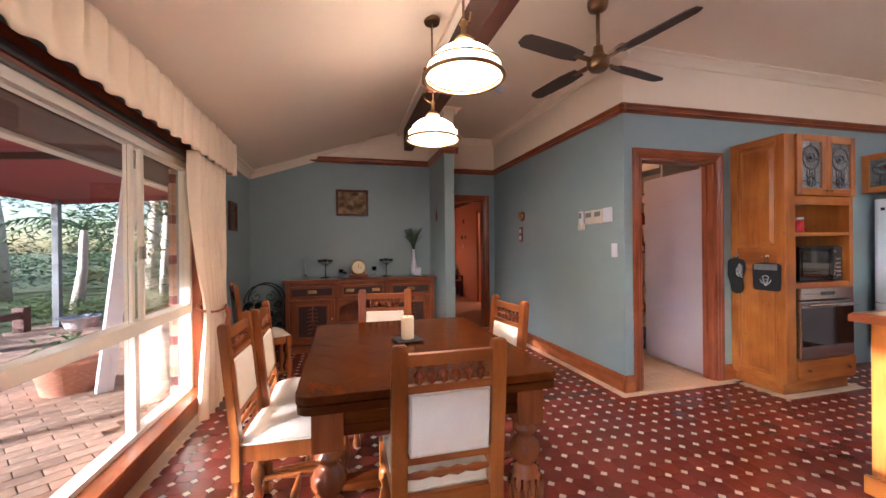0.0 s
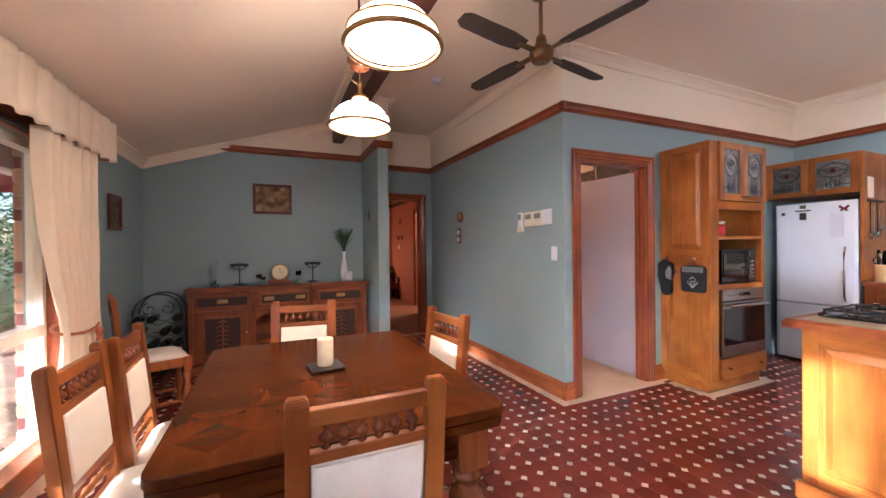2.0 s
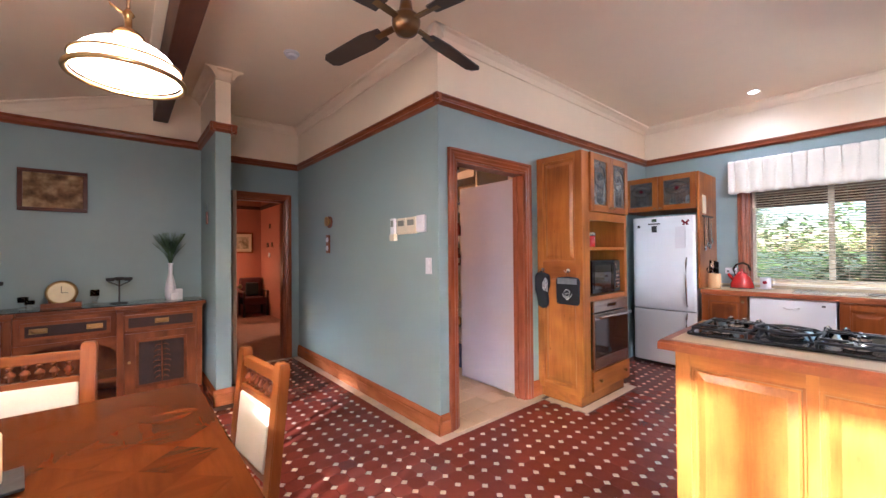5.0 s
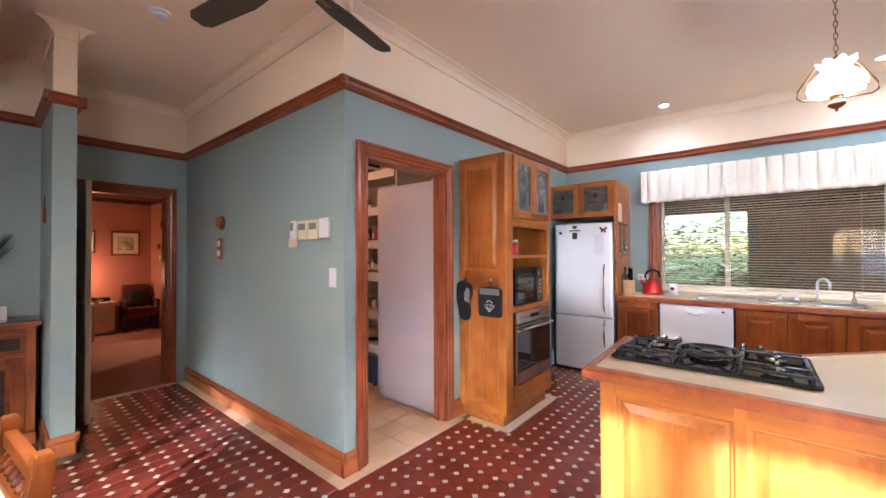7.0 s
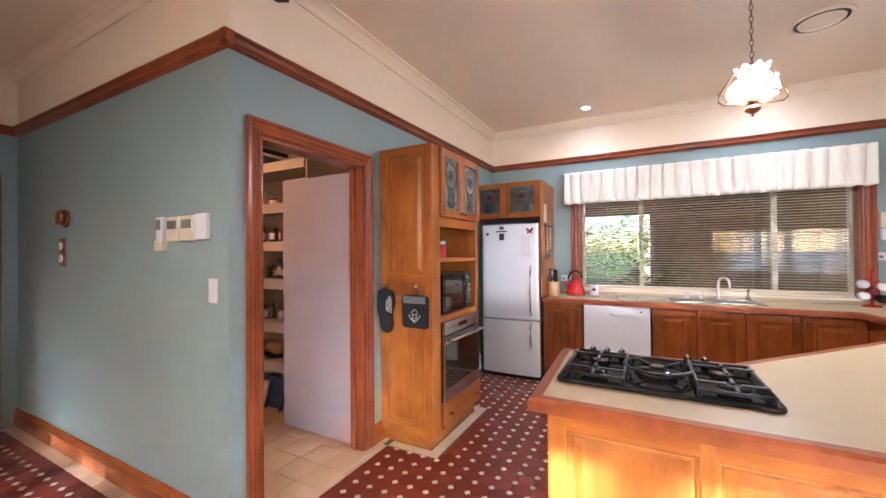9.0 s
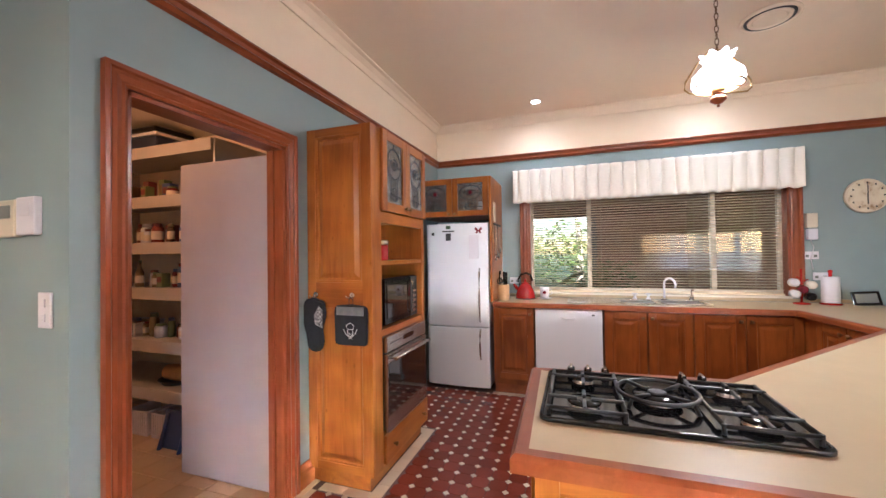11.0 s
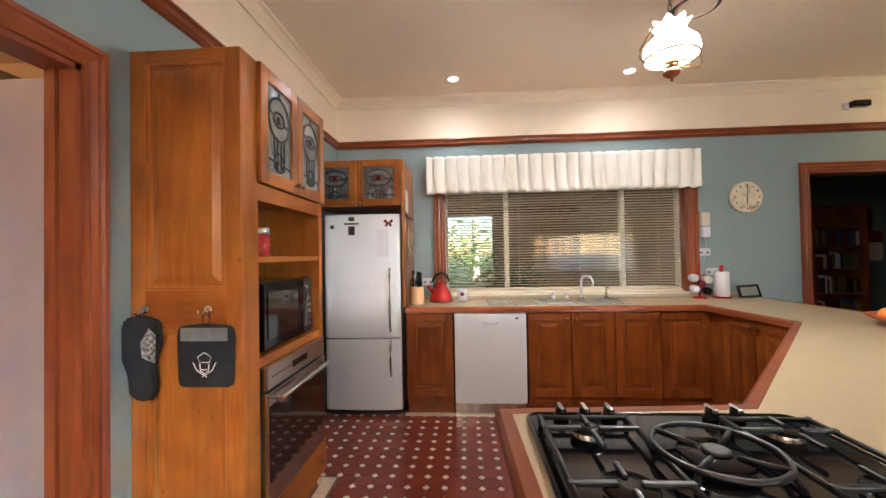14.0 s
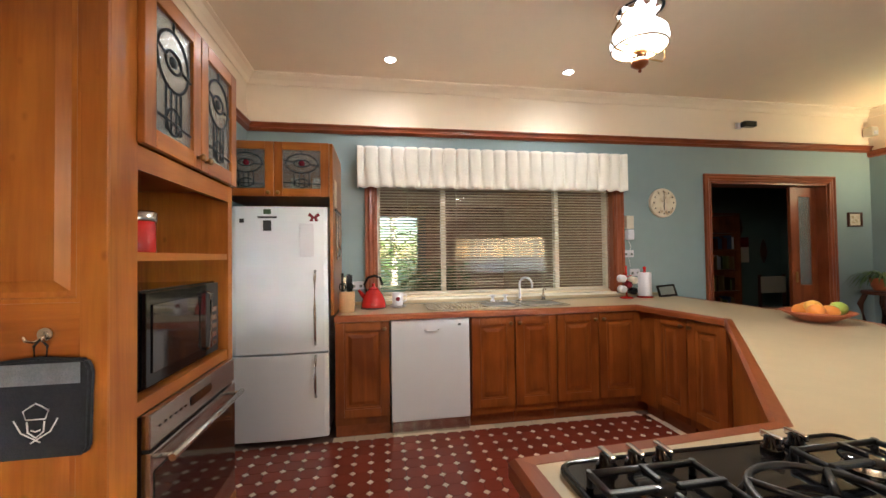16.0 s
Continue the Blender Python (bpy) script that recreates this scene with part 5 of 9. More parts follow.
def cab_door(parent, o, al, no, u0, v0, u1, v1, knob=None, name="door", m=None):
    """A framed cupboard door with a fielded panel, and a small dark knob."""
    w = 0.062
    d = part(name, face_slab(o, al, no, u0, v0, u1, v1, 0.0, 0.010), m or PINE, parent)
    for a, b, c_, e in ((u0, v0, u0 + w, v1), (u1 - w, v0, u1, v1)):
        part("stile", face_slab(o, al, no, a, b, c_, e, 0.010, 0.021, 0.003), m or PINE, d)
    for a, b, c_, e in ((u0 + w, v0, u1 - w, v0 + w), (u0 + w, v1 - w, u1 - w, v1)):
        part("rail", face_slab(o, al, no, a, b, c_, e, 0.010, 0.021, 0.003), m or (PINE_X if abs(al[0]) > 0.5 else PINE_Y), d)
    bm = raised_panel(bmesh.new(), Vector(o) + Vector(no) * 0.010, al, no, u0 + w, v0 + w, u1 - w, v1 - w, 0.008)
    bmesh.ops.recalc_face_normals(bm, faces=bm.faces[:])
    part("panel", bm, m or PINE, d)
    if knob:
        k = lathe([(0.007, 0.0), (0.006, 0.010), (0.014, 0.016), (0.015, 0.024), (0.008, 0.030)], (0, 0, 0), 12)
        q = Vector(no).to_track_quat("Z", "Y").to_matrix().to_4x4()
        pos_ = Vector(o) + Vector(al) * knob[0] + Vector(no) * 0.020 + Vector((0, 0, knob[1]))
        bmesh.ops.transform(k, matrix=Matrix.Translation(pos_) @ q, verts=k.verts[:])
        part("knob", k, BRONZE, d, "small dark bronze knob")
    return d


LEAD = mat("lead_came", (0.018, 0.018, 0.018), 0.5, 0.2, vary=0.2)
OBSC = mat("obscure_glass", (0.60, 0.61, 0.58), 0.15, vary=0.25, scale=14, bump=0.35, bscale=60, trans=0.78)
ROSE = mat("dark_red_glass", (0.16, 0.012, 0.02), 0.2, vary=0.2)


def leadlight_door(parent, o, al, no, u0, v0, u1, v1, knob, rose=False):
    """A glazed door with a leaded rose motif."""
    w = 0.058
    d = part("door", face_slab(o, al, no, u0, v0, u0 + w, v1, 0.0, 0.021, 0.003), PINE, parent)
    part("stile", face_slab(o, al, no, u1 - w, v0, u1, v1, 0.0, 0.021, 0.003), PINE, d)
    for b, e in ((v0, v0 + w), (v1 - w, v1)):
        part("rail", face_slab(o, al, no, u0 + w, b, u1 - w, e, 0.0, 0.021, 0.003), PINE_X if abs(al[0]) > 0.5 else PINE_Y, d)
    part("pane", face_slab(o, al, no, u0 + w, v0 + w, u1 - w, v1 - w, 0.006, 0.010), OBSC, d, "obscure leadlight glass")
    O, A, N = Vector(o), Vector(al), Vector(no)
    uc, gw, gh = (u0 + u1) / 2, (u1 - u0 - 2 * w), (v1 - v0 - 2 * w)
    vb = v0 + w

    def ln(pts, closed=False):
        return [O + A * u + N * 0.0105 + Vector((0, 0, v)) for u, v in pts]
    bm = bmesh.new()
    if gh > gw:       # tall: oval over stems and a lower oval
        cy, ry, rx = vb + gh * 0.66, gh * 0.25, gw * 0.42
        add_tube(bm, ln([(uc + rx * math.cos(q * math.pi / 12), cy + ry * math.sin(q * math.pi / 12)) for q in range(24)]), 0.0047, 6, True)
        add_tube(bm, ln([(uc + rx * 0.5 * math.cos(q * math.pi / 8), cy + ry * 0.35 * math.sin(q * math.pi / 8)) for q in range(16)]), 0.0047, 6, True)
        add_tube(bm, ln([(uc + rx * 0.22 * math.cos(q * math.pi / 6), cy + ry * 0.16 * math.sin(q * math.pi / 6)) for q in range(12)]), 0.0035, 5, True)
        add_tube(bm, ln([(uc + rx * 0.45 * math.cos(q * math.pi / 8), vb + gh * 0.15 + gh * 0.11 * math.sin(q * math.pi / 8)) for q in range(16)]), 0.0047, 6, True)
        for du in (-0.2, -0.07, 0.07, 0.2):
            add_tube(bm, ln([(uc + du * gw, vb + gh * 0.06), (uc + du * gw, cy - ry * 0.95)]), 0.0040, 6)
        add_tube(bm, ln([(uc, cy + ry), (uc, vb + gh)]), 0.0040, 6)
        add_tube(bm, ln([(uc - gw / 2, cy + ry * 0.35), (uc - rx * 0.5, cy + ry * 0.1)]), 0.0040, 6)
        add_tube(bm, ln([(uc + gw / 2, cy - ry * 0.2), (uc + rx * 0.5, cy - ry * 0.1)]), 0.0040, 6)
        add_tube(bm, ln([(uc - gw / 2, vb + gh * 0.16), (uc + gw / 2, vb + gh * 0.12)]), 0.0040, 6)
        rc, rr = cy, rx * 0.2
    else:
        cy, r = vb + gh * 0.52, gh * 0.42
        add_tube(bm, ln([(uc + r * math.cos(q * math.pi / 12), cy + r * math.sin(q * math.pi / 12)) for q in range(24)]), 0.0047, 6, True)
        add_tube(bm, ln([(uc + r * 0.5 * math.cos(q * math.pi / 8), cy + r * 0.5 * math.sin(q * math.pi / 8)) for q in range(16)]), 0.0060, 6, True)
        for s in (-1, 1):
            add_tube(bm, ln([(uc + s * gw / 2, cy + gh * 0.1), (uc + s * r * 0.5, cy)]), 0.0040, 6)
            add_tube(bm, ln([(uc + s * (r + (gw / 2 - r) * q / 6), cy - gh * 0.30 * math.sin(math.pi * q / 6)) for q in range(7)]), 0.0040, 6)
        add_tube(bm, ln([(uc, cy + r), (uc, vb + gh)]), 0.0040, 6)
        rc, rr = cy, r * 0.42
    part("came", bm, LEAD, d, "dark lead cames")
    ro = lathe([(rr, 0), (rr * 0.9, 0.004), (rr * 0.3, 0.006)], (0, 0, 0), 16)
    q = N.to_track_quat("Z", "Y").to_matrix().to_4x4()
    bmesh.ops.transform(ro, matrix=Matrix.Translation(O + A * uc + N * 0.010 + Vector((0, 0, rc))) @ q, verts=ro.verts[:])
    part("rosette", ro, ROSE if rose else LEAD, d, "dark red glass rosette" if rose else "dark rosette")
    k = lathe([(0.007, 0.0), (0.006, 0.010), (0.013, 0.016), (0.014, 0.024), (0.007, 0.030)], (0, 0, 0), 12)
    bmesh.ops.transform(k, matrix=Matrix.Translation(O + A * knob[0] + N * 0.020 + Vector((0, 0, knob[1]))) @ q, verts=k.verts[:])
    part("knob", k, BRONZE, d)


# tall oven cabinet
CX0, CX1, CYF, CH = 3.575, 4.385, 2.37, 2.165
tc_ = thing("oven_cabinet", (3.98, 2.6, 0), "tall honey timber cabinet with leadlight doors, open niches and oven", "cabinet")
part("plinth", box(CX0 + 0.03, CYF + 0.04, 0.0, CX1 - 0.01, YP - 0.002, 0.095), PINE_X, tc_)
part("side", box(CX0 + 0.012, CYF, 0.095, CX0 + 0.12, YP - 0.002, CH), PINE, tc_)
part("side", box(CX1 - 0.045, CYF, 0.095, CX1, YP - 0.002, CH), PINE, tc_)
part("back", box(CX0 + 0.12, YP - 0.03, 0.095, CX1 - 0.045, YP - 0.002, CH), mat("beaten_copper_brown_lining", (0.26, 0.070, 0.014), 0.28, vary=0.35, scale=24, bump=1.0, bscale=55), tc_, "red-brown beaten lining")
for z0, z1 in ((CH - 0.02, CH), (1.625, 1.655), (1.325, 1.35), (0.885, 0.925), (0.275, 0.297), (0.095, 0.115)):
    part("shelf", box(CX0 + 0.12, CYF + 0.004, z0, CX1 - 0.045, YP - 0.03, z1), PINE_X, tc_)
part("face_rail", box(CX0 + 0.12, CYF, 1.585, CX1 - 0.045, CYF + 0.02, 1.655), PINE_X, tc_)
S_O, S_A, S_N = (CX0 + 0.012, 0, 0), (0, 1, 0), (-1, 0, 0)
for v0, v1 in ((1.175, CH), (0.095, 1.125)):
    d_ = part("side_panel", face_slab(S_O, S_A, S_N, CYF + 0.06, v0 + 0.06, YP - 0.065, v1 - 0.06, 0.0, 0.002), PINE, tc_)
    bm = raised_panel(bmesh.new(), Vector(S_O) + Vector(S_N) * 0.003, S_A, S_N, CYF + 0.06, v0 + 0.05, YP - 0.062, v1 - 0.05, 0.010)
    bmesh.ops.recalc_face_normals(bm, faces=bm.faces[:])
    part("field", bm, PINE, d_)
for u0, u1 in ((CYF, CYF + 0.06), (YP - 0.062, YP - 0.002)):
    part("stile", face_slab(S_O, S_A, S_N, u0, 0.095, u1, CH, 0.0, 0.012, 0.002), PINE, tc_)
for v0, v1 in ((0.095, 0.145), (1.075, 1.225), (CH - 0.05, CH)):
    part("side_rail", face_slab(S_O, S_A, S_N, CYF + 0.06, v0, YP - 0.062, v1, 0.0, 0.0115, 0.002), PINE_Y, tc_)
F_O, F_A, F_N = (0, CYF, 0), (1, 0, 0), (0, -1, 0)
leadlight_door(tc_, F_O, F_A, F_N, 3.69, 1.66, 4.034, CH, (4.005, 1.70))
leadlight_door(tc_, F_O, F_A, F_N, 4.038, 1.66, CX1, CH, (4.068, 1.70))
dw_ = part("drawer", face_slab(F_O, F_A, F_N, 3.70, 0.115, 4.375, 0.285, 0.0, 0.02, 0.003), PINE_X, tc_)
for x in (3.80, 4.27):
    k = lathe([(0.007, 0.0), (0.006, 0.010), (0.013, 0.016), (0.014, 0.024), (0.007, 0.030)], (0, 0, 0), 12)
    bmesh.ops.transform(k, matrix=Matrix.Translation((x, CYF - 0.02, 0.20)) @ Vector(F_N).to_track_quat("Z", "Y").to_matrix().to_4x4(), verts=k.verts[:])
    part("knob", k, BRONZE, dw_)

ov = thing("wall_oven", (4.03, CYF, 0.30), "built-in stainless steel oven with a dark glass door", "oven")
OX0, OX1 = 3.715, 4.345
DKGLASS = mat("dark_oven_glass", (0.012, 0.011, 0.011), 0.06, vary=0.0, coat=0.5)
part("body", box(OX0 + 0.01, CYF + 0.004, 0.305, OX1 - 0.01, YP - 0.05, 0.875), BLACKM, ov)
part("control_panel", box(OX0, CYF - 0.022, 0.785, OX1, CYF + 0.003, 0.883, bevel=0.004), STEEL, ov)
part("display", box(3.95, CYF - 0.0245, 0.82, 4.11, CYF - 0.0215, 0.85), DKGLASS, ov)
dr_ = part("oven_door", box(OX0, CYF - 0.026, 0.30, OX1, CYF + 0.003, 0.775, bevel=0.004), STEEL, ov)
part("door_glass", box(OX0 + 0.012, CYF - 0.029, 0.40, OX1 - 0.012, CYF - 0.0255, 0.72, bevel=0.001), DKGLASS, dr_)
part("handle", tube([(OX0 + 0.03, CYF - 0.065, 0.745), (OX1 - 0.03, CYF - 0.065, 0.745)], 0.011, 12), STEEL, dr_, "long steel handle")
for x in (OX0 + 0.05, OX1 - 0.05):
    part("handle_post", tube([(x, CYF - 0.024, 0.745), (x, CYF - 0.065, 0.745)], 0.008, 8), STEEL, dr_)
for k in range(6):
    part("knob_mark", box(3.76 + 0.03 * k, CYF - 0.0245, 0.832, 3.772 + 0.03 * k, CYF - 0.0215, 0.838), DKGLASS, ov)

mw = thing("microwave", (4.02, 2.55, 0.926), "black countertop microwave in the cabinet niche", "microwave")
part("case", box(3.765, CYF + 0.035, 0.932, 4.29, CYF + 0.36, 1.235, bevel=0.008), BLACK, mw)
part("door", box(3.77, CYF + 0.020, 0.94, 4.17, CYF + 0.034, 1.228, bevel=0.004), BLACK, mw)
part("window", box(3.80, CYF + 0.016, 0.98, 4.12, CYF + 0.0195, 1.19, bevel=0.001), DKGLASS, mw)
part("control_panel", box(4.175, CYF + 0.020, 0.94, 4.285, CYF + 0.034, 1.228, bevel=0.004), BLACKM, mw)
part("handle", tube([(4.155, CYF + 0.018, 0.97), (4.155, CYF - 0.005, 0.98), (4.155, CYF - 0.005, 1.19), (4.155, CYF + 0.018, 1.20)], 0.007, 8), STEEL, mw)
for k in range(5):
    part("button", box(4.20, CYF + 0.017, 0.97 + 0.035 * k, 4.26, CYF + 0.0195, 0.99 + 0.035 * k), STEEL, mw)
part("foot", add_box(box(3.79, CYF + 0.06, 0.9255, 3.82, CYF + 0.09, 0.933), 4.23, CYF + 0.06, 0.9255, 4.26, CYF + 0.09, 0.933), BLACKM, mw)
part("foot", add_box(box(3.79, CYF + 0.30, 0.9255, 3.82, CYF + 0.33, 0.933), 4.23, CYF + 0.30, 0.9255, 4.26, CYF + 0.33, 0.933), BLACKM, mw)
c = thing("red_canister", (3.85, 2.46, 1.351), "red tin canister with a steel lid on the niche shelf", "canister")
part("body", lathe([(0.050, 1.3505), (0.052, 1.355), (0.052, 1.45)], (3.85, 2.46, 0), 22), RED, c)
part("lid", lathe([(0.053, 1.451), (0.054, 1.455), (0.054, 1.478), (0.045, 1.484)], (3.85, 2.46, 0), 22), STEEL, c, "steel lid")

# oven mitt and pot holder hung on hooks
WHITEPRINT = mat("white_print", (0.75, 0.75, 0.75), 0.9, vary=0.05)
GREYCLOTH = mat("grey_terry", (0.16, 0.17, 0.19), 0.95, vary=0.3, scale=60, bump=0.8, bscale=300)
mx = CX0 - 0.001
for nm, y, lab in (("oven_mitt", 2.756, "black oven mitt hanging from a hook on the cabinet"), ("pot_holder", 2.50, "black square pot holder with a white print on a hook")):
    c = thing(nm, (mx - 0.02, y, 1.15), lab, nm.replace("_", " "))
    if nm == "pot_holder":
        bmq = bmesh.new()
        add_xz(bmq, [(-0.107, -0.11), (-0.095, -0.125), (0.095, -0.125), (0.107, -0.11), (0.112, 0.08), (0.10, 0.105), (0.0, 0.115), (-0.10, 0.105), (-0.112, 0.08)], -0.011, 0.011)
        bmesh.ops.bevel(bmq, geom=bmq.edges[:], offset=0.006, segments=2, affect="EDGES")
        bmesh.ops.transform(bmq, matrix=Matrix.Translation((mx - 0.016, y, 0.985)) @ Matrix.Rotation(radians(90), 4, "Z"), verts=bmq.verts[:])
        part("pad", bmq, BLACKCLOTH, c)
        part("pocket_lining", box(mx - 0.030, y - 0.092, 1.035, mx - 0.0275, y + 0.092, 1.085, bevel=0.001), GREYCLOTH, c, "grey terry lining")
        bmq = bmesh.new()  # plain shape standing for the printed figure
        for pts in ([(-0.020, 0.955), (-0.026, 0.975), (-0.012, 0.985), (0.0, 0.992), (0.012, 0.985), (0.026, 0.975), (0.020, 0.955), (-0.020, 0.955)],
                    [(-0.018, 0.950), (-0.016, 0.925), (0.0, 0.912), (0.016, 0.925), (0.018, 0.950)],
                    [(-0.045, 0.955), (-0.030, 0.925), (0.010, 0.900)], [(0.045, 0.955), (0.030, 0.925), (-0.010, 0.900)], [(-0.010, 0.930), (0.0, 0.926), (0.010, 0.930)]):
            add_tube(bmq, [(mx - 0.0275, y + u_, z_) for u_, z_ in pts], 0.0018, 5)
        part("print", bmq, WHITEPRINT, c, "white printed shape")
    else:
        bmq = bmesh.new()
        add_xz(bmq, [(-0.075, 0.10), (-0.085, 0.02), (-0.06, -0.06), (-0.07, -0.15), (-0.05, -0.195), (0.0, -0.205), (0.04, -0.18), (0.05, -0.10), (0.075, -0.04), (0.085, 0.05), (0.06, 0.11), (0.0, 0.125)], -0.016, 0.016)
        bmesh.ops.bevel(bmq, geom=bmq.edges[:], offset=0.009, segments=2, affect="EDGES")
        bmesh.ops.transform(bmq, matrix=Matrix.Translation((mx - 0.021, y, 1.01)) @ Matrix.Rotation(radians(90), 4, "Z"), verts=bmq.verts[:])
        part("mitt", bmq, BLACKCLOTH, c)
        patch = part("print", add_xz(bmesh.new(), [(-0.070, 0.955), (-0.020, 0.975), (-0.012, 1.03), (-0.045, 1.085), (-0.072, 1.06)], -0.0015, 0.0015), blotchy("black_white_print", [(0.02, 0.02, 0.022), (0.25, 0.25, 0.26), (0.62, 0.62, 0.62)], 70), c, "black and white printed patch")
        patch.matrix_basis = Matrix.Translation((mx - 0.038, y, 0)) @ Matrix.Rotation(radians(90), 4, "Z")
    part("loop", tube([(mx - 0.016, y - 0.012, 1.09), (mx - 0.016, y - 0.014, 1.125), (mx - 0.016, y, 1.14), (mx - 0.016, y + 0.014, 1.125), (mx - 0.016, y + 0.012, 1.09)], 0.0028, 6), BLACKCLOTH, c)
    h = thing("wall_hook", (mx, y, 1.145), "small chrome double hook on the cabinet side", "hook", "chrome hooks")
    part("plate", lathe([(0.016, -0.005), (0.016, 0.0015)], (mx - 0.001, y, 1.15), 14, "x"), CHROME, h)
    for s in (-1, 1):
        part("prong", tube([(mx - 0.004, y, 1.15), (mx - 0.02, y + s * 0.010, 1.135), (mx - 0.034, y + s * 0.018, 1.14), (mx - 0.036, y + s * 0.020, 1.152)], 0.0035, 6), CHROME, h)

# fridge in its recess
FRX = 5.385
fr = thing("fridge", (5.68, 2.40, 0), "white two-door fridge freezer with long curved handles", "fridge")
FY0, FY1 = 2.075, 2.735
part("body", box(FRX + 0.06, FY0 + 0.005, 0.03, 5.97, FY1 - 0.005, 1.69, bevel=0.006), APPL, fr)
for nm, z0, z1 in (("fridge_door", 0.648, 1.703), ("freezer_door", 0.035, 0.636)):
    d_ = part(nm, prism([(FRX + 0.055, FY0), (FRX + 0.012, FY0), (FRX, FY0 + 0.03)] + [(FRX - 0.012 * math.sin(math.pi * k / 8), FY0 + 0.03 + (FY1 - FY0 - 0.06) * k / 8) for k in range(1, 8)] + [(FRX, FY1 - 0.03), (FRX + 0.012, FY1), (FRX + 0.055, FY1)], z0, z1, 0.004), APPL, fr)
    zz = (0.70, 1.24) if nm == "fridge_door" else (0.32, 0.625)
    part("handle", tube([(FRX - 0.004, 2.165, zz[0]), (FRX - 0.03, 2.165, zz[0] + 0.06), (FRX - 0.038, 2.165, (zz[0] + zz[1]) / 2), (FRX - 0.03, 2.165, zz[1] - 0.06), (FRX - 0.004, 2.165, zz[1])], 0.009, 10), STEEL, d_, "curved grey handle")
part("kick", box(FRX + 0.08, FY0 + 0.02, 0.0, 5.95, FY1 - 0.02, 0.03), BLACKM, fr)
for nm, y, z, w, h, col, lab in (("fridge_magnet", 2.49, 1.665, 0.05, 0.035, LEAF, "small green oval fridge magnet"), ("fridge_magnet", 2.49, 1.625, 0.13, 0.014, BLACKM, "narrow dark fridge magnet"), ("fridge_magnet", 2.49, 1.565, 0.055, 0.075, BLACKM, "dark figure-shaped fridge magnet"),
                                 ("butterfly_magnet", 2.17, 1.625, 0.05, 0.06, ROSE, "pink and dark red butterfly magnet"), ("note_paper", 2.22, 1.46, 0.10, 0.24, WHITE, "white note held on the fridge door"), ("fridge_magnet", 2.66, 1.60, 0.03, 0.03, BLACKM, "small round dark magnet")):
    b_ = box(FRX - 0.0175, y - w / 2, z - h / 2, FRX - 0.0135 + 0.004, y + w / 2, z + h / 2, bevel=0.002)
    if nm == "butterfly_magnet":
        b_.free()
        b_ = bmesh.new()
        for s in (-1, 1):
            add_xz(b_, [(0, 0.005), (s * 0.03, 0.035), (s * 0.042, 0.012), (s * 0.02, -0.002), (s * 0.032, -0.028), (s * 0.008, -0.03), (0, -0.005)], -0.002, 0.002)
        bmesh.ops.transform(b_, matrix=Matrix.Translation((FRX - 0.0115, y, z)) @ Matrix.Rotation(radians(90), 4, "Z"), verts=b_.verts[:])
    solid(nm, b_, col, lab, nm.replace("_", " ").replace("fridge ", ""))

oc = thing("over_fridge_cabinet", (5.68, 2.4, 1.78), "honey timber cupboard with leadlight doors above the fridge", "cabinet")
part("carcass", add_box(add_box(add_box(add_box(box(FRX, 2.06, 1.775, 5.975, 2.815, 1.795), FRX, 2.06, 2.15, 5.975, 2.815, 2.17), FRX, 2.06, 1.795, 5.975, 2.085, 2.15), FRX, 2.79, 1.795, 5.975, 2.815, 2.15), 5.955, 2.085, 1.795, 5.975, 2.79, 2.15), PINE_Y, oc)
G_O, G_A, G_N = (FRX, 0, 0), (0, -1, 0), (-1, 0, 0)
leadlight_door(oc, G_O, G_A, G_N, -2.815, 1.775, -2.445, 2.17, (-2.475, 1.80), True)
leadlight_door(oc, G_O, G_A, G_N, -2.441, 1.775, -2.062, 2.17, (-2.411, 1.80), True)
part("end_panel", box(FRX - 0.01, 2.035, 0.906, 5.975, 2.058, 2.17, bevel=0.002), PINE, oc)
for k in range(4):
    solid("stored_jar", lathe([(0.03, 0), (0.034, 0.01), (0.034, 0.09), (0.026, 0.11), (0.026, 0.13)], (5.47, 2.16 + 0.16 * k, 1.796), 14), BEIGE if k % 2 else WHITE, "pale jar behind the leadlight glass", "jar", "jars above the fridge")

# ---- benches ----
BT = 0.905
INNER = [(5.345, 2.032), (5.345, -0.385), (4.60, -0.455), (3.315, 0.735), (3.27, 1.435)]
OUTER = [(2.535, 1.41), (2.535, 0.35), (4.25, -1.16), (4.40, -1.205), (5.975, -1.205), (5.975, 2.032)]
bench = thing("benchtop", (4.2, 0.2, 0.87), "beige laminate benchtop with a red-brown timber edge", "benchtop")


def inset(poly, d):
    """The outline moved inward by d; straight segments, counter-clockwise or clockwise."""
    n = len(poly)
    area = sum(poly[i][0] * poly[(i + 1) % n][1] - poly[(i + 1) % n][0] * poly[i][1] for i in range(n))
    s = 1 if area > 0 else -1
    out = []
    for i in range(n):
        p0, p1, p2 = Vector(poly[i - 1]), Vector(poly[i]), Vector(poly[(i + 1) % n])
        d1, d2 = (p1 - p0).normalized(), (p2 - p1).normalized()
        n1, n2 = Vector((-d1.y, d1.x)) * s, Vector((-d2.y, d2.x)) * s
        b = (n1 + n2).normalized()
        out.append(tuple(p1 + b * (d / max(0.3, b.dot(n1)))))
    return out


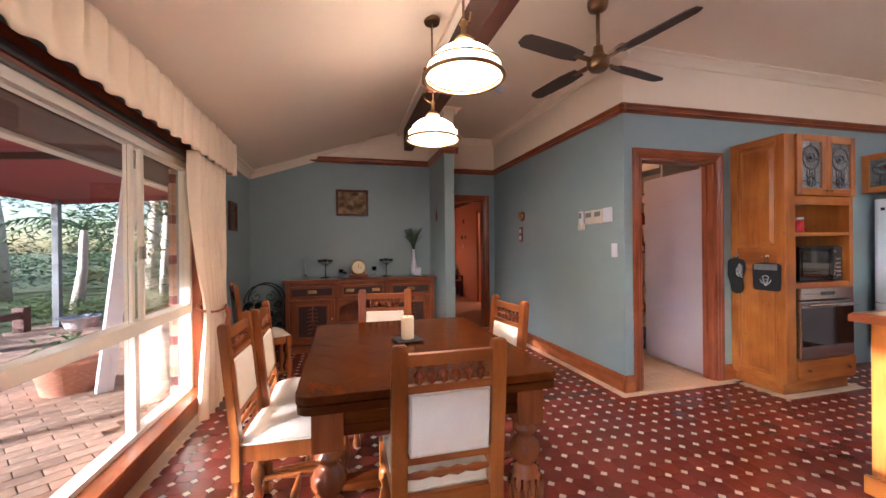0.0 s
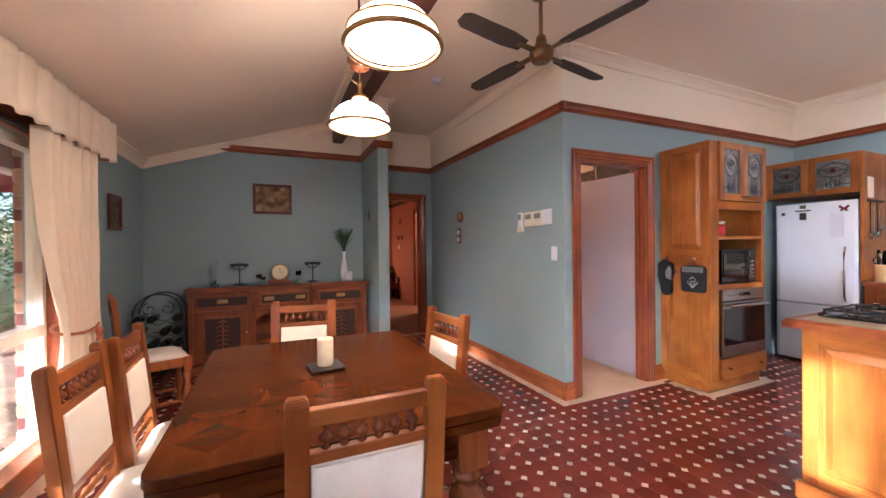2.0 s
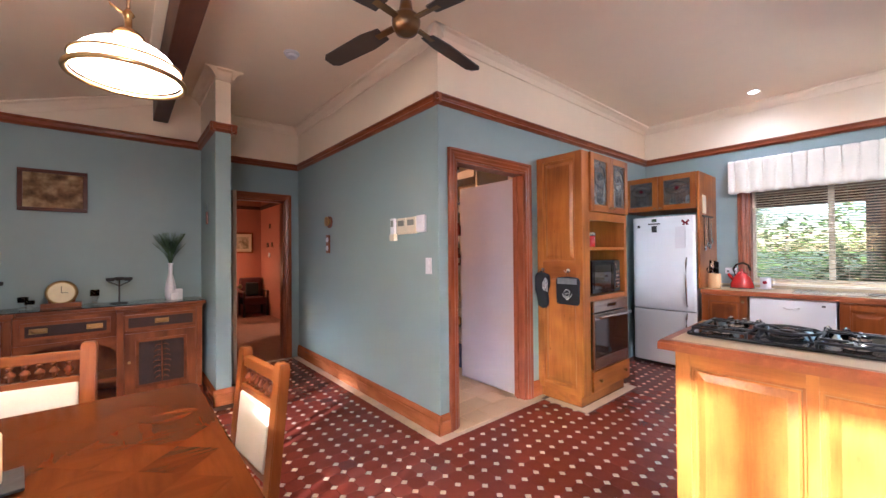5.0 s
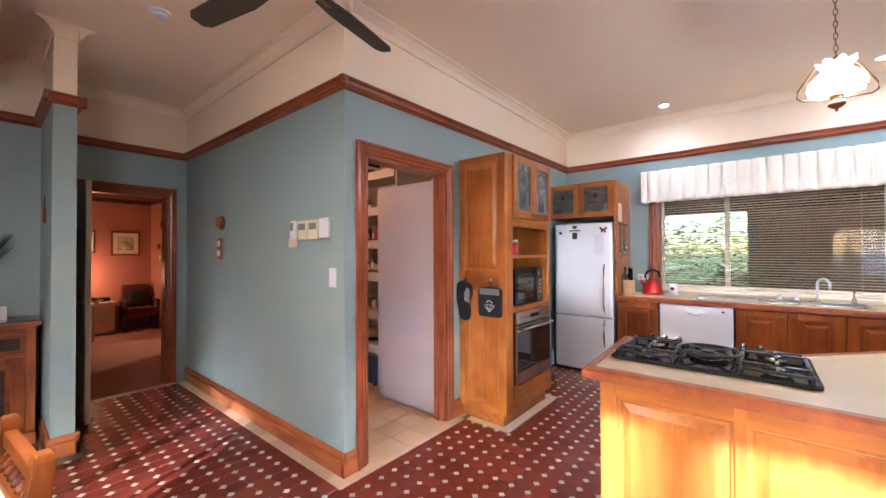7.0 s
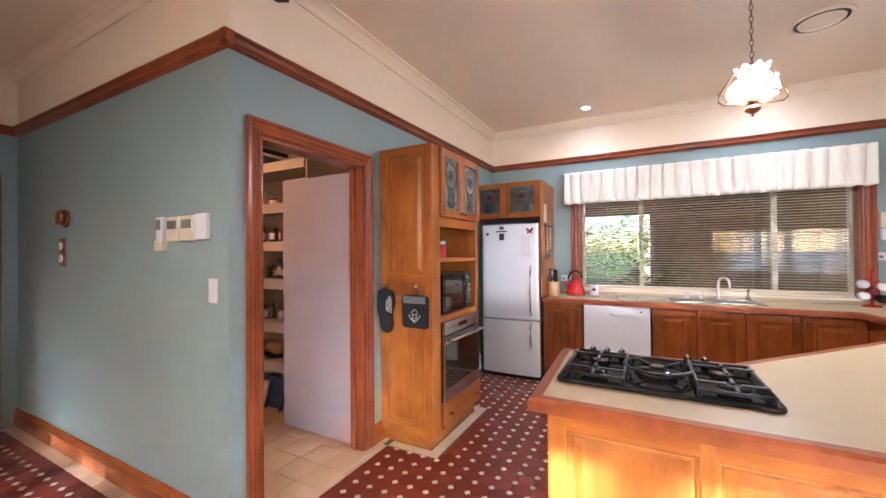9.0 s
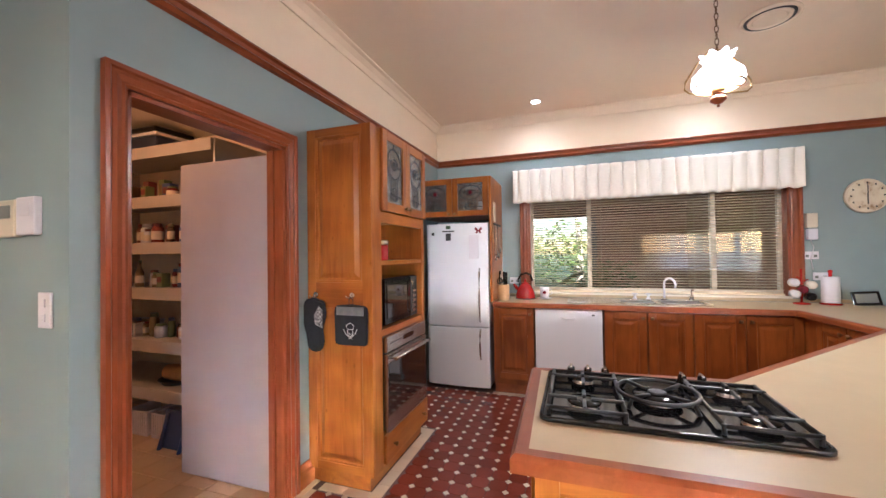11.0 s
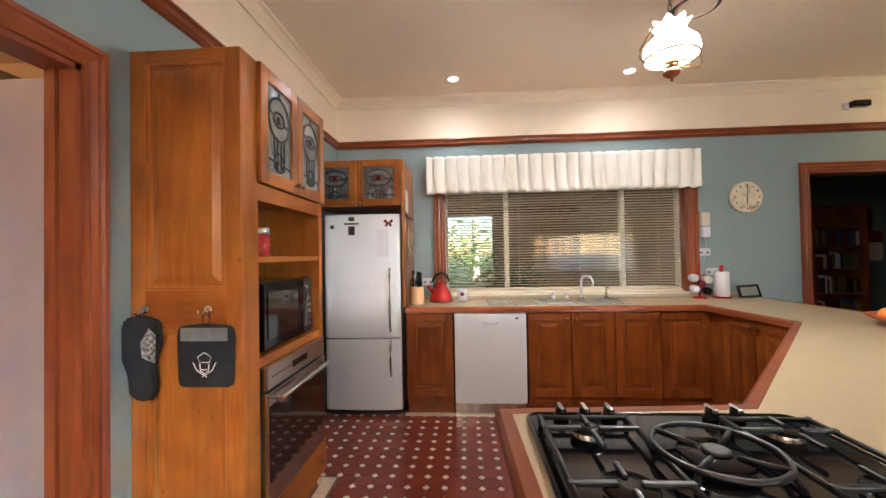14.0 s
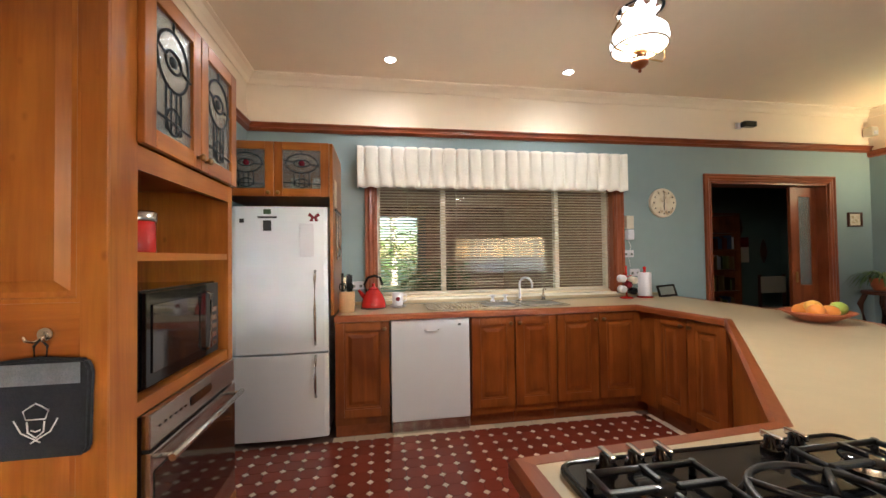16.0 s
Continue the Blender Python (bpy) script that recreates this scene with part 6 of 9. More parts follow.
full = INNER + OUTER
lam = inset(full, 0.042)
bm = bmesh.new()
from_ = [bm.verts.new((x, y, BT - 0.001)) for x, y in lam]
to_ = [bm.verts.new((x, y, BT - 0.034)) for x, y in lam]
f1 = bm.faces.new(from_)
bmesh.ops.triangulate(bm, faces=[f1])
f2 = bm.faces.new(to_)
bmesh.ops.triangulate(bm, faces=[f2])
for k in range(len(lam)):
    bm.faces.new((from_[k], from_[(k + 1) % len(lam)], to_[(k + 1) % len(lam)], to_[k]))
bmesh.ops.recalc_face_normals(bm, faces=bm.faces[:])
part("laminate_top", bm, LAMINATE, bench)
n = len(full)
for k in range(n):
    a, b = Vector(full[k]), Vector(full[(k + 1) % n])
    if a.x > 5.9 and b.x > 5.9:
        continue
    la, lb = Vector(lam[k]), Vector(lam[(k + 1) % n])
    bm = bmesh.new()
    prof = [(0.0, BT - 0.044), (1.0, BT - 0.044), (1.0, BT), (0.25, BT), (0.0, BT - 0.012)]
    ra = [bm.verts.new((*a.lerp(la, t), z)) for t, z in prof]
    rb = [bm.verts.new((*b.lerp(lb, t), z)) for t, z in prof]
    fs = [bm.faces.new(ra), bm.faces.new(rb[::-1])] + [bm.faces.new((ra[q], rb[q], rb[(q + 1) % 5], ra[(q + 1) % 5])) for q in range(5)]
    bmesh.ops.recalc_face_normals(bm, faces=fs)
    part("timber_edge", bm, PINE_EDGE, bench, "rounded red-brown timber edge")
part("upstand", box(5.955, KY0 - 0.6, BT, 5.977, 2.03, BT + 0.03, bevel=0.003), LAMINATE, bench)


# same timber as PINE; the shade below the bench is put into this colour
BASE = wood("shaded_honey_timber", (0.150, 0.034, 0.0055), (0.300, 0.082, 0.0130), 2, 0.3, 0.8, 0.4)


def base_unit(name, outline, label, plinth=0.10):
    ob = thing(name, (sum(p[0] for p in outline) / len(outline), sum(p[1] for p in outline) / len(outline), 0), label, "cabinet", "kitchen base cabinets")
    part("body", prism(outline, plinth, BT - 0.046), BASE, ob)
    xs, ys = [p[0] for p in outline], [p[1] for p in outline]
    back_x = max(xs) > 5.9
    part("plinth", box(min(xs) + (0.045 if back_x else 0), min(ys), 0.0, max(xs), max(ys) - (0 if back_x else 0.055), plinth), PINE_EDGE, ob)
    return ob


BX = 5.385
LAB = "honey timber base cabinet with fielded doors"
for y0, y1, hinge in ((1.635, 2.03, 0), (0.66, 1.01, -1), (0.31, 0.657, 1), (-0.055, 0.307, -1), (-0.44, -0.058, 1)):
    u = base_unit("base_cabinet", [(BX, y0), (5.975, y0), (5.975, y1), (BX, y1)], LAB)
    kn = -(y0 + 0.035) if hinge <= 0 else -(y1 - 0.035)
    cab_door(u, (BX, 0, 0), (0, -1, 0), (-1, 0, 0), -y1 + 0.004, 0.155, -y0 - 0.004, 0.852, (kn, 0.80), m=BASE)
u = base_unit("corner_cabinet", [(BX, -1.10), (5.975, -1.10), (5.975, -0.442), (BX, -0.442)], "honey timber corner base cabinet")
for x0, x1, hinge in ((5.21, 5.383, 0), (4.905, 5.207, 1), (4.60, 4.902, -1)):
    u = base_unit("base_cabinet", [(x0, -1.10), (x1, -1.10), (x1, -0.49 + 0.06 * (x1 - 4.6)), (x0, -0.49 + 0.06 * (x0 - 4.6))], LAB)
    a = math.atan(0.06)
    if hinge:
        o = (x0, -0.49 + 0.06 * (x0 - 4.6), 0)
        w = (x1 - x0) / math.cos(a)
        cab_door(u, o, (math.cos(a), math.sin(a), 0), (-math.sin(a), math.cos(a), 0), 0.004, 0.155, w - 0.004, 0.852, (0.035 if hinge > 0 else w - 0.035, 0.80), m=BASE)
isl = thing("peninsula_cabinet", (3.3, 0.4, 0), "honey timber peninsula with fielded panels and a cooktop", "cabinet", "kitchen base cabinets")
PO = [(4.598, -1.10), (4.598, -0.50), (3.25, 0.72), (3.21, 1.375), (2.62, 1.36), (2.62, 0.39), (4.28, -1.07)]
part("body", prism(PO, 0.095, BT - 0.046), PINE, isl)
part("plinth", prism(inset(PO, 0.02), 0.0, 0.095), PINE_EDGE, isl)
for y0, y1 in ((0.92, 1.30), (0.50, 0.885)):
    bm = raised_panel(bmesh.new(), (2.618, 0, 0), (0, -1, 0), (-1, 0, 0), -y1, 0.15, -y0, 0.79, 0.012)
    bmesh.ops.recalc_face_normals(bm, faces=bm.faces[:])
    part("panel", bm, PINE, isl)
for y0, y1 in ((1.30, 1.36), (0.885, 0.92), (0.40, 0.50)):
    part("stile", box(2.606, y0, 0.095, 2.6205, y1, BT - 0.047, bevel=0.002), PINE, isl)
for z0, z1 in ((0.79, BT - 0.047), (0.095, 0.15)):
    part("rail", box(2.607, 0.40, z0, 2.6205, 1.30, z1, bevel=0.002), PINE_Y, isl)
part("base_moulding", box(2.592, 0.40, 0.0, 2.619, 1.385, 0.09, bevel=0.006), PINE_Y, isl)
dv = Vector((4.28 - 2.62, -1.07 - 0.39, 0)).normalized()
nv = Vector((-dv.y, dv.x, 0)) * -1
for k in range(4):
    bm = raised_panel(bmesh.new(), Vector((2.62, 0.39, 0)) + nv * 0.003, dv, nv, 0.10 + 0.52 * k, 0.15, 0.56 + 0.52 * k, 0.79, 0.012)
    bmesh.ops.recalc_face_normals(bm, faces=bm.faces[:])
    part("panel", bm, PINE, isl)
bm = raised_panel(bmesh.new(), (0, 1.372, 0), (-1, 0, 0), (0, 1, 0), -3.15, 0.15, -2.68, 0.79, 0.012)
bmesh.ops.recalc_face_normals(bm, faces=bm.faces[:])
part("panel", bm, PINE, isl)

dwm = thing("dishwasher", (5.6, 1.32, 0), "white dishwasher under the bench", "dishwasher")
part("door", box(BX - 0.02, 1.025, 0.10, BX + 0.02, 1.622, 0.852, bevel=0.006), APPL, dwm)
part("body", box(BX + 0.021, 1.03, 0.02, 5.95, 1.617, 0.85), APPL, dwm)
part("kick", box(BX + 0.0, 1.03, 0.0, BX + 0.02, 1.617, 0.098), STEEL, dwm, "grey kick plate")
part("handle", tube([(BX - 0.021, 1.37, 0.775), (BX - 0.034, 1.35, 0.768), (BX - 0.034, 1.28, 0.768), (BX - 0.021, 1.26, 0.775)], 0.006, 8), APPL, dwm)
part("badge", box(BX - 0.0225, 1.09, 0.80, BX - 0.0195, 1.115, 0.815), BLACKM, dwm)

# ---- gas cooktop ----
HX0, HX1, HY0_, HY1_ = 2.738, 3.21, 0.685, 1.36
hob = thing("gas_cooktop", (2.93, 1.02, BT), "black five-burner gas cooktop with iron trivets and chrome knobs", "cooktop")
part("plate", prism(rounded(HX0, HY0_, HX1, HY1_, 0.03), BT + 0.0005, BT + 0.012, 0.004), BLACK, hob)
part("rim", tube([(x, y, BT + 0.010) for x, y in rounded(HX0 + 0.006, HY0_ + 0.006, HX1 - 0.006, HY1_ - 0.006, 0.03, 6)], 0.006, 8, True), BLACK, hob)
for x, y, r in ((2.85, 1.235, 0.046), (3.08, 1.235, 0.038), (2.965, 1.02, 0.066), (2.85, 0.80, 0.046), (3.08, 0.80, 0.038)):
    b_ = part("burner", lathe([(r * 0.92, BT + 0.0125), (r * 0.92, BT + 0.016), (r * 0.86, BT + 0.017), (r * 0.88, BT + 0.026), (r * 0.84, BT + 0.028), (r * 0.5, BT + 0.028)], (x, y, 0), 26), STEEL, hob, "steel burner ring")
    part("cap", lathe([(r * 1.04, BT + 0.0285), (r * 1.06, BT + 0.032), (r * 1.00, BT + 0.036), (r * 0.3, BT + 0.037)], (x, y, 0), 26), BLACK, b_)
    if r > 0.05:
        part("inner_cap", lathe([(0.026, BT + 0.0372), (0.026, BT + 0.042), (0.020, BT + 0.044)], (x, y, 0), 18), BLACKM, b_)
IRON = mat("black_cast_iron", (0.007, 0.007, 0.008), 0.38, vary=0.15, scale=30, bump=0.15, bscale=200)
TZ = BT + 0.040
for y0, y1, cy in ((1.13, 1.335, 1.235), (0.71, 0.905, 0.80)):
    tr = part("trivet", tube([(HX0 + 0.03, y0, TZ - 0.006), (HX1 - 0.085, y0, TZ - 0.006)], 0.0062, 8), IRON, hob, "cast iron trivet")
    part("bar", tube([(HX0 + 0.03, y1, TZ - 0.006), (HX1 - 0.085, y1, TZ - 0.006)], 0.0062, 8), IRON, tr)
    for x in (HX0 + 0.03, HX1 - 0.085):
        part("bar", tube([(x, y0, TZ - 0.006), (x, y1, TZ - 0.006)], 0.0062, 8), IRON, tr)
        for y in (y0, y1):
            part("foot", tube([(x, y, TZ), (x, y, BT + 0.012)], 0.0062, 8), IRON, tr)
    for bx in (2.85, 3.06):
        for a, b in (((bx, y0), (bx, cy - 0.025)), ((bx, y1), (bx, cy + 0.025)), ((bx - 0.075, cy), (bx - 0.025, cy)), ((bx + 0.06, cy), (bx + 0.025, cy))):
            part("finger", box(min(a[0], b[0]) - 0.006, min(a[1], b[1]) - 0.005, TZ - 0.007, max(a[0], b[0]) + 0.006, max(a[1], b[1]) + 0.005, TZ + 0.003, bevel=0.003), IRON, tr)
tr = part("wok_ring", tube([(2.965 + 0.113 * math.cos(2 * math.pi * k / 36), 1.02 + 0.113 * math.sin(2 * math.pi * k / 36), TZ + 0.002) for k in range(36)], 0.0062, 8, True), IRON, hob, "round iron wok trivet")
for k in range(4):
    a = math.pi / 4 + k * math.pi / 2
    part("finger", tube([(2.965 + 0.113 * math.cos(a), 1.02 + 0.113 * math.sin(a), TZ + 0.004), (2.965 + 0.035 * math.cos(a), 1.02 + 0.035 * math.sin(a), TZ - 0.003)], 0.006, 6), IRON, tr)
    part("foot", tube([(2.965 + 0.113 * math.cos(a), 1.02 + 0.113 * math.sin(a), TZ), (2.965 + 0.130 * math.cos(a), 1.02 + 0.130 * math.sin(a), BT + 0.012)], 0.006, 6), IRON, tr)
for y in (1.275, 1.215, 1.155, 0.905, 0.845):
    k_ = part("knob", lathe([(0.020, BT + 0.0125), (0.019, BT + 0.022), (0.014, BT + 0.026), (0.013, BT + 0.040), (0.010, BT + 0.043)], (3.168, y, 0), 16), BLACK, hob, "black control knob with a chrome grip")
    part("grip", box(3.146, y - 0.005, BT + 0.034, 3.190, y + 0.005, BT + 0.048, bevel=0.003), CHROME, k_)

# ---- sink and taps ----
sk = thing("sink", (5.68, 0.72, BT), "stainless steel double sink with a draining board", "sink")
SY0, SY1, SXA, SXB = 0.12, 1.33, 5.45, 5.87
bm = bmesh.new()
add_prism(bm, rounded(SXA, SY0, SXB, SY1, 0.05), BT + 0.0005, BT + 0.006, 0.002)
part("rim", bm, STEEL, sk)
for y0, y1 in ((0.17, 0.50), (0.56, 0.85)):
    bm = bmesh.new()
    add_tube(bm, [(x, y, BT + 0.007) for x, y in rounded(SXA + 0.05, y0, SXB - 0.08, y1, 0.05, 5)], 0.006, 8, True)
    part("bowl_lip", bm, STEEL, sk)
    # flat plate; the bowl's shaded depth is put into its darker steel colour
    part("bowl", prism(rounded(SXA + 0.055, y0 + 0.005, SXB - 0.085, y1 - 0.005, 0.045, 5), BT + 0.0062, BT + 0.0075), mat("shaded_bowl_steel", (0.20, 0.20, 0.20), 0.3, 1.0), sk)
for k in range(9):
    part("drain_rib", tube([(SXA + 0.06, 0.93 + 0.042 * k, BT + 0.006), (SXB - 0.09, 0.93 + 0.042 * k, BT + 0.006)], 0.004, 6), STEEL, sk)
tp_ = thing("kitchen_tap", (5.85, 0.43, BT), "white gooseneck mixer with two cross handles", "tap")
part("spout", tube([(5.85, 0.43, BT + 0.006), (5.85, 0.43, BT + 0.16)] + [(5.79 + 0.06 * math.cos(q * math.pi / 8), 0.43 - 0.06 * (1 - math.cos(q * math.pi / 8)) * 0.6, BT + 0.16 + 0.06 * math.sin(q * math.pi / 8)) for q in range(1, 9)] + [(5.73, 0.36, BT + 0.13)], 0.011, 10), WHITE, tp_)
part("base", lathe([(0.026, BT + 0.006), (0.024, BT + 0.02), (0.014, BT + 0.03)], (5.85, 0.43, 0), 16), CHROME, tp_)
for y in (0.57, 0.69):
    h_ = part("handle", lathe([(0.022, BT + 0.006), (0.02, BT + 0.02), (0.012, BT + 0.028), (0.012, BT + 0.05), (0.022, BT + 0.055), (0.020, BT + 0.07)], (5.85, y, 0), 14), WHITE, tp_, "white tap handle")
    part("cross_bar", add_box(box(5.82, y - 0.006, BT + 0.055, 5.88, y + 0.006, BT + 0.066, bevel=0.003), 5.844, y - 0.03, BT + 0.055, 5.856, y + 0.03, BT + 0.066, bevel=0.003), WHITE, h_)
c = thing("soap_dispenser", (5.85, 0.20, BT), "chrome pump soap dispenser at the sink", "soap dispenser")
part("body", lathe([(0.02, BT + 0.006), (0.018, BT + 0.05), (0.008, BT + 0.055), (0.008, BT + 0.10)], (5.85, 0.20, 0), 14), CHROME, c)
part("spout", tube([(5.85, 0.20, BT + 0.10), (5.84, 0.20, BT + 0.112), (5.79, 0.20, BT + 0.11)], 0.006, 8), CHROME, c)

# ---- things on the bench ----
kx, ky = 5.74, 1.755
c = thing("kettle", (kx, ky, BT), "red enamel stove kettle with a black looped handle", "kettle")
part("body", lathe([(0.098, BT + 0.001), (0.105, BT + 0.012), (0.100, BT + 0.05), (0.078, BT + 0.11), (0.05, BT + 0.15), (0.04, BT + 0.156)], (kx, ky, 0), 28), RED, c)
part("lid", lathe([(0.045, BT + 0.156), (0.04, BT + 0.168), (0.012, BT + 0.175), (0.012, BT + 0.19), (0.016, BT + 0.20), (0.006, BT + 0.208)], (kx, ky, 0), 20), RED, c)
part("base_ring", lathe([(0.104, BT + 0.0005), (0.107, BT + 0.004), (0.104, BT + 0.010)], (kx, ky, 0), 28), BLACKM, c)
part("spout", tube([(kx, ky + 0.07, BT + 0.09), (kx, ky + 0.105, BT + 0.13), (kx, ky + 0.12, BT + 0.155)], [0.022, 0.015, 0.012], 10), RED, c)
part("handle", tube([(kx, ky + 0.055, BT + 0.13), (kx, ky + 0.075, BT + 0.20), (kx, ky + 0.045, BT + 0.255), (kx, ky - 0.01, BT + 0.27), (kx, ky - 0.055, BT + 0.25), (kx, ky - 0.075, BT + 0.19)], 0.011, 10), BLACK, c)
mx_, my = 5.72, 1.555
c = thing("mug", (mx_, my, BT), "white mug with a dark red crest on a white saucer", "mug")
part("saucer", lathe([(0.035, BT + 0.001), (0.07, BT + 0.010), (0.072, BT + 0.014), (0.03, BT + 0.006)], (mx_, my, 0), 22), WHITE, c)
part("body", lathe([(0.034, BT + 0.014), (0.044, BT + 0.02), (0.046, BT + 0.125), (0.042, BT + 0.125), (0.04, BT + 0.03)], (mx_, my, 0), 22), WHITE, c)
part("handle", tube([(mx_, my - 0.044, BT + 0.105), (mx_, my - 0.072, BT + 0.10), (mx_, my - 0.074, BT + 0.06), (mx_, my - 0.045, BT + 0.045)], 0.006, 8), WHITE, c)
part("crest", lathe([(0.018, -0.0475), (0.018, -0.044)], (mx_, my, BT + 0.075), 14, "x"), ROSE, c, "dark red crest")
kx, ky = 5.55, 1.955
BLOCK = wood("pale_knife_block", (0.42, 0.24, 0.10), (0.58, 0.36, 0.18), 2, 0.4)
c = thing("knife_block", (kx, ky, BT), "round pale timber block holding black-handled knives and scissors", "knife block")
part("block", lathe([(0.058, BT + 0.001), (0.06, BT + 0.005), (0.06, BT + 0.155), (0.056, BT + 0.16)], (kx, ky, 0), 22), BLOCK, c)
r_ = random.Random(7)
for k in range(7):
    a = k * 0.9
    x, y = kx + 0.033 * math.cos(a), ky + 0.033 * math.sin(a)
    h = 0.10 + 0.05 * r_.random()
    part("knife", box(x - 0.008, y - 0.011, BT + 0.155, x + 0.008, y + 0.011, BT + 0.17 + h, bevel=0.004), BLACK if k % 3 else STEEL, c)
for s in (-1, 1):
    part("scissor_ring", tube([(kx - 0.065, ky + s * 0.028 + 0.022 * math.cos(q * math.pi / 6), BT + 0.20 + 0.03 * math.sin(q * math.pi / 6)) for q in range(12)], 0.005, 6, True), BLACK, c)
# utensils hung on the end panel
for k, (x, h) in enumerate(((5.50, 0.30), (5.58, 0.26), (5.66, 0.28), (5.74, 0.22))):
    c = thing("hanging_utensil", (x, 2.03, 1.60), "steel kitchen utensil hanging on the cabinet end", "utensil", "hanging utensils")
    part("stem", box(x - 0.007, 2.024, 1.66 - h, x + 0.007, 2.030, 1.68, bevel=0.002), STEEL if k % 2 else BLACK, c)
    part("head", lathe([(0.03, -0.008), (0.034, 0.0), (0.02, 0.006)], (x, 2.022, 1.64 - h), 14, "y"), STEEL, c)
c = thing("utensil_rack", (5.6, 2.03, 1.72), "dark utensil rack with tags on the cabinet end", "rack")
part("bar", box(5.45, 2.020, 1.68, 5.80, 2.034, 1.70, bevel=0.003), BLACKM, c)
part("notice", box(5.46, 2.028, 1.72, 5.58, 2.034, 1.92, bevel=0.001), PAPER, c)
# mug tree, paper towel, tablet
tx, ty = 5.80, -0.62
c = thing("mug_tree", (tx, ty, BT), "red mug tree carrying white and pink cups", "mug tree")
part("base", lathe([(0.06, BT + 0.001), (0.06, BT + 0.012), (0.01, BT + 0.02)], (tx, ty, 0), 18), RED, c)
part("post", tube([(tx, ty, BT + 0.015), (tx, ty, BT + 0.31)], 0.009, 8), RED, c)
for k, (dy, z, m_) in enumerate(((0.06, 0.22, WHITE), (-0.06, 0.20, FABRIC), (0.055, 0.12, WHITE), (-0.055, 0.10, BLACK), (0.0, 0.16, ROSE))):
    part("arm", tube([(tx, ty, BT + z), (tx - 0.02, ty + dy * 0.7, BT + z + 0.02)], 0.005, 6), RED, c)
    part("cup", lathe([(0.022, 0.0), (0.034, 0.01), (0.036, 0.065), (0.032, 0.065), (0.028, 0.012)], (tx - 0.055, ty + dy, BT + z - 0.03), 16, "x"), m_, c)
tx, ty = 5.82, -0.83
c = thing("paper_towel", (tx, ty, BT), "white paper towel roll on a red stand", "paper towel")
part("stand", lathe([(0.075, BT + 0.001), (0.075, BT + 0.012), (0.012, BT + 0.016), (0.012, BT + 0.27), (0.018, BT + 0.29), (0.006, BT + 0.30)], (tx, ty, 0), 20), RED, c)
part("roll", lathe([(0.058, BT + 0.017), (0.06, BT + 0.02), (0.06, BT + 0.235), (0.056, BT + 0.24), (0.02, BT + 0.24)], (tx, ty, 0), 24), WHITE, c)
tx, ty = 5.84, -1.06
c = thing("photo_frame", (tx, ty, BT), "small dark digital photo frame leaning on its stand", "photo frame")
b_ = box(-0.008, -0.085, 0, 0.008, 0.085, 0.12, bevel=0.003)
bmesh.ops.transform(b_, matrix=Matrix.Translation((tx - 0.05, ty, BT + 0.002)) @ Matrix.Rotation(radians(22), 4, "Y") @ Matrix.Rotation(radians(-15), 4, "Z"), verts=b_.verts[:])
part("frame", b_, BLACK, c)
b_ = box(-0.0105, -0.065, 0.02, -0.0085, 0.065, 0.10)
bmesh.ops.transform(b_, matrix=Matrix.Translation((tx - 0.05, ty, BT + 0.002)) @ Matrix.Rotation(radians(22), 4, "Y") @ Matrix.Rotation(radians(-15), 4, "Z"), verts=b_.verts[:])
part("screen", b_, SCREEN, c)
# wall phone and sockets
c = thing("wall_phone", (XK, -0.775, 1.5), "cream wall telephone unit with cables", "telephone")
part("unit", box(XK - 0.045, -0.815, 1.58, XK - 0.001, -0.735, 1.71, bevel=0.006), BEIGE, c)
part("handset", box(XK - 0.055, -0.81, 1.47, XK - 0.002, -0.74, 1.57, bevel=0.008), WHITE, c)
part("cable", tube([(XK - 0.01, -0.775, 1.47), (XK - 0.02, -0.79, 1.40), (XK - 0.012, -0.77, 1.30), (XK - 0.012, -0.785, 1.20)], 0.003, 6), WHITE, c)
for y, z in ((-0.775, 1.33), (-0.84, 1.14), (1.90, 1.08)):
    c = thing("power_point", (XK, y, z), "white double power point on the wall", "power point", "kitchen power points")
    part("plate", box(XK - 0.010, y - 0.055, z - 0.035, XK - 0.001, y + 0.055, z + 0.035, bevel=0.003), WHITE, c)
    for s in (-1, 1):
        part("socket", box(XK - 0.012, y + s * 0.03 - 0.012, z - 0.018, XK - 0.0095, y + s * 0.03 + 0.012, z + 0.006, bevel=0.001), SCREEN, c)
# round wall clock
CKY, CKZ = -1.165, 1.845
c = thing("wall_clock", (XK, CKY, CKZ), "round cream wall clock with a faded floral dial", "clock")
part("case", lathe([(0.145, -0.03), (0.15, -0.02), (0.15, -0.001)], (XK, CKY, CKZ), 40, "x"), PAPER, c)
part("dial", lathe([(0.135, -0.033), (0.135, -0.0295)], (XK, CKY, CKZ), 40, "x"), blotchy("floral_dial", [(0.34, 0.22, 0.12), (0.66, 0.56, 0.40), (0.72, 0.64, 0.48), (0.70, 0.62, 0.46)], 14), c)
for k in range(12):
    a = k * math.pi / 6
    part("hour_mark", box(XK - 0.0355, CKY + 0.112 * math.sin(a) - 0.005, CKZ + 0.112 * math.cos(a) - 0.008, XK - 0.0325, CKY + 0.112 * math.sin(a) + 0.005, CKZ + 0.112 * math.cos(a) + 0.008), BLACKM, c)
part("clock_pointer", box(XK - 0.038, CKY - 0.004, CKZ - 0.075, XK - 0.036, CKY + 0.004, CKZ + 0.02), BLACKM, c)
part("clock_pointer", box(XK - 0.0405, CKY - 0.003, CKZ - 0.02, XK - 0.0385, CKY + 0.003, CKZ + 0.10), BLACKM, c)
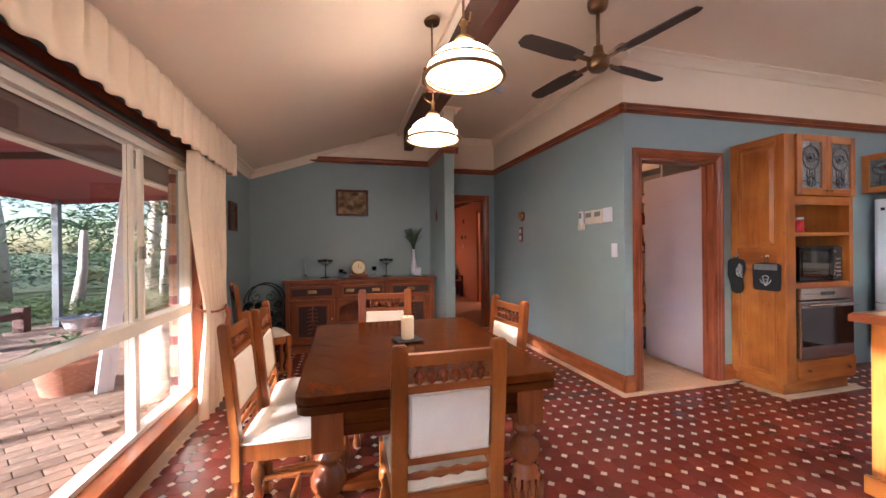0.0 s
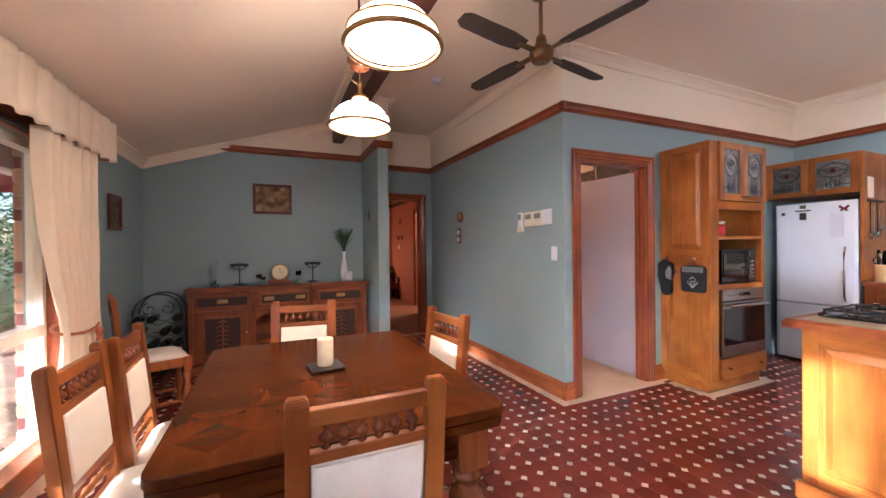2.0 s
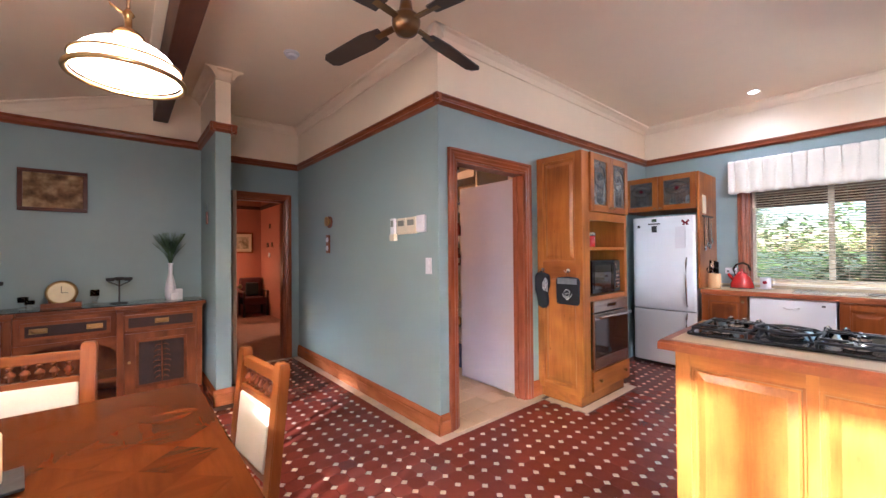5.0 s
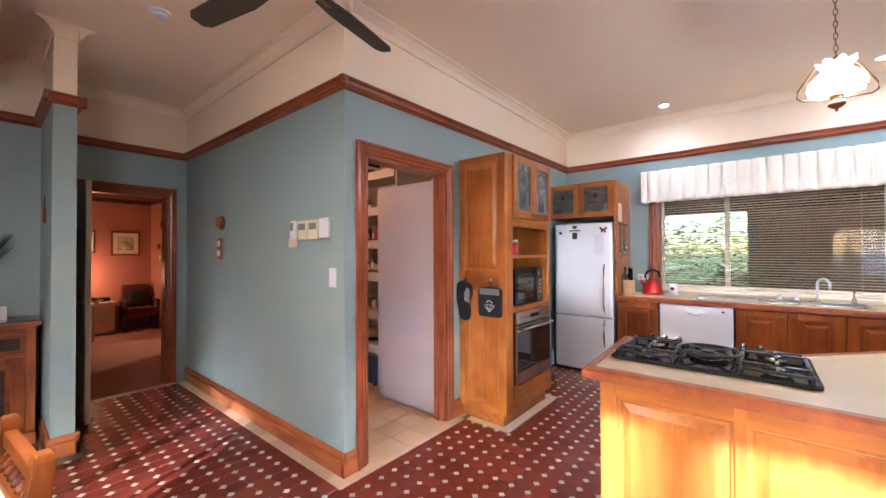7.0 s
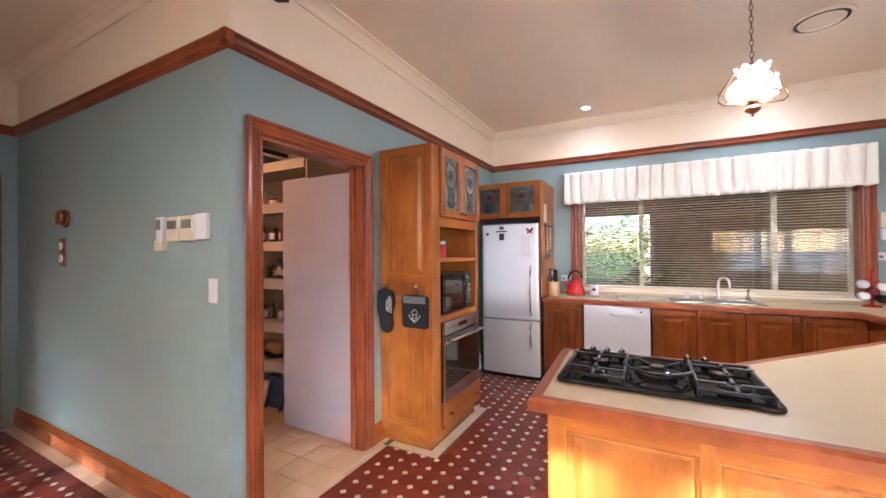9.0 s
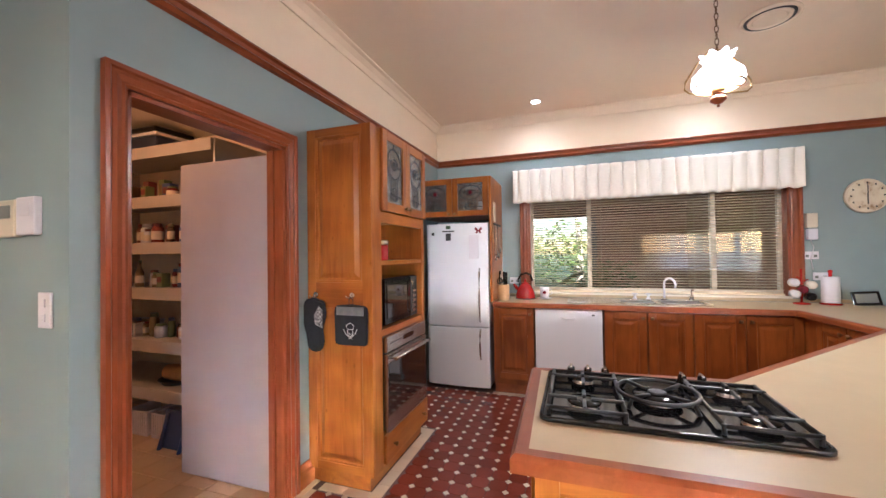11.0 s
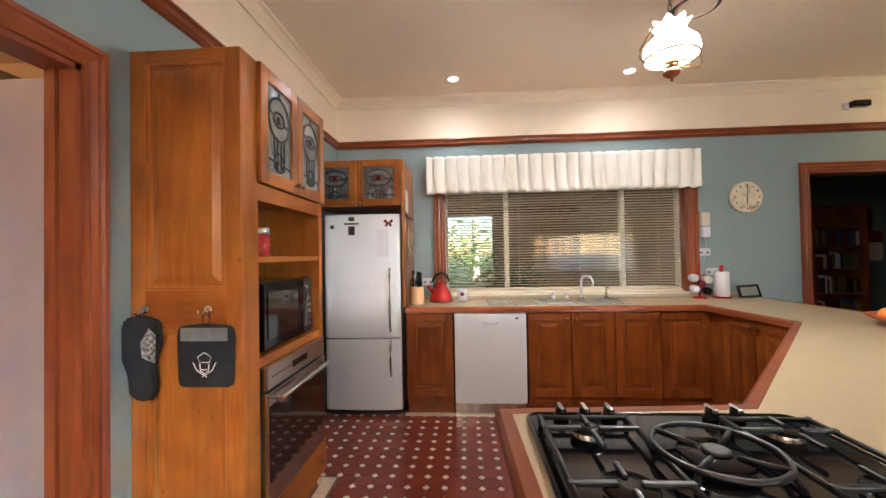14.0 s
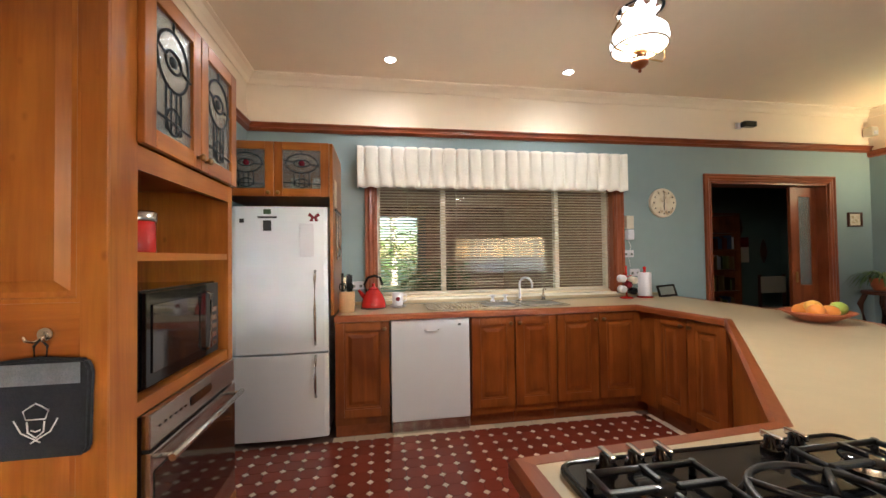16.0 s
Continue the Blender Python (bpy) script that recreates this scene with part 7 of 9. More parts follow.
# fruit bowl
bx_, by_ = 4.40, -0.90
BOWLM = mat("terracotta_bowl", (0.42, 0.12, 0.045), 0.4, vary=0.1)
solid("fruit_bowl", lathe([(0.06, BT + 0.001), (0.075, BT + 0.006), (0.15, BT + 0.045), (0.175, BT + 0.062), (0.168, BT + 0.064), (0.14, BT + 0.048), (0.06, BT + 0.012)], (bx_, by_, 0), 32), BOWLM, "shallow terracotta-coloured bowl on the benchtop", "bowl")
ORANGE = mat("orange_peel", (0.72, 0.25, 0.03), 0.45, vary=0.1, bump=0.3, bscale=200)
APPLEM = mat("green_apple_skin", (0.32, 0.42, 0.06), 0.35, vary=0.15)
MANGO = mat("yellow_red_mango", (0.70, 0.36, 0.06), 0.4, vary=0.25, scale=10)
for nm, dx, dy, r, m_, lab in (("orange", -0.06, 0.09, 0.042, ORANGE, "ripe orange lying in the fruit bowl"), ("orange", 0.05, 0.06, 0.040, ORANGE, "ripe orange lying in the fruit bowl"), ("orange", -0.07, 0.0, 0.043, ORANGE, "ripe orange lying in the fruit bowl"), ("mango", 0.0, 0.03, 0.045, MANGO, "yellow and red mango in the fruit bowl"),
                               ("orange", -0.02, -0.05, 0.042, ORANGE, "ripe orange lying in the fruit bowl"), ("apple", -0.03, -0.115, 0.043, APPLEM, "green apple in the fruit bowl"), ("orange", 0.08, -0.03, 0.042, ORANGE, "ripe orange lying in the fruit bowl")):
    prof = [(max(0.004, r * math.sin(math.pi * q / 12)), r * 0.94 * (1 - math.cos(math.pi * q / 12))) for q in range(13)]
    z0 = BT + 0.012 + 0.30 * max(0, math.hypot(dx, dy) - 0.05) + (0.03 if nm == "mango" else 0.004)
    f_ = thing(nm, (bx_ + dx, by_ + dy, z0), lab, nm, "fruit in the bowl")
    part("flesh", lathe(prof, (bx_ + dx, by_ + dy, z0), 18), m_, f_)
    part("stalk", tube([(bx_ + dx, by_ + dy, z0 + 1.86 * r), (bx_ + dx + 0.003, by_ + dy, z0 + 1.86 * r + (0.02 if nm == "apple" else 0.004))], 0.002, 5), DARKWOOD, f_)

# ---- kitchen window dressing ----
v = thing("kitchen_valance", (XK - 0.1, 0.6, 1.94), "white pinch-pleated fabric valance over the kitchen window", "valance")
WHITECLOTH = mat("white_valance_cloth", (0.80, 0.75, 0.66), 0.9, vary=0.04, scale=10, bump=0.3, bscale=400)
pleats((XK - 0.045, 1.885), (XK - 0.045, -0.69), (-1, 0), 1.945, 2.30, 22, 0.046, "cloth", v, WHITECLOTH, seed=9, pinch=1.0)
part("return", add_box(box(XK - 0.10, 1.88, 1.95, XK - 0.001, 1.89, 2.29, bevel=0.003), XK - 0.10, -0.695, 1.95, XK - 0.001, -0.685, 2.29, bevel=0.003), WHITECLOTH, v)
part("pelmet_board", box(XK - 0.08, -0.685, 2.27, XK - 0.001, 1.88, 2.285), TRIM_Y, v)
bl = thing("venetian_blind", (XK + 0.05, 0.55, KZ0), "beige aluminium venetian blind lowered over the kitchen window", "blind")
SLAT = mat("beige_slat", (0.80, 0.68, 0.48), 0.45, vary=0.05)
me = None
zs = KZ0 + 0.03
k = 0
while zs < KZ1 - 0.02:
    if me is None:
        b_ = bmesh.new()
        pr = [(-0.0115, -0.0015), (-0.006, -0.0002), (0.0, 0.0004), (0.006, -0.0002), (0.0115, -0.0015)]
        ra = [b_.verts.new((x, KY0 + 0.03, z)) for x, z in pr]
        rb = [b_.verts.new((x, KY1 - 0.03, z)) for x, z in pr]
        for q in range(4):
            b_.faces.new((ra[q], rb[q], rb[q + 1], ra[q + 1]))
        bmesh.ops.rotate(b_, cent=(0, 0, 0), matrix=Matrix.Rotation(radians(20), 3, "Y"), verts=b_.verts[:])
        geo = bmesh.ops.extrude_face_region(b_, geom=b_.faces[:])
        for v_ in geo["geom"]:
            if isinstance(v_, bmesh.types.BMVert):
                v_.co.z -= 0.0006
        me = mesh_of("slat", b_, SLAT)
    s_ = new("slat", me)
    s_.parent = bl
    s_.matrix_parent_inverse = bl.matrix_basis.inverted()
    s_.location = (XK + 0.055, 0, zs)
    zs += 0.0265
    k += 1
for y in (KY0 + 0.25, 0.12, 0.98, KY1 - 0.30):
    part("ladder_tape", add_tube(tube([(XK + 0.042, y, KZ0 + 0.02), (XK + 0.042, y, KZ1)], 0.0013, 5), [(XK + 0.068, y, KZ0 + 0.02), (XK + 0.068, y, KZ1)], 0.0013, 5), BEIGE, bl)
part("bottom_rail", box(XK + 0.043, KY0 + 0.03, KZ0 + 0.006, XK + 0.067, KY1 - 0.03, KZ0 + 0.02, bevel=0.003), SLAT, bl)
part("head_rail", box(XK + 0.035, KY0 + 0.025, KZ1 - 0.03, XK + 0.075, KY1 - 0.025, KZ1 - 0.002), SLAT, bl)

# ---- kitchen ceiling: pendant, downlights, vent, sensor ----
KSHADE = mat("lit_white_opal", (0.035, 0.034, 0.032), 0.3, vary=0)
KSHADE.node_tree.nodes["Principled BSDF"].inputs["Emission Color"].default_value = (1.0, 0.95, 0.88, 1)
KSHADE.node_tree.nodes["Principled BSDF"].inputs["Emission Strength"].default_value = 0.9
lx, ly = 4.074, 0.495
kp = thing("kitchen_pendant", (lx, ly, 2.2), "lit ruffled opal glass pendant in a brass wire frame", "lamp")
bm = bmesh.new()
seg = 48
prof = [(0.118, 2.285), (0.125, 2.31), (0.118, 2.35), (0.085, 2.385), (0.062, 2.40), (0.066, 2.425), (0.082, 2.45)]
rings = []
for j, (r, z) in enumerate(prof):
    wv = 0.14 * max(0, (j - 4) / 2)
    rings.append([bm.verts.new((lx + r * (1 + wv * math.sin(8 * 2 * math.pi * q / seg)) * math.cos(2 * math.pi * q / seg), ly + r * (1 + wv * math.sin(8 * 2 * math.pi * q / seg)) * math.sin(2 * math.pi * q / seg), z + 0.012 * wv * 5 * math.sin(8 * 2 * math.pi * q / seg))) for q in range(seg)])
for a, b in zip(rings, rings[1:]):
    for q in range(seg):
        f = bm.faces.new((a[q], a[(q + 1) % seg], b[(q + 1) % seg], b[q]))
        f.smooth = True
part("shade", bm, KSHADE, kp, "glowing ruffled opal shade")
# cap added in the shade's neck to block a hot spot on the ceiling
part("gallery", lathe([(0.060, 2.398), (0.056, 2.404), (0.03, 2.42), (0.012, 2.43), (0.012, 2.485)], (lx, ly, 0), 18), BRASS, kp)
part("rim", tube([(lx + 0.12 * math.cos(2 * math.pi * q / 36), ly + 0.12 * math.sin(2 * math.pi * q / 36), 2.284) for q in range(36)], 0.005, 6, True), BRONZE, kp)
al_ = Vector((0.25, -0.97, 0)).normalized()
loop = [(0.0, 2.485), (-0.05, 2.47), (-0.10, 2.42), (-0.17, 2.31), (-0.175, 2.27), (-0.15, 2.25), (-0.05, 2.245), (0.05, 2.245), (0.15, 2.25), (0.175, 2.27), (0.17, 2.31), (0.10, 2.42), (0.05, 2.47)]
part("wire_frame", tube([(lx + al_.x * u, ly + al_.y * u, z) for u, z in loop], 0.005, 8, True), BRASS, kp, "brass wire frame")
part("crossbar", tube([(lx - al_.x * 0.12, ly - al_.y * 0.12, 2.284), (lx + al_.x * 0.12, ly + al_.y * 0.12, 2.284)], 0.005, 6), BRASS, kp)
part("cup", lathe([(0.03, 2.245), (0.035, 2.26), (0.025, 2.28), (0.012, 2.285)], (lx, ly, 0), 16), BRASS, kp)
part("knob", lathe([(0.006, 2.17), (0.008, 2.178), (0.004, 2.184), (0.02, 2.19), (0.038, 2.205), (0.038, 2.22), (0.018, 2.235), (0.012, 2.248)], (lx, ly, 0), 18), DARKWOOD, kp, "dark turned timber knob")
for k in range(12):
    z = 2.495 + 0.035 * k
    a = (k % 2) * math.pi / 2
    part("chain_link", tube([(lx + 0.009 * math.cos(q * math.pi / 4) * math.cos(a), ly + 0.009 * math.cos(q * math.pi / 4) * math.sin(a), z + 0.022 * math.sin(q * math.pi / 4)) for q in range(8)], 0.0028, 5, True), BRONZE, kp)
part("ceiling_rose", lathe([(0.02, CEIL - 0.05), (0.055, CEIL - 0.02), (0.06, CEIL - 0.001)], (lx, ly, 0), 18), BRASS, kp)
point_lamp("kitchen_pendant_light", (lx, ly, 2.265), 20, (1.0, 0.88, 0.70), 0.09)
DL = glow("lit_downlight", (1.0, 0.97, 0.92), 6.0)
for x, y in ((5.565, 1.60), (5.565, 0.055)):
    c = thing("downlight", (x, y, CEIL), "small round lit downlight set in the ceiling", "downlight", "kitchen downlights")
    part("trim_ring", tube([(x + 0.045 * math.cos(2 * math.pi * q / 24), y + 0.045 * math.sin(2 * math.pi * q / 24), CEIL - 0.004) for q in range(24)], 0.006, 6, True), WHITE, c)
    part("lens", lathe([(0.042, CEIL - 0.006), (0.042, CEIL - 0.001)], (x, y, 0), 20), DL, c, "glowing white lens")
    spot_lamp("downlight_beam", (x, y, CEIL - 0.02), 3.2, (1.0, 0.93, 0.82), 165, 1.0)
c = thing("ceiling_vent", (4.70, 0.0, CEIL), "round white ceiling air vent with a dark gap", "vent")
# the black middle ring stands for shade in the gap between the pale rings
for r, m_, t_ in ((0.155, CREAM, 0.012), (0.130, BLACKM, 0.009), (0.105, CREAM, 0.016)):
    part("ring", tube([(4.70 + r * math.cos(2 * math.pi * q / 36), 0.0 + r * math.sin(2 * math.pi * q / 36), CEIL - 0.010) for q in range(36)], t_, 8, True), m_, c)
part("core", lathe([(0.085, CEIL - 0.022), (0.092, CEIL - 0.014), (0.092, CEIL - 0.001)], (4.70, 0, 0), 28), CREAM, c)
c = thing("alarm_sensor", (XK, -2.14, 2.68), "small black and white sensor on the upper wall", "sensor")
part("bracket", box(XK - 0.03, -2.12, 2.65, XK - 0.001, -2.07, 2.71, bevel=0.004), WHITE, c)
part("head", box(XK - 0.09, -2.25, 2.655, XK - 0.028, -2.105, 2.715, bevel=0.01), BLACK, c)
c = thing("corner_sensor", (5.90, -3.78, 2.66), "small cream alarm sensor in the corner", "sensor")
part("head", box(5.88, -3.84, 2.62, 5.97, -3.75, 2.72, bevel=0.012), BEIGE, c)
part("lens", box(5.872, -3.82, 2.63, 5.881, -3.77, 2.67, bevel=0.002), WHITE, c)

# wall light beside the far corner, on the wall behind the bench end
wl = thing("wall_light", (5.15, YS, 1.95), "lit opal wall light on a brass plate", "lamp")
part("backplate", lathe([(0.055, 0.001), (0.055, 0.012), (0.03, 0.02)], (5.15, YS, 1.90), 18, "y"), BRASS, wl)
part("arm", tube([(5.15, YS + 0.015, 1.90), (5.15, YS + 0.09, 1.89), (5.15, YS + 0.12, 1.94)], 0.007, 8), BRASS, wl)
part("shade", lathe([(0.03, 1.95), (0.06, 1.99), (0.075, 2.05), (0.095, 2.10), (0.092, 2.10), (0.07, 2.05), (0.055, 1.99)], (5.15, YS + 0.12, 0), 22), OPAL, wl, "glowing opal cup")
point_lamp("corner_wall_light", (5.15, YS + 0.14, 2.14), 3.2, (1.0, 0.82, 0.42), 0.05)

# ---- pantry ----
wall("wall_pantry_in_a", box(4.20, YP + T, -0.1, 4.28, 5.40, 2.6), CREAM, "cream painted pantry wall")
wall("wall_pantry_in_b", box(XB + T, 5.32, -0.1, 4.20, 5.40, 2.6), CREAM)
wall("wall_pantry_in_c", box(XB + T, YP + T, -0.1, XB + T + 0.01, 5.32, 2.6), CREAM)
wall("ceiling_pantry", box(XB + T, YP + T, 2.50, 4.28, 5.40, 2.6), CREAM, "cream pantry ceiling")
point_lamp("pantry_light", (3.0, 4.1, 2.40), 1.5, (1.0, 0.50, 0.20))
pd = thing("door_2", (3.40, YP + 0.1, 0), "flat white door opened into the pantry", "door")
# white leaf, coloured darker and lilac to carry the shade it stands in
part("leaf", box(3.395, YP + 0.085, 0.012, 3.43, YP + 0.845, 1.985, bevel=0.003), mat("shaded_white_door_paint", (0.43, 0.39, 0.43), 0.4, vary=0.03), pd)
for z in (0.25, 1.0, 1.75):
    part("hinge", lathe([(0.007, z - 0.05), (0.007, z + 0.05)], (3.385, YP + 0.083, 0), 10), BRASS, pd)
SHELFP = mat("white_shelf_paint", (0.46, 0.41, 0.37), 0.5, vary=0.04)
ps = thing("pantry_shelves", (3.92, 4.45, 0), "white painted pantry shelving with deep front lips", "shelving")
LEV = [0.39, 0.755, 1.155, 1.505, 1.86, 2.245]
for z in LEV:
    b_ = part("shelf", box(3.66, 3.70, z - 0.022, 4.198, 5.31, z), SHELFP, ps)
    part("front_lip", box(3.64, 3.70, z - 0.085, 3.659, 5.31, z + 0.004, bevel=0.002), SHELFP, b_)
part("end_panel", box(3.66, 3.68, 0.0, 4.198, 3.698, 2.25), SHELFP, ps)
r_ = random.Random(11)
PCOL = [mat("dull_red_tin", (0.14, 0.022, 0.018), 0.4), mat("jam_red", (0.16, 0.028, 0.02), 0.2), mat("label_ochre", (0.20, 0.13, 0.05), 0.5), mat("tin_blue", (0.05, 0.08, 0.17), 0.4), WHITE, mat("dark_brown_jar", (0.06, 0.03, 0.015), 0.25), mat("olive_green_jar", (0.14, 0.16, 0.05), 0.3)]
for li, kind in ((4, "tin"), (3, "jar"), (2, "box"), (1, "jar")):
    y = 3.95
    while y < 5.2:
        w = r_.uniform(0.024, 0.046)
        h = r_.uniform(0.10, 0.20) if li != 4 else r_.uniform(0.08, 0.17)
        x = 3.70 + r_.uniform(0, 0.10)
        m_ = r_.choice(PCOL)
        pick = r_.random()
        if pick < 0.22:
            c = thing("food_packet", (x, y, LEV[li]), "small printed food packet on the pantry shelf", "packet", "food on the pantry shelves")
            part("carton", box(x, y - w, LEV[li] + 0.001, x + 0.07, y + w, LEV[li] + h, bevel=0.004), m_, c)
            part("label", box(x - 0.0015, y - w * 0.8, LEV[li] + h * 0.35, x + 0.001, y + w * 0.8, LEV[li] + h * 0.75), r_.choice(PCOL), c)
        elif pick < 0.42:
            c = thing("sauce_bottle", (x, y, LEV[li]), "slim sauce bottle with a plain label on the pantry shelf", "bottle", "food on the pantry shelves")
            w *= 0.8
            part("body", lathe([(w * 0.92, 0.001), (w, 0.006), (w, h * 0.70), (w * 0.38, h * 0.98), (w * 0.36, h * 1.18)], (x + w, y, LEV[li]), 14), m_, c)
            part("cap", lathe([(w * 0.42, h * 1.18), (w * 0.42, h * 1.28), (w * 0.3, h * 1.285)], (x + w, y, LEV[li]), 12), r_.choice(PCOL), c)
            part("label", lathe([(w * 1.01, h * 0.2), (w * 1.015, h * 0.21), (w * 1.015, h * 0.55), (w * 1.01, h * 0.56)], (x + w, y, LEV[li]), 14), WHITE if r_.random() < 0.5 else PAPER, c)
        else:
            c = thing("food_jar", (x, y, LEV[li]), "small labelled jar with a lid on the pantry shelf", "jar", "food on the pantry shelves")
            part("jar", lathe([(w * 0.9, 0.001), (w, 0.006), (w, h * 0.75), (w * 0.75, h * 0.86)], (x + w, y, LEV[li]), 14), m_, c)
            part("lid", lathe([(w * 0.78, h * 0.86), (w * 0.78, h), (w * 0.7, h + 0.003)], (x + w, y, LEV[li]), 14), r_.choice(PCOL), c)
            if r_.random() < 0.6:
                part("label", lathe([(w * 1.01, h * 0.2), (w * 1.02, h * 0.21), (w * 1.02, h * 0.6), (w * 1.01, h * 0.61)], (x + w, y, LEV[li]), 14), PAPER, c)
        y += w * 2 + r_.uniform(0.004, 0.035)
c = thing("cool_box", (3.9, 4.6, 2.246), "dark blue cool box with white band on the top shelf", "cool box")
part("body", box(3.72, 4.38, 2.247, 4.05, 4.85, 2.37, bevel=0.015), mat("navy_plastic", (0.02, 0.03, 0.06), 0.4), c)
part("band", box(3.71, 4.37, 2.371, 4.06, 4.86, 2.40, bevel=0.008), WHITE, c)
part("lid", box(3.72, 4.38, 2.401, 4.05, 4.85, 2.45, bevel=0.015), BLACK, c)


def basket(x, y, z, w, d, h, lab):
    c = thing("plastic_basket", (x, y, z), lab, "basket", "white baskets in the pantry")
    part("floor", box(x - d / 2, y - w / 2, z + 0.001, x + d / 2, y + w / 2, z + 0.006), WHITE, c)
    for k in range(9):
        yy = y - w / 2 + w * k / 8
        part("slat", box(x - d / 2 - 0.012, yy - 0.009, z + 0.006, x - d / 2 - 0.004, yy + 0.009, z + h), WHITE, c)
    for zz in (z + 0.03, z + h):
        part("rim", tube([(x - d / 2 - 0.01, y - w / 2 - 0.01, zz), (x + d / 2, y - w / 2 - 0.01, zz), (x + d / 2, y + w / 2 + 0.01, zz), (x - d / 2 - 0.01, y + w / 2 + 0.01, zz)], 0.006, 6, True), WHITE, c)
    part("side", box(x - d / 2, y - w / 2 - 0.006, z + 0.006, x + d / 2, y - w / 2, z + h), WHITE, c)
    part("side", box(x - d / 2, y + w / 2, z + 0.006, x + d / 2, y + w / 2 + 0.006, z + h), WHITE, c)


basket(3.80, 4.52, 0.0, 0.20, 0.24, 0.19, "white slatted plastic basket on the pantry floor")
basket(3.80, 4.25, 0.0, 0.20, 0.24, 0.19, "white slatted plastic basket on the pantry floor")
basket(3.82, 4.75, 0.755, 0.30, 0.22, 0.11, "low white plastic basket on the pantry shelf")
solid("frying_pan", lathe([(0.10, 0.391), (0.13, 0.43), (0.135, 0.432), (0.128, 0.425), (0.095, 0.40)], (3.82, 4.28, 0), 24), BLACKM, "black frying pan on the low pantry shelf", "pan")
solid("bread_loaf", lathe([(0.03, -0.12), (0.06, -0.10), (0.065, 0.0), (0.06, 0.10), (0.03, 0.12)], (3.82, 4.28, 0.47), 14, "y"), mat("golden_crust", (0.45, 0.22, 0.07), 0.7, vary=0.3, scale=14), "golden bread loaf resting in the pan", "bread")
c = thing("blue_stool", (3.62, 4.0, 0), "folded blue plastic step stool on the pantry floor", "stool")
BLUEP = mat("blue_plastic", (0.02, 0.05, 0.16), 0.4)
b_ = box(-0.02, -0.14, 0, 0.02, 0.14, 0.26, bevel=0.01)
bmesh.ops.transform(b_, matrix=Matrix.Translation((3.60, 4.02, 0.002)) @ Matrix.Rotation(radians(14), 4, "Y"), verts=b_.verts[:])
part("seat", b_, BLUEP, c)
part("leg", tube([(3.56, 3.92, 0.0), (3.64, 3.92, 0.24)], 0.015, 8), BLUEP, c)
part("leg", tube([(3.56, 4.12, 0.0), (3.64, 4.12, 0.24)], 0.015, 8), BLUEP, c)

# ---- red room beyond the open door ----
RX0, RX1, RY1, RZ = 0.2, 3.08, 10.05, 2.52
wall("wall_red_a", box(RX0, RY1, -0.1, RX1 + 0.1, RY1 + 0.1, RZ), TERRA, "terracotta painted wall")
wall("wall_red_b", box(RX1, YF + T, -0.1, RX1 + 0.1, 7.50, RZ), TERRA)
wall("wall_red_c", box(RX1, 8.25, -0.1, RX1 + 0.1, RY1, RZ), TERRA)
wall("wall_red_d", box(RX1, 7.50, 2.05, RX1 + 0.1, 8.25, RZ), TERRA)
wall("wall_red_e", box(RX0 - 0.1, YF + T, -0.1, RX0, RY1 + 0.1, RZ), TERRA)
wall("wall_red_f", box(RX0, YF + T - 0.06, -0.1, DFX0 - 0.001, YF + T + 0.001, RZ), TERRA)
wall("wall_red_g", box(DFX1 + 0.001, YF + T + 0.0005, -0.1, RX1, YF + T + 0.01, RZ), TERRA)
wall("ceiling_red_room", box(RX0 - 0.1, YF + T, RZ, 5.0, RY1 + 0.1, RZ + 0.1), CREAM, "cream ceiling of the red room")
wall("picture_rail_red", add_sweep_profile(bmesh.new(), RAILP, (RX0, RY1, 2.40), (RX1, RY1, 2.40), (0, -1, 0)), BEAM, "dark timber rail in the red room")
wall("picture_rail_red", add_sweep_profile(bmesh.new(), RAILP, (RX1, YF + T, 2.40), (RX1, RY1, 2.40), (-1, 0, 0)), BEAM, "dark timber rail in the red room")
casing("door_4_architrave", (RX1, 0), (0, 1), (-1, 0), 7.50, 8.25, 2.05, mx=TRIM_Y)
OCHRE = mat("ochre_wall_paint", (0.62, 0.36, 0.10), 0.7, vary=0.05)
wall("wall_hall_a", box(4.6, 6.6, -0.1, 4.7, 9.4, RZ), OCHRE, "ochre painted wall of the lit hall")
wall("wall_hall_b", box(RX1 + 0.1, 9.3, -0.1, 4.6, 9.4, RZ), OCHRE)
wall("wall_hall_c", box(RX1 + 0.1, 6.5, -0.1, 4.6, 6.6, RZ), OCHRE)
hp = thing("hall_ceiling_light", (3.9, 8.0, RZ), "lit round ceiling light in the hall", "lamp")
part("diffuser", lathe([(0.06, RZ - 0.09), (0.13, RZ - 0.06), (0.15, RZ - 0.02), (0.15, RZ - 0.002)], (3.9, 8.0, 0), 22), OPAL, hp)
part("rim", tube([(3.9 + 0.152 * math.cos(2 * math.pi * q / 24), 8.0 + 0.152 * math.sin(2 * math.pi * q / 24), RZ - 0.012) for q in range(24)], 0.008, 6, True), BRASS, hp)
point_lamp("hall_light", (3.9, 8.0, RZ - 0.2), 12, (1.0, 0.72, 0.36))
picture("red_room_picture", (2.69, RY1, 1.575), (1, 0), 0.44, 0.46, DARKWOOD, blotchy("small_watercolour", [(0.20, 0.16, 0.12), (0.42, 0.36, 0.26), (0.62, 0.54, 0.40)], 16), "mounted watercolour in a dark timber frame", PAPER, 0.035)
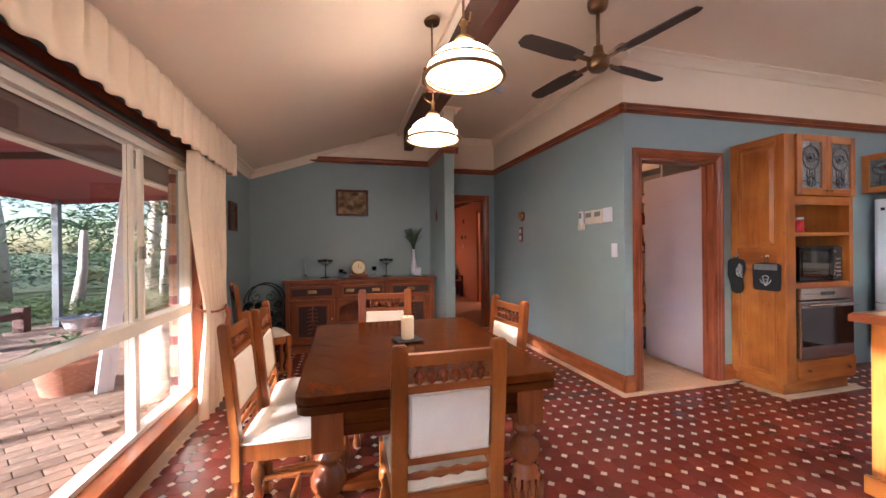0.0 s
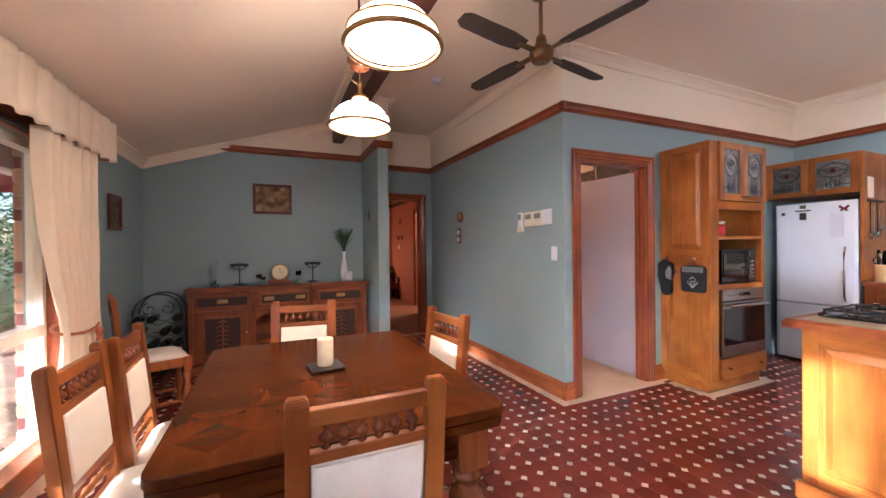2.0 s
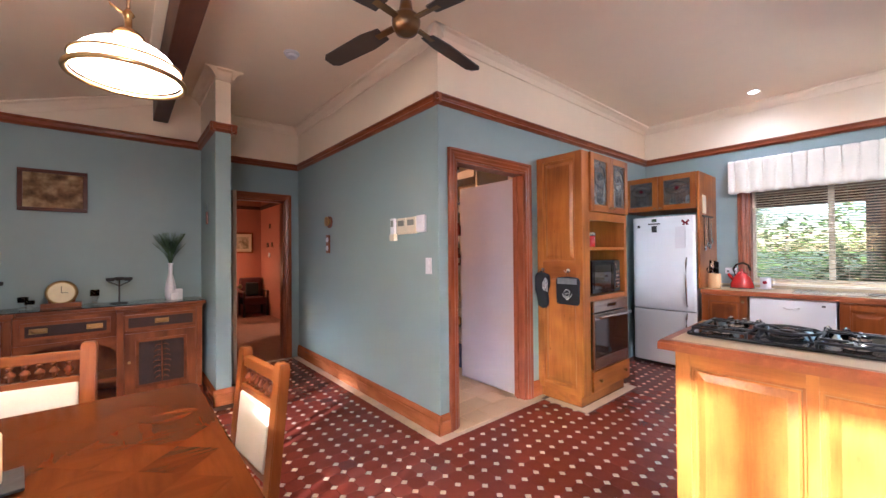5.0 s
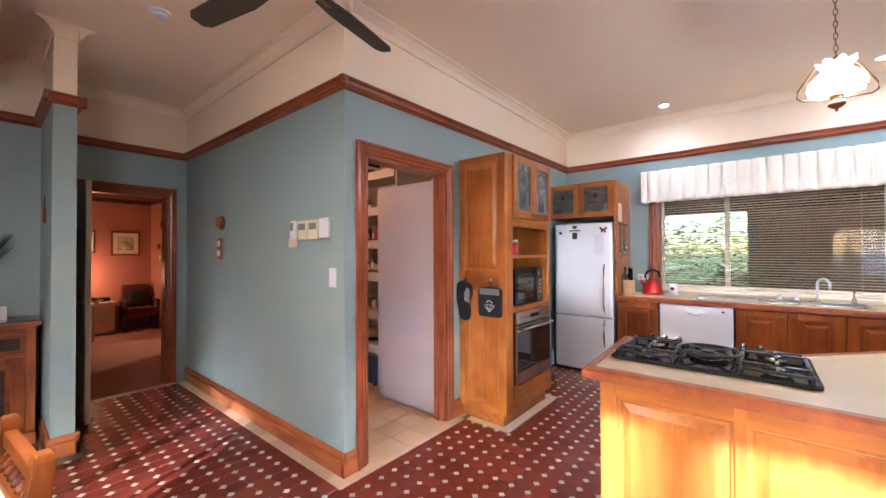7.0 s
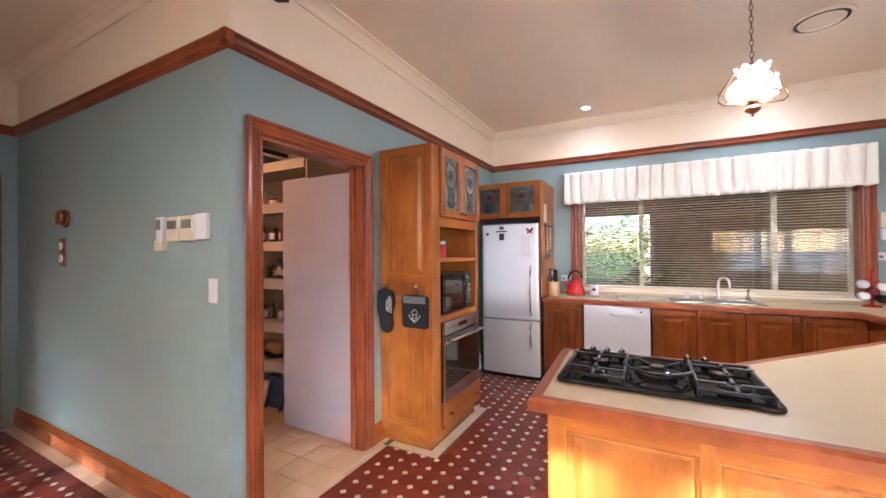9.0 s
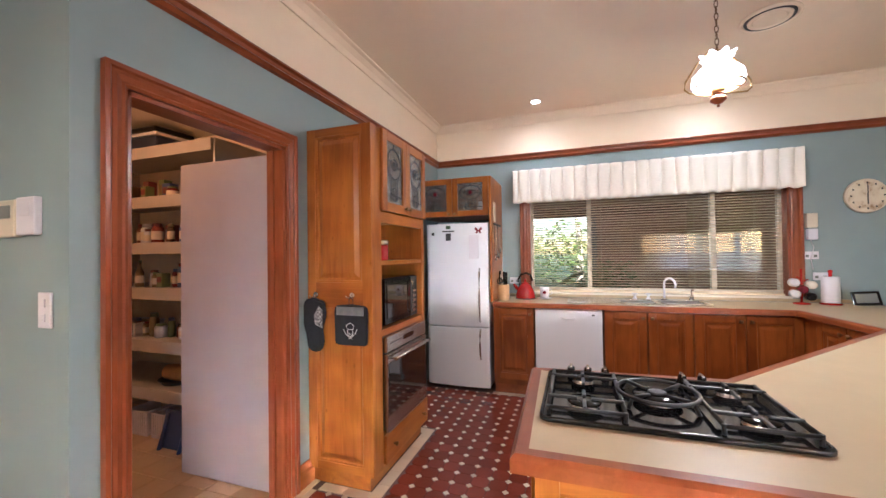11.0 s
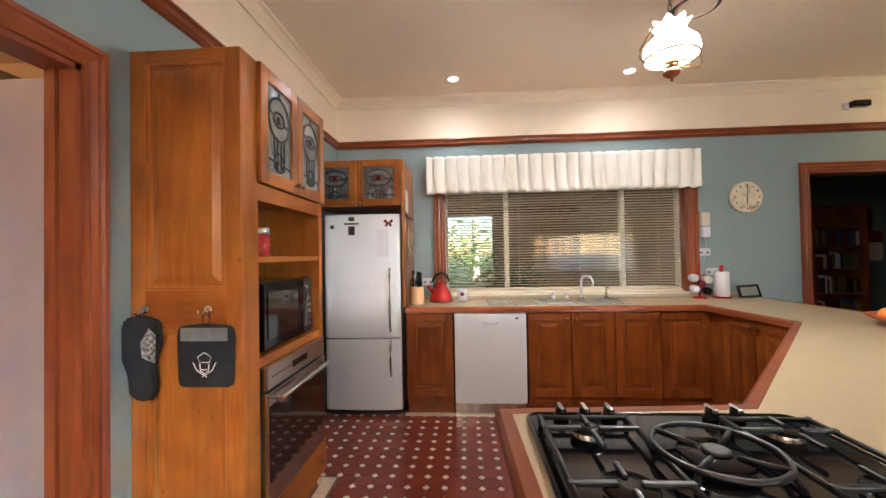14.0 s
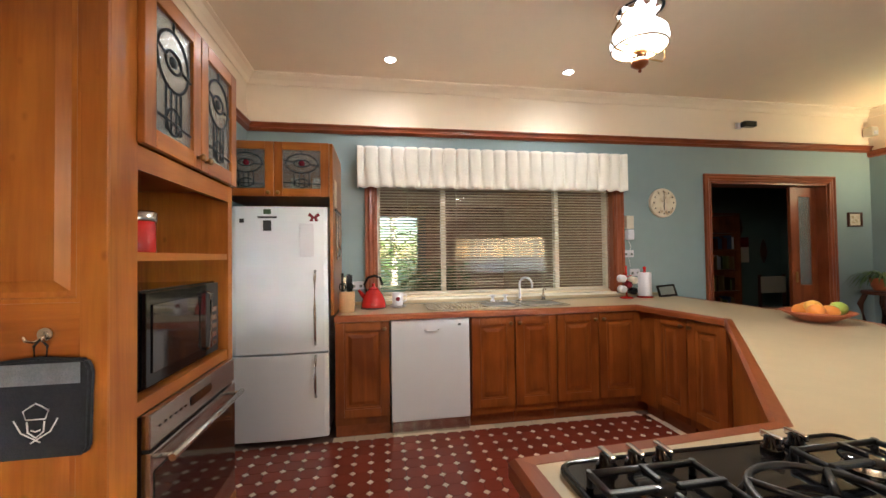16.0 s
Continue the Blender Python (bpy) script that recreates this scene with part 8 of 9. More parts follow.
picture("red_room_print", (2.09, RY1, 1.60), (1, 0), 0.34, 0.40, BEAM, blotchy("dark_print", [(0.03, 0.03, 0.03), (0.20, 0.18, 0.15), (0.60, 0.55, 0.45)], 12), "small dark print in a thin black frame", PAPER, 0.02)
for y, z, w in ((9.35, 1.92, 0.05), (9.5, 1.52, 0.07), (9.2, 1.52, 0.05), (9.4, 1.30, 0.05)):
    solid("wall_ornament", box(RX1 - 0.015, y - w, z - 0.05, RX1 - 0.001, y + w, z + 0.05, bevel=0.006), BEAM if z > 1.4 else WHITE, "small dark ornament on the terracotta wall" if z > 1.4 else "white light switch on the terracotta wall", "ornament" if z > 1.4 else "light switch")
cb = thing("white_chest", (2.15, 9.70, 0), "low cream chest with two drawers", "chest")
part("body", box(1.75, 9.48, 0.04, 2.44, 9.95, 0.52), FRAME, cb)
part("top", box(1.73, 9.46, 0.52, 2.46, 9.96, 0.545, bevel=0.004), FRAME, cb)
part("plinth", box(1.78, 9.52, 0.0, 2.41, 9.93, 0.04), FRAME, cb)
for z0, z1 in ((0.06, 0.27), (0.285, 0.50)):
    d_ = part("drawer", box(1.77, 9.466, z0, 2.42, 9.479, z1, bevel=0.003), FRAME, cb)
    part("knob", lathe([(0.012, -0.02), (0.008, 0.0)], (2.10, 9.466, (z0 + z1) / 2), 10, "y"), BRASS, d_)
c = thing("stereo", (2.25, 9.7, 0.546), "flat black stereo box on the chest", "stereo")
part("case", box(2.08, 9.58, 0.547, 2.40, 9.85, 0.62, bevel=0.006), BLACK, c)
part("display", box(2.14, 9.577, 0.57, 2.30, 9.5795, 0.60), SCREEN, c)
lp = thing("table_lamp", (2.0, 9.72, 0.546), "small lit table lamp with a warm glowing shade", "lamp")
part("base", lathe([(0.05, 0.547), (0.05, 0.56), (0.02, 0.58), (0.03, 0.64), (0.012, 0.70), (0.012, 0.76)], (2.0, 9.72, 0), 16), BRASS, lp)
part("shade", lathe([(0.10, 0.76), (0.102, 0.762), (0.065, 0.90), (0.06, 0.90)], (2.0, 9.72, 0), 20), glow("lit_lamp_shade", (1.0, 0.55, 0.2), 1.6), lp, "glowing shade")
point_lamp("table_lamp_light", (2.0, 9.60, 0.98), 3.0, (1.0, 0.55, 0.22))
MAROON = mat("maroon_upholstery", (0.10, 0.02, 0.018), 0.85, vary=0.2, scale=20, bump=0.3)
DARKCLOTH = mat("charcoal_cushion", (0.02, 0.022, 0.022), 0.9, vary=0.2)
ac = thing("armchair", (2.82, 9.66, 0), "dark maroon armchair with a charcoal cushion and timber arms", "armchair")
part("seat", box(2.60, 9.42, 0.24, 3.03, 9.90, 0.40, bevel=0.03), MAROON, ac)
part("backrest", box(2.60, 9.84, 0.36, 3.03, 9.98, 0.80, bevel=0.04), MAROON, ac)
part("cushion", box(2.70, 9.74, 0.41, 2.95, 9.84, 0.70, bevel=0.03), DARKCLOTH, ac, "charcoal cushion")
for x in (2.575, 3.03):
    part("arm", box(x, 9.42, 0.50, x + 0.04, 9.92, 0.54, bevel=0.008), BEAM, ac)
    for y in (9.44, 9.88):
        part("leg", box(x, y, 0.0, x + 0.04, y + 0.04, 0.50, bevel=0.004), BEAM, ac)
tcb = thing("tub_chair", (1.72, 8.4, 0), "dark red tub chair seen from behind", "armchair")
part("seat", box(1.45, 8.15, 0.12, 1.98, 8.65, 0.40, bevel=0.04), MAROON, tcb)
part("backrest", prism([(1.72 + 0.31 * math.cos(radians(a)), 8.42 + 0.31 * math.sin(radians(a))) for a in range(-170, -9, 16)] + [(1.72 + 0.23 * math.cos(radians(a)), 8.42 + 0.23 * math.sin(radians(a))) for a in range(-10, -171, -16)], 0.10, 0.62, 0.01), MAROON, tcb)
for x in (1.50, 1.90):
    for y in (8.22, 8.60):
        part("leg", box(x, y, 0.0, x + 0.04, y + 0.04, 0.12), BEAM, tcb)

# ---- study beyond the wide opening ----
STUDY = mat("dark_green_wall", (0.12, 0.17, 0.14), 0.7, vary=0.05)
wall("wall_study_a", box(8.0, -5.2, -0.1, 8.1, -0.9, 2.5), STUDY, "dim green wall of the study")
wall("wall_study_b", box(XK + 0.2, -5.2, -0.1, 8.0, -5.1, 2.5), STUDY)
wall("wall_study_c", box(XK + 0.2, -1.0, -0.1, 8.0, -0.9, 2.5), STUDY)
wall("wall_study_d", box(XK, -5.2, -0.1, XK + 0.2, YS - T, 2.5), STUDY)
wall("floor_study_edge", box(XK, -5.2, -0.12, 8.1, -4.6, 0.003), CARPET)
wall("ceiling_study", box(XK + 0.003, -5.2, 2.5, 8.1, -0.9, 2.6), CREAM)
bk = thing("bookcase", (7.8, -3.2, 0), "dark timber bookcase half filled with books", "bookcase")
BKY0, BKY1 = -3.95, -2.55
part("back", box(7.97, BKY0, 0, 7.995, BKY1, 1.95), DARKWOOD, bk)
for y in (BKY0, -3.26, BKY1 - 0.025):
    part("side", box(7.68, y, 0, 7.969, y + 0.025, 1.95), DARKWOOD, bk)
for z in (0.0, 0.36, 0.70, 1.04, 1.36, 1.64, 1.93):
    part("shelf", box(7.69, BKY0 + 0.026, z, 7.969, BKY1 - 0.026, z + 0.022), DARKWOOD_X, bk)
for z in (0.382, 0.722, 1.062, 1.382):
    y = BKY0 + 0.06
    while y < BKY1 - 0.5:
        t_ = r_.uniform(0.02, 0.045)
        h = r_.uniform(0.16, 0.25)
        solid("book", box(7.74, y, z + 0.0005, 7.93, y + t_, z + h, bevel=0.002), r_.choice(PCOL + [PAPER, BEAM, DARKCLOTH]), "upright book on the dark bookcase", "book", "books in the study")
        y += t_ + (0.004 if r_.random() < 0.8 else 0.08)
for y, z, h in ((-4.25, 1.75, 0.36), (-4.72, 1.35, 0.40)):
    solid("wall_mask", lathe([(0.01, -h / 2), (0.045, -h * 0.2), (0.05, 0.0), (0.035, h * 0.3), (0.01, h / 2)], (7.975, y, z), 10), BEAM, "narrow dark carved wall ornament in the study", "ornament")
c = thing("wall_calendar", (7.99, -4.28, 1.3), "hanging calendar with a dark pink picture", "calendar")
part("picture", box(7.985, -4.44, 1.42, 7.998, -4.12, 1.58), ROSE, c)
part("pages", box(7.985, -4.44, 1.16, 7.998, -4.12, 1.415), PAPER, c)
dk = thing("study_chair", (7.6, -4.25, 0), "dark chair with a pale cushioned back", "chair")
part("backrest", box(7.45, -4.50, 0.70, 7.49, -4.05, 0.95, bevel=0.012), PAPER, dk)
part("seat", box(7.10, -4.52, 0.42, 7.50, -4.03, 0.48, bevel=0.015), PAPER, dk)
for x in (7.12, 7.46):
    for y in (-4.51, -4.07):
        part("leg", box(x, y, 0.003, x + 0.035, y + 0.035, 0.98 if x > 7.4 else 0.42, bevel=0.004), BEAM, dk)
sd = thing("sliding_door", (6.16, -3.0, 0), "stained timber sliding door with an obscure glass panel", "door")
SDY0, SDY1 = -3.24, -2.88
part("stile", box(6.085, SDY1 - 0.11, 0.01, 6.12, SDY1, 2.06, bevel=0.003), TRIM_Z, sd)
part("stile", box(6.085, SDY0, 0.01, 6.12, SDY0 + 0.08, 2.06, bevel=0.003), TRIM_Z, sd)
for z0, z1 in ((0.01, 0.95), (1.95, 2.06)):
    part("rail", box(6.086, SDY0 + 0.08, z0, 6.119, SDY1 - 0.11, z1, bevel=0.003), TRIM_Z, sd)
part("pane", box(6.098, SDY0 + 0.08, 0.95, 6.106, SDY1 - 0.11, 1.95), OBSC, sd, "obscure glass panel")
part("pull", box(6.078, SDY1 - 0.075, 0.98, 6.086, SDY1 - 0.045, 1.10, bevel=0.003), BRASS, sd)
picture("small_floral_picture", (XK, -3.595, 1.68), (0, -1), 0.19, 0.16, BEAM, blotchy("floral_print", [(0.40, 0.30, 0.16), (0.70, 0.62, 0.48), (0.74, 0.68, 0.55)], 18), "small floral print in a thin dark frame", PAPER, 0.014)
pst = thing("plant_stand", (5.72, -3.56, 0), "dark timber plant stand with curved legs", "plant stand")
part("top", lathe([(0.16, 0.86), (0.17, 0.87), (0.17, 0.89), (0.16, 0.90)], (5.72, -3.56, 0), 24), BEAM, pst)
for k in range(4):
    a = k * math.pi / 2 + 0.6
    part("leg", tube([(5.72 + r * math.cos(a), -3.56 + r * math.sin(a), z) for r, z in ((0.13, 0.86), (0.17, 0.75), (0.14, 0.55), (0.11, 0.3), (0.13, 0.12), (0.18, 0.0))], [0.022, 0.026, 0.02, 0.016, 0.015, 0.018], 8), BEAM, pst)
pp = thing("potted_plant", (5.72, -3.56, 0.90), "spider plant with arching green leaves in a pot", "plant")
part("pot", lathe([(0.07, 0.901), (0.09, 0.95), (0.10, 1.02), (0.105, 1.03), (0.09, 1.03), (0.085, 1.0)], (5.72, -3.56, 0), 20), BOWLM, pp)
bm = bmesh.new()
r_ = random.Random(21)
for k in range(60):
    a, L = r_.uniform(0, 6.28), r_.uniform(0.18, 0.42)
    pts = [Vector((5.72 + L * s * math.cos(a) * 0.8, -3.56 + L * s * math.sin(a) * 0.8, 1.02 + L * (1.1 * s - 1.35 * s * s))) for s in (0, 0.25, 0.5, 0.75, 1.0)]
    wv = Vector((-math.sin(a), math.cos(a), 0))
    L0 = [bm.verts.new(p + wv * w_) for p, w_ in zip(pts, (0.004, 0.009, 0.009, 0.006, 0.0005))]
    R0 = [bm.verts.new(p - wv * w_) for p, w_ in zip(pts, (0.004, 0.009, 0.009, 0.006, 0.0005))]
    for q in range(4):
        bm.faces.new((L0[q], R0[q], R0[q + 1], L0[q + 1]))
part("leaves", bm, mat("spider_plant_leaf", (0.10, 0.17, 0.05), 0.5, vary=0.3, scale=10), pp)

# ---- garden side: paving, awning, pots, palm, trees ----
GRASS = mat("dry_green_lawn", (0.10, 0.13, 0.045), 0.95, vary=0.4, scale=3, bump=0.8, bscale=30)
gz = -0.16
wall("ground", box(-400, -400, gz - 0.4, 400, 400, gz), GRASS, "green lawn and soil reaching into the distance")
wall("pavement", box(-5.4, -6.0, gz, XW - WT, 9.0, -0.125), MORTAR, "sandy bed of the clay paving")
SOFFIT = wood("brown_soffit_timber", (0.06, 0.022, 0.014), (0.11, 0.045, 0.026), 1, 0.6)
wall("eave", box(-1.95, -6, 2.02, XW - WT, 5.6, 2.06), SOFFIT, "dark brown boarded eave")
wall("eave_beam", box(-1.36, -6, 1.90, -1.24, 3.55, 2.02), SOFFIT, "dark brown beam outside the window")
wall("gutter", box(-2.06, -6, 1.99, -1.952, 5.6, 2.10, bevel=0.01), FRAME, "cream gutter along the eave")
wall("roof", add_xz(bmesh.new(), [(-2.06, 2.11), (XW, 2.55), (RAKE_X, 3.2), (XK + 0.6, 3.2), (XK + 0.6, 3.12), (RAKE_X, 3.12), (XW, 2.47), (-2.06, 2.06)], -6, 10.4), SOFFIT, "dark roof over the house")
# brick pier beyond the window
pier = tagged(thing("brick_pier", (-1.36, 3.79, gz), "tan brick pier with a few dark bricks beside the window", "pier"), kind="structure")
part("mortar_core", box(-1.35, 3.785, gz, -1.262, 4.20, 2.02), MORTAR, pier)
me_b = mesh_of("brick", box(-0.050, -0.105, -0.037, 0.050, 0.105, 0.037, bevel=0.004), BRICK)
me_d = mesh_of("brick", box(-0.050, -0.105, -0.037, 0.050, 0.105, 0.037, bevel=0.004), BRICK_DARK)
for k in range(25):
    z = gz + 0.045 + 0.086 * k
    for y in (3.885, 4.105):
        o_ = new("brick", me_d if k % 8 == 3 or (k % 8 == 7) else me_b)
        o_.parent, o_.matrix_parent_inverse = pier, pier.matrix_basis.inverted()
        o_.location = (-1.306, y, z)
# awning on posts
AWN = mat("dark_red_awning_cloth", (0.27, 0.045, 0.05), 0.8, vary=0.12, scale=6, bump=0.2, bscale=200)
aw = thing("awning", (-3.5, 2.0, 2.3), "dark red patio awning on posts", "awning")
part("cloth", add_xz(bmesh.new(), [(-2.15, 2.42), (-3.5, 2.33), (-4.93, 2.23), (-4.93, 2.20), (-3.5, 2.30), (-2.15, 2.39)], -6, 8.54), AWN, aw)
part("valance_edge", box(-4.945, -6, 2.11, -4.925, 8.55, 2.235), AWN, aw)
part("valance_edge", add_xz(bmesh.new(), [(-2.15, 2.42), (-4.93, 2.23), (-4.93, 2.11), (-2.15, 2.30)], 8.54, 8.555), AWN, aw)
for y in (-5.5, -2.0, 5.0):
    part("rafter", add_xz(bmesh.new(), [(-1.95, 2.36), (-4.9, 2.19), (-4.9, 2.13), (-1.95, 2.28)], y, y + 0.05), SOFFIT, aw)
POST = mat("grey_steel_post", (0.10, 0.11, 0.11), 0.5, vary=0.1)
for y in (8.45, -5.5):
    part("post", box(-4.97, y, gz, -4.87, y + 0.1, 2.2, bevel=0.005), POST, aw)
# raking white prop
c = thing("raking_prop", (-2.17, 4.43, gz), "white painted raking timber prop standing on the paving", "prop")
b_ = bmesh.new()
bot, top = Vector((-2.17, 4.45, -0.125)), Vector((-1.80, 4.22, 2.02))
d_ = (top - bot).normalized()
ux = Vector((0.75, 0.66, 0)).normalized()
uy = d_.cross(ux).normalized()
rr = [[b_.verts.new(p + ux * sx * 0.062 + uy * sy * 0.035) for sx, sy in ((-1, -1), (1, -1), (1, 1), (-1, 1))] for p in (bot, top)]
for q in range(4):
    b_.faces.new((rr[0][q], rr[0][(q + 1) % 4], rr[1][(q + 1) % 4], rr[1][q]))
b_.faces.new(rr[0][::-1])
b_.faces.new(rr[1])
bmesh.ops.recalc_face_normals(b_, faces=b_.faces[:])
part("timber", b_, WHITE, c)
TERRAC = mat("terracotta_pot", (0.42, 0.19, 0.11), 0.8, vary=0.15, scale=10, bump=0.2)


def leaf_cloud(bm, centre, radii, n, size, rnd, flat=0.5):
    """Many small single leaves filling an uneven ellipsoid."""
    cx, cy, cz = centre
    for _ in range(n):
        while True:
            u = Vector((rnd.uniform(-1, 1), rnd.uniform(-1, 1), rnd.uniform(-1, 1)))
            if 0.15 < u.length < 1:
                break
        k = 0.75 + 0.45 * noise.noise(Vector((u.x * 2 + cx, u.y * 2 + cy, u.z * 2)))
        p = Vector((cx + u.x * radii[0] * k, cy + u.y * radii[1] * k, cz + u.z * radii[2] * k))
        a, t = rnd.uniform(0, 6.28), rnd.uniform(-flat, flat)
        s = size * rnd.uniform(0.6, 1.4)
        d = Vector((math.cos(a), math.sin(a), t)).normalized() * s
        w = Vector((-math.sin(a), math.cos(a), rnd.uniform(-0.6, 0.6))).normalized() * s * 0.32
        bm.faces.new([bm.verts.new(q) for q in (p - d, p + w, p + d, p - w)])
    return bm


FOL = mat("garden_foliage", (0.085, 0.140, 0.042), 0.6, vary=0.4, scale=2.0)
FOL2 = mat("gum_foliage", (0.110, 0.150, 0.062), 0.6, vary=0.4, scale=1.0)
HEDGE = mat("lime_hedge_leaf", (0.095, 0.150, 0.028), 0.6, vary=0.4, scale=3.0)
BARK = mat("pale_gum_bark", (0.46, 0.40, 0.32), 0.85, vary=0.3, scale=4, bump=0.5, bscale=20)
rg = random.Random(31)


def flower_pot(x, y, r, h, m, lab):
    c = thing("flower_pot", (x, y, -0.12), lab, "pot plant")
    z = -0.124
    part("pot", lathe([(r * 0.68, z), (r * 0.72, z + 0.01), (r * 0.95, z + h * 0.86), (r * 1.05, z + h * 0.87), (r * 1.05, z + h), (r * 0.93, z + h), (r * 0.85, z + h * 0.85)], (x, y, 0), 26), m, c)
    part("leaves", leaf_cloud(bmesh.new(), (x, y, z + h + r * 0.35), (r * 1.1, r * 1.1, r * 0.6), 260, 0.035, rg), FOL, c)


flower_pot(-2.52, 4.62, 0.30, 0.36, TERRAC, "large terracotta pot with low green planting")
flower_pot(-4.50, 8.35, 0.28, 0.22, WHITE, "white bowl planter with green and red leaves")
# low rail, bollard and hedge at the edge of the paving
c = thing("low_timber_rail", (-5.2, 7.6, -0.12), "low dark timber rail on stout posts", "rail")
for y in (8.05, 6.2):
    part("post", box(-5.28, y, gz, -5.12, y + 0.16, 0.32, bevel=0.01), SOFFIT, c)
part("top_rail", box(-5.25, 4.0, 0.14, -5.15, 8.06, 0.25, bevel=0.01), SOFFIT, c)
solid("garden_bollard", lathe([(0.09, gz), (0.09, 0.40), (0.12, 0.42), (0.12, 0.55), (0.06, 0.60)], (-5.9, 8.3, 0), 18), POST, "grey garden bollard light beside the rail", "bollard")
hd = thing("hedge", (-7, 8, gz), "low clipped lime green hedge", "hedge")
hd["kind"] = "stuff"
bm = bmesh.new()
for k in range(26):
    t = k / 25
    leaf_cloud(bm, (-6.3 + 5.5 * t, 9.0 + 2.2 * t + 0.2 * math.sin(k), 0.12), (0.5, 0.45, 0.36), 420, 0.035, rg)
for k in range(16):
    leaf_cloud(bm, (-6.6 - 0.2 * math.sin(k), 9.0 - 0.9 * k, 0.1), (0.5, 0.6, 0.34), 300, 0.04, rg)
part("leaves", bm, HEDGE, hd)
# palm
pm = thing("palm_tree", (-5.3, 9.9, gz), "young palm with a smooth grey trunk and arching fronds", "palm")
part("trunk", tube([(-5.45, 9.9, gz), (-5.38, 9.9, 0.3), (-5.30, 9.9, 0.9), (-5.28, 9.9, 1.5), (-5.27, 9.9, 1.75)], [0.13, 0.11, 0.085, 0.075, 0.05], 12), BARK, pm)
for k in range(9):
    a = k * 0.72 + 0.3
    L = 1.5 + 0.2 * math.sin(k * 3)
    bm = bmesh.new()
    sp = [Vector((-5.27 + L * s * math.cos(a), 9.9 + L * s * math.sin(a), 1.70 + L * (0.75 * s - 0.95 * s * s))) for s in [q / 14 for q in range(15)]]
    add_tube(bm, sp, [0.022 - 0.0012 * q for q in range(15)], 5)
    for q in range(2, 15):
        for s in (-1, 1):
            w = Vector((-math.sin(a), math.cos(a), 0)) * s
            ll = 0.42 * math.sin(math.pi * (q + 1) / 17)
            tip = sp[q] + w * ll * 0.8 + Vector((math.cos(a), math.sin(a), 0)) * 0.14 + Vector((0, 0, -ll * 0.45))
            d_ = Vector((math.cos(a), math.sin(a), 0)) * 0.022
            bm.faces.new([bm.verts.new(sp[q] - d_), bm.verts.new(sp[q] + d_), bm.verts.new(tip)])
    part("frond", bm, FOL, pm)


def gum_tree(x, y, h, r, lean, n, rnd, low=0.35):
    ob = thing("gum_tree", (x, y, gz), "pale-barked gum tree with a loose green crown", "tree", "garden gum trees")
    top = Vector((x + lean, y + lean * 0.4, h))
    tr = part("trunk", tube([(x, y, gz), (x + lean * 0.2, y, h * 0.25), (x + lean * 0.6, y + lean * 0.2, h * 0.6), top], [r, r * 0.8, r * 0.55, r * 0.2], 10), BARK, ob)
    cr = bmesh.new()
    for k in range(6):
        a, s = rnd.uniform(0, 6.28), rnd.uniform(low, 0.85)
        p0 = Vector((x, y, gz)).lerp(top, s)
        p2 = p0 + Vector((math.cos(a), math.sin(a), 0.55)) * h * rnd.uniform(0.15, 0.28)
        part("limb", tube([p0, p0.lerp(p2, 0.5) + Vector((0, 0, 0.1)), p2], [r * 0.3, r * 0.2, r * 0.06], 7), BARK, ob)
        leaf_cloud(cr, p2, (h * 0.15, h * 0.15, h * 0.10), n, 0.10, rnd)
        leaf_cloud(cr, p2 + Vector((0.3, -0.2, -h * 0.10)), (h * 0.10, h * 0.10, h * 0.09), n // 2, 0.09, rnd)
    leaf_cloud(cr, top, (h * 0.16, h * 0.16, h * 0.12), n, 0.10, rnd)
    part("crown", cr, FOL2, ob)


for x, y, h, r, ln_, n in ((-8.0, 10.5, 6.5, 0.20, 0.5, 700), (-9.5, 14.0, 8.0, 0.24, -0.6, 700), (-5.2, 13.5, 7.0, 0.15, 0.3, 700), (-3.2, 15.5, 7.5, 0.20, -0.4, 600), (-11.5, 10.0, 8.5, 0.30, 0.8, 700), (-6.8, 16.5, 9.0, 0.24, 0.5, 600), (-12.5, 15.5, 9.0, 0.26, 0.4, 600),
                           (-1.5, 13.0, 6.0, 0.14, -0.3, 500), (-14.0, 6.5, 7.0, 0.25, 0.5, 500), (-16.0, 1.0, 7.5, 0.22, 0.4, 450)):
    gum_tree(x, y, h, r, ln_, n, rg)
# unseen trees added on the sun's side to break its beams into streaks
for x, y, h, r in ((-12.0, -3.6, 10, 0.16), (-13.5, -6.9, 11, 0.14), (-15.5, -9.0, 11, 0.20), (-12.5, -8.4, 10, 0.12), (-18.0, -12.0, 12, 0.22), (-14.5, -5.4, 10, 0.12), (-13.0, -12.3, 11, 0.18)):
    gum_tree(x, y, h, r, 0.4, 380, rg, 0.62)
# low-crowned trees added out of view, keeping sun off the passage wall
for x, y, h in ((-13.2, -3.2, 6.5), (-13.6, -4.4, 6.8), (-14.2, -2.4, 6.0)):
    gum_tree(x, y, h, 0.09, 0.2, 330, rg, 0.38)
und = thing("understorey", (-8, 14, gz), "mixed green shrubs behind, with unseen leaf clumps added to block sun", "shrubs")
und["kind"] = "stuff"
bm = bmesh.new()
for k in range(46):
    a = rg.uniform(-8, 18)
    x, y = (-9 - rg.uniform(0, 8), a) if k % 2 else (rg.uniform(-14, 2), 12 + rg.uniform(0, 7))
    if x < -8 and y < 4:
        s = rg.uniform(0.3, 0.5)
    else:
        s = rg.uniform(0.6, 1.6)
    leaf_cloud(bm, (x, y, s * 0.7), (s * 1.2, s * 1.2, s), 420, 0.09, rg)
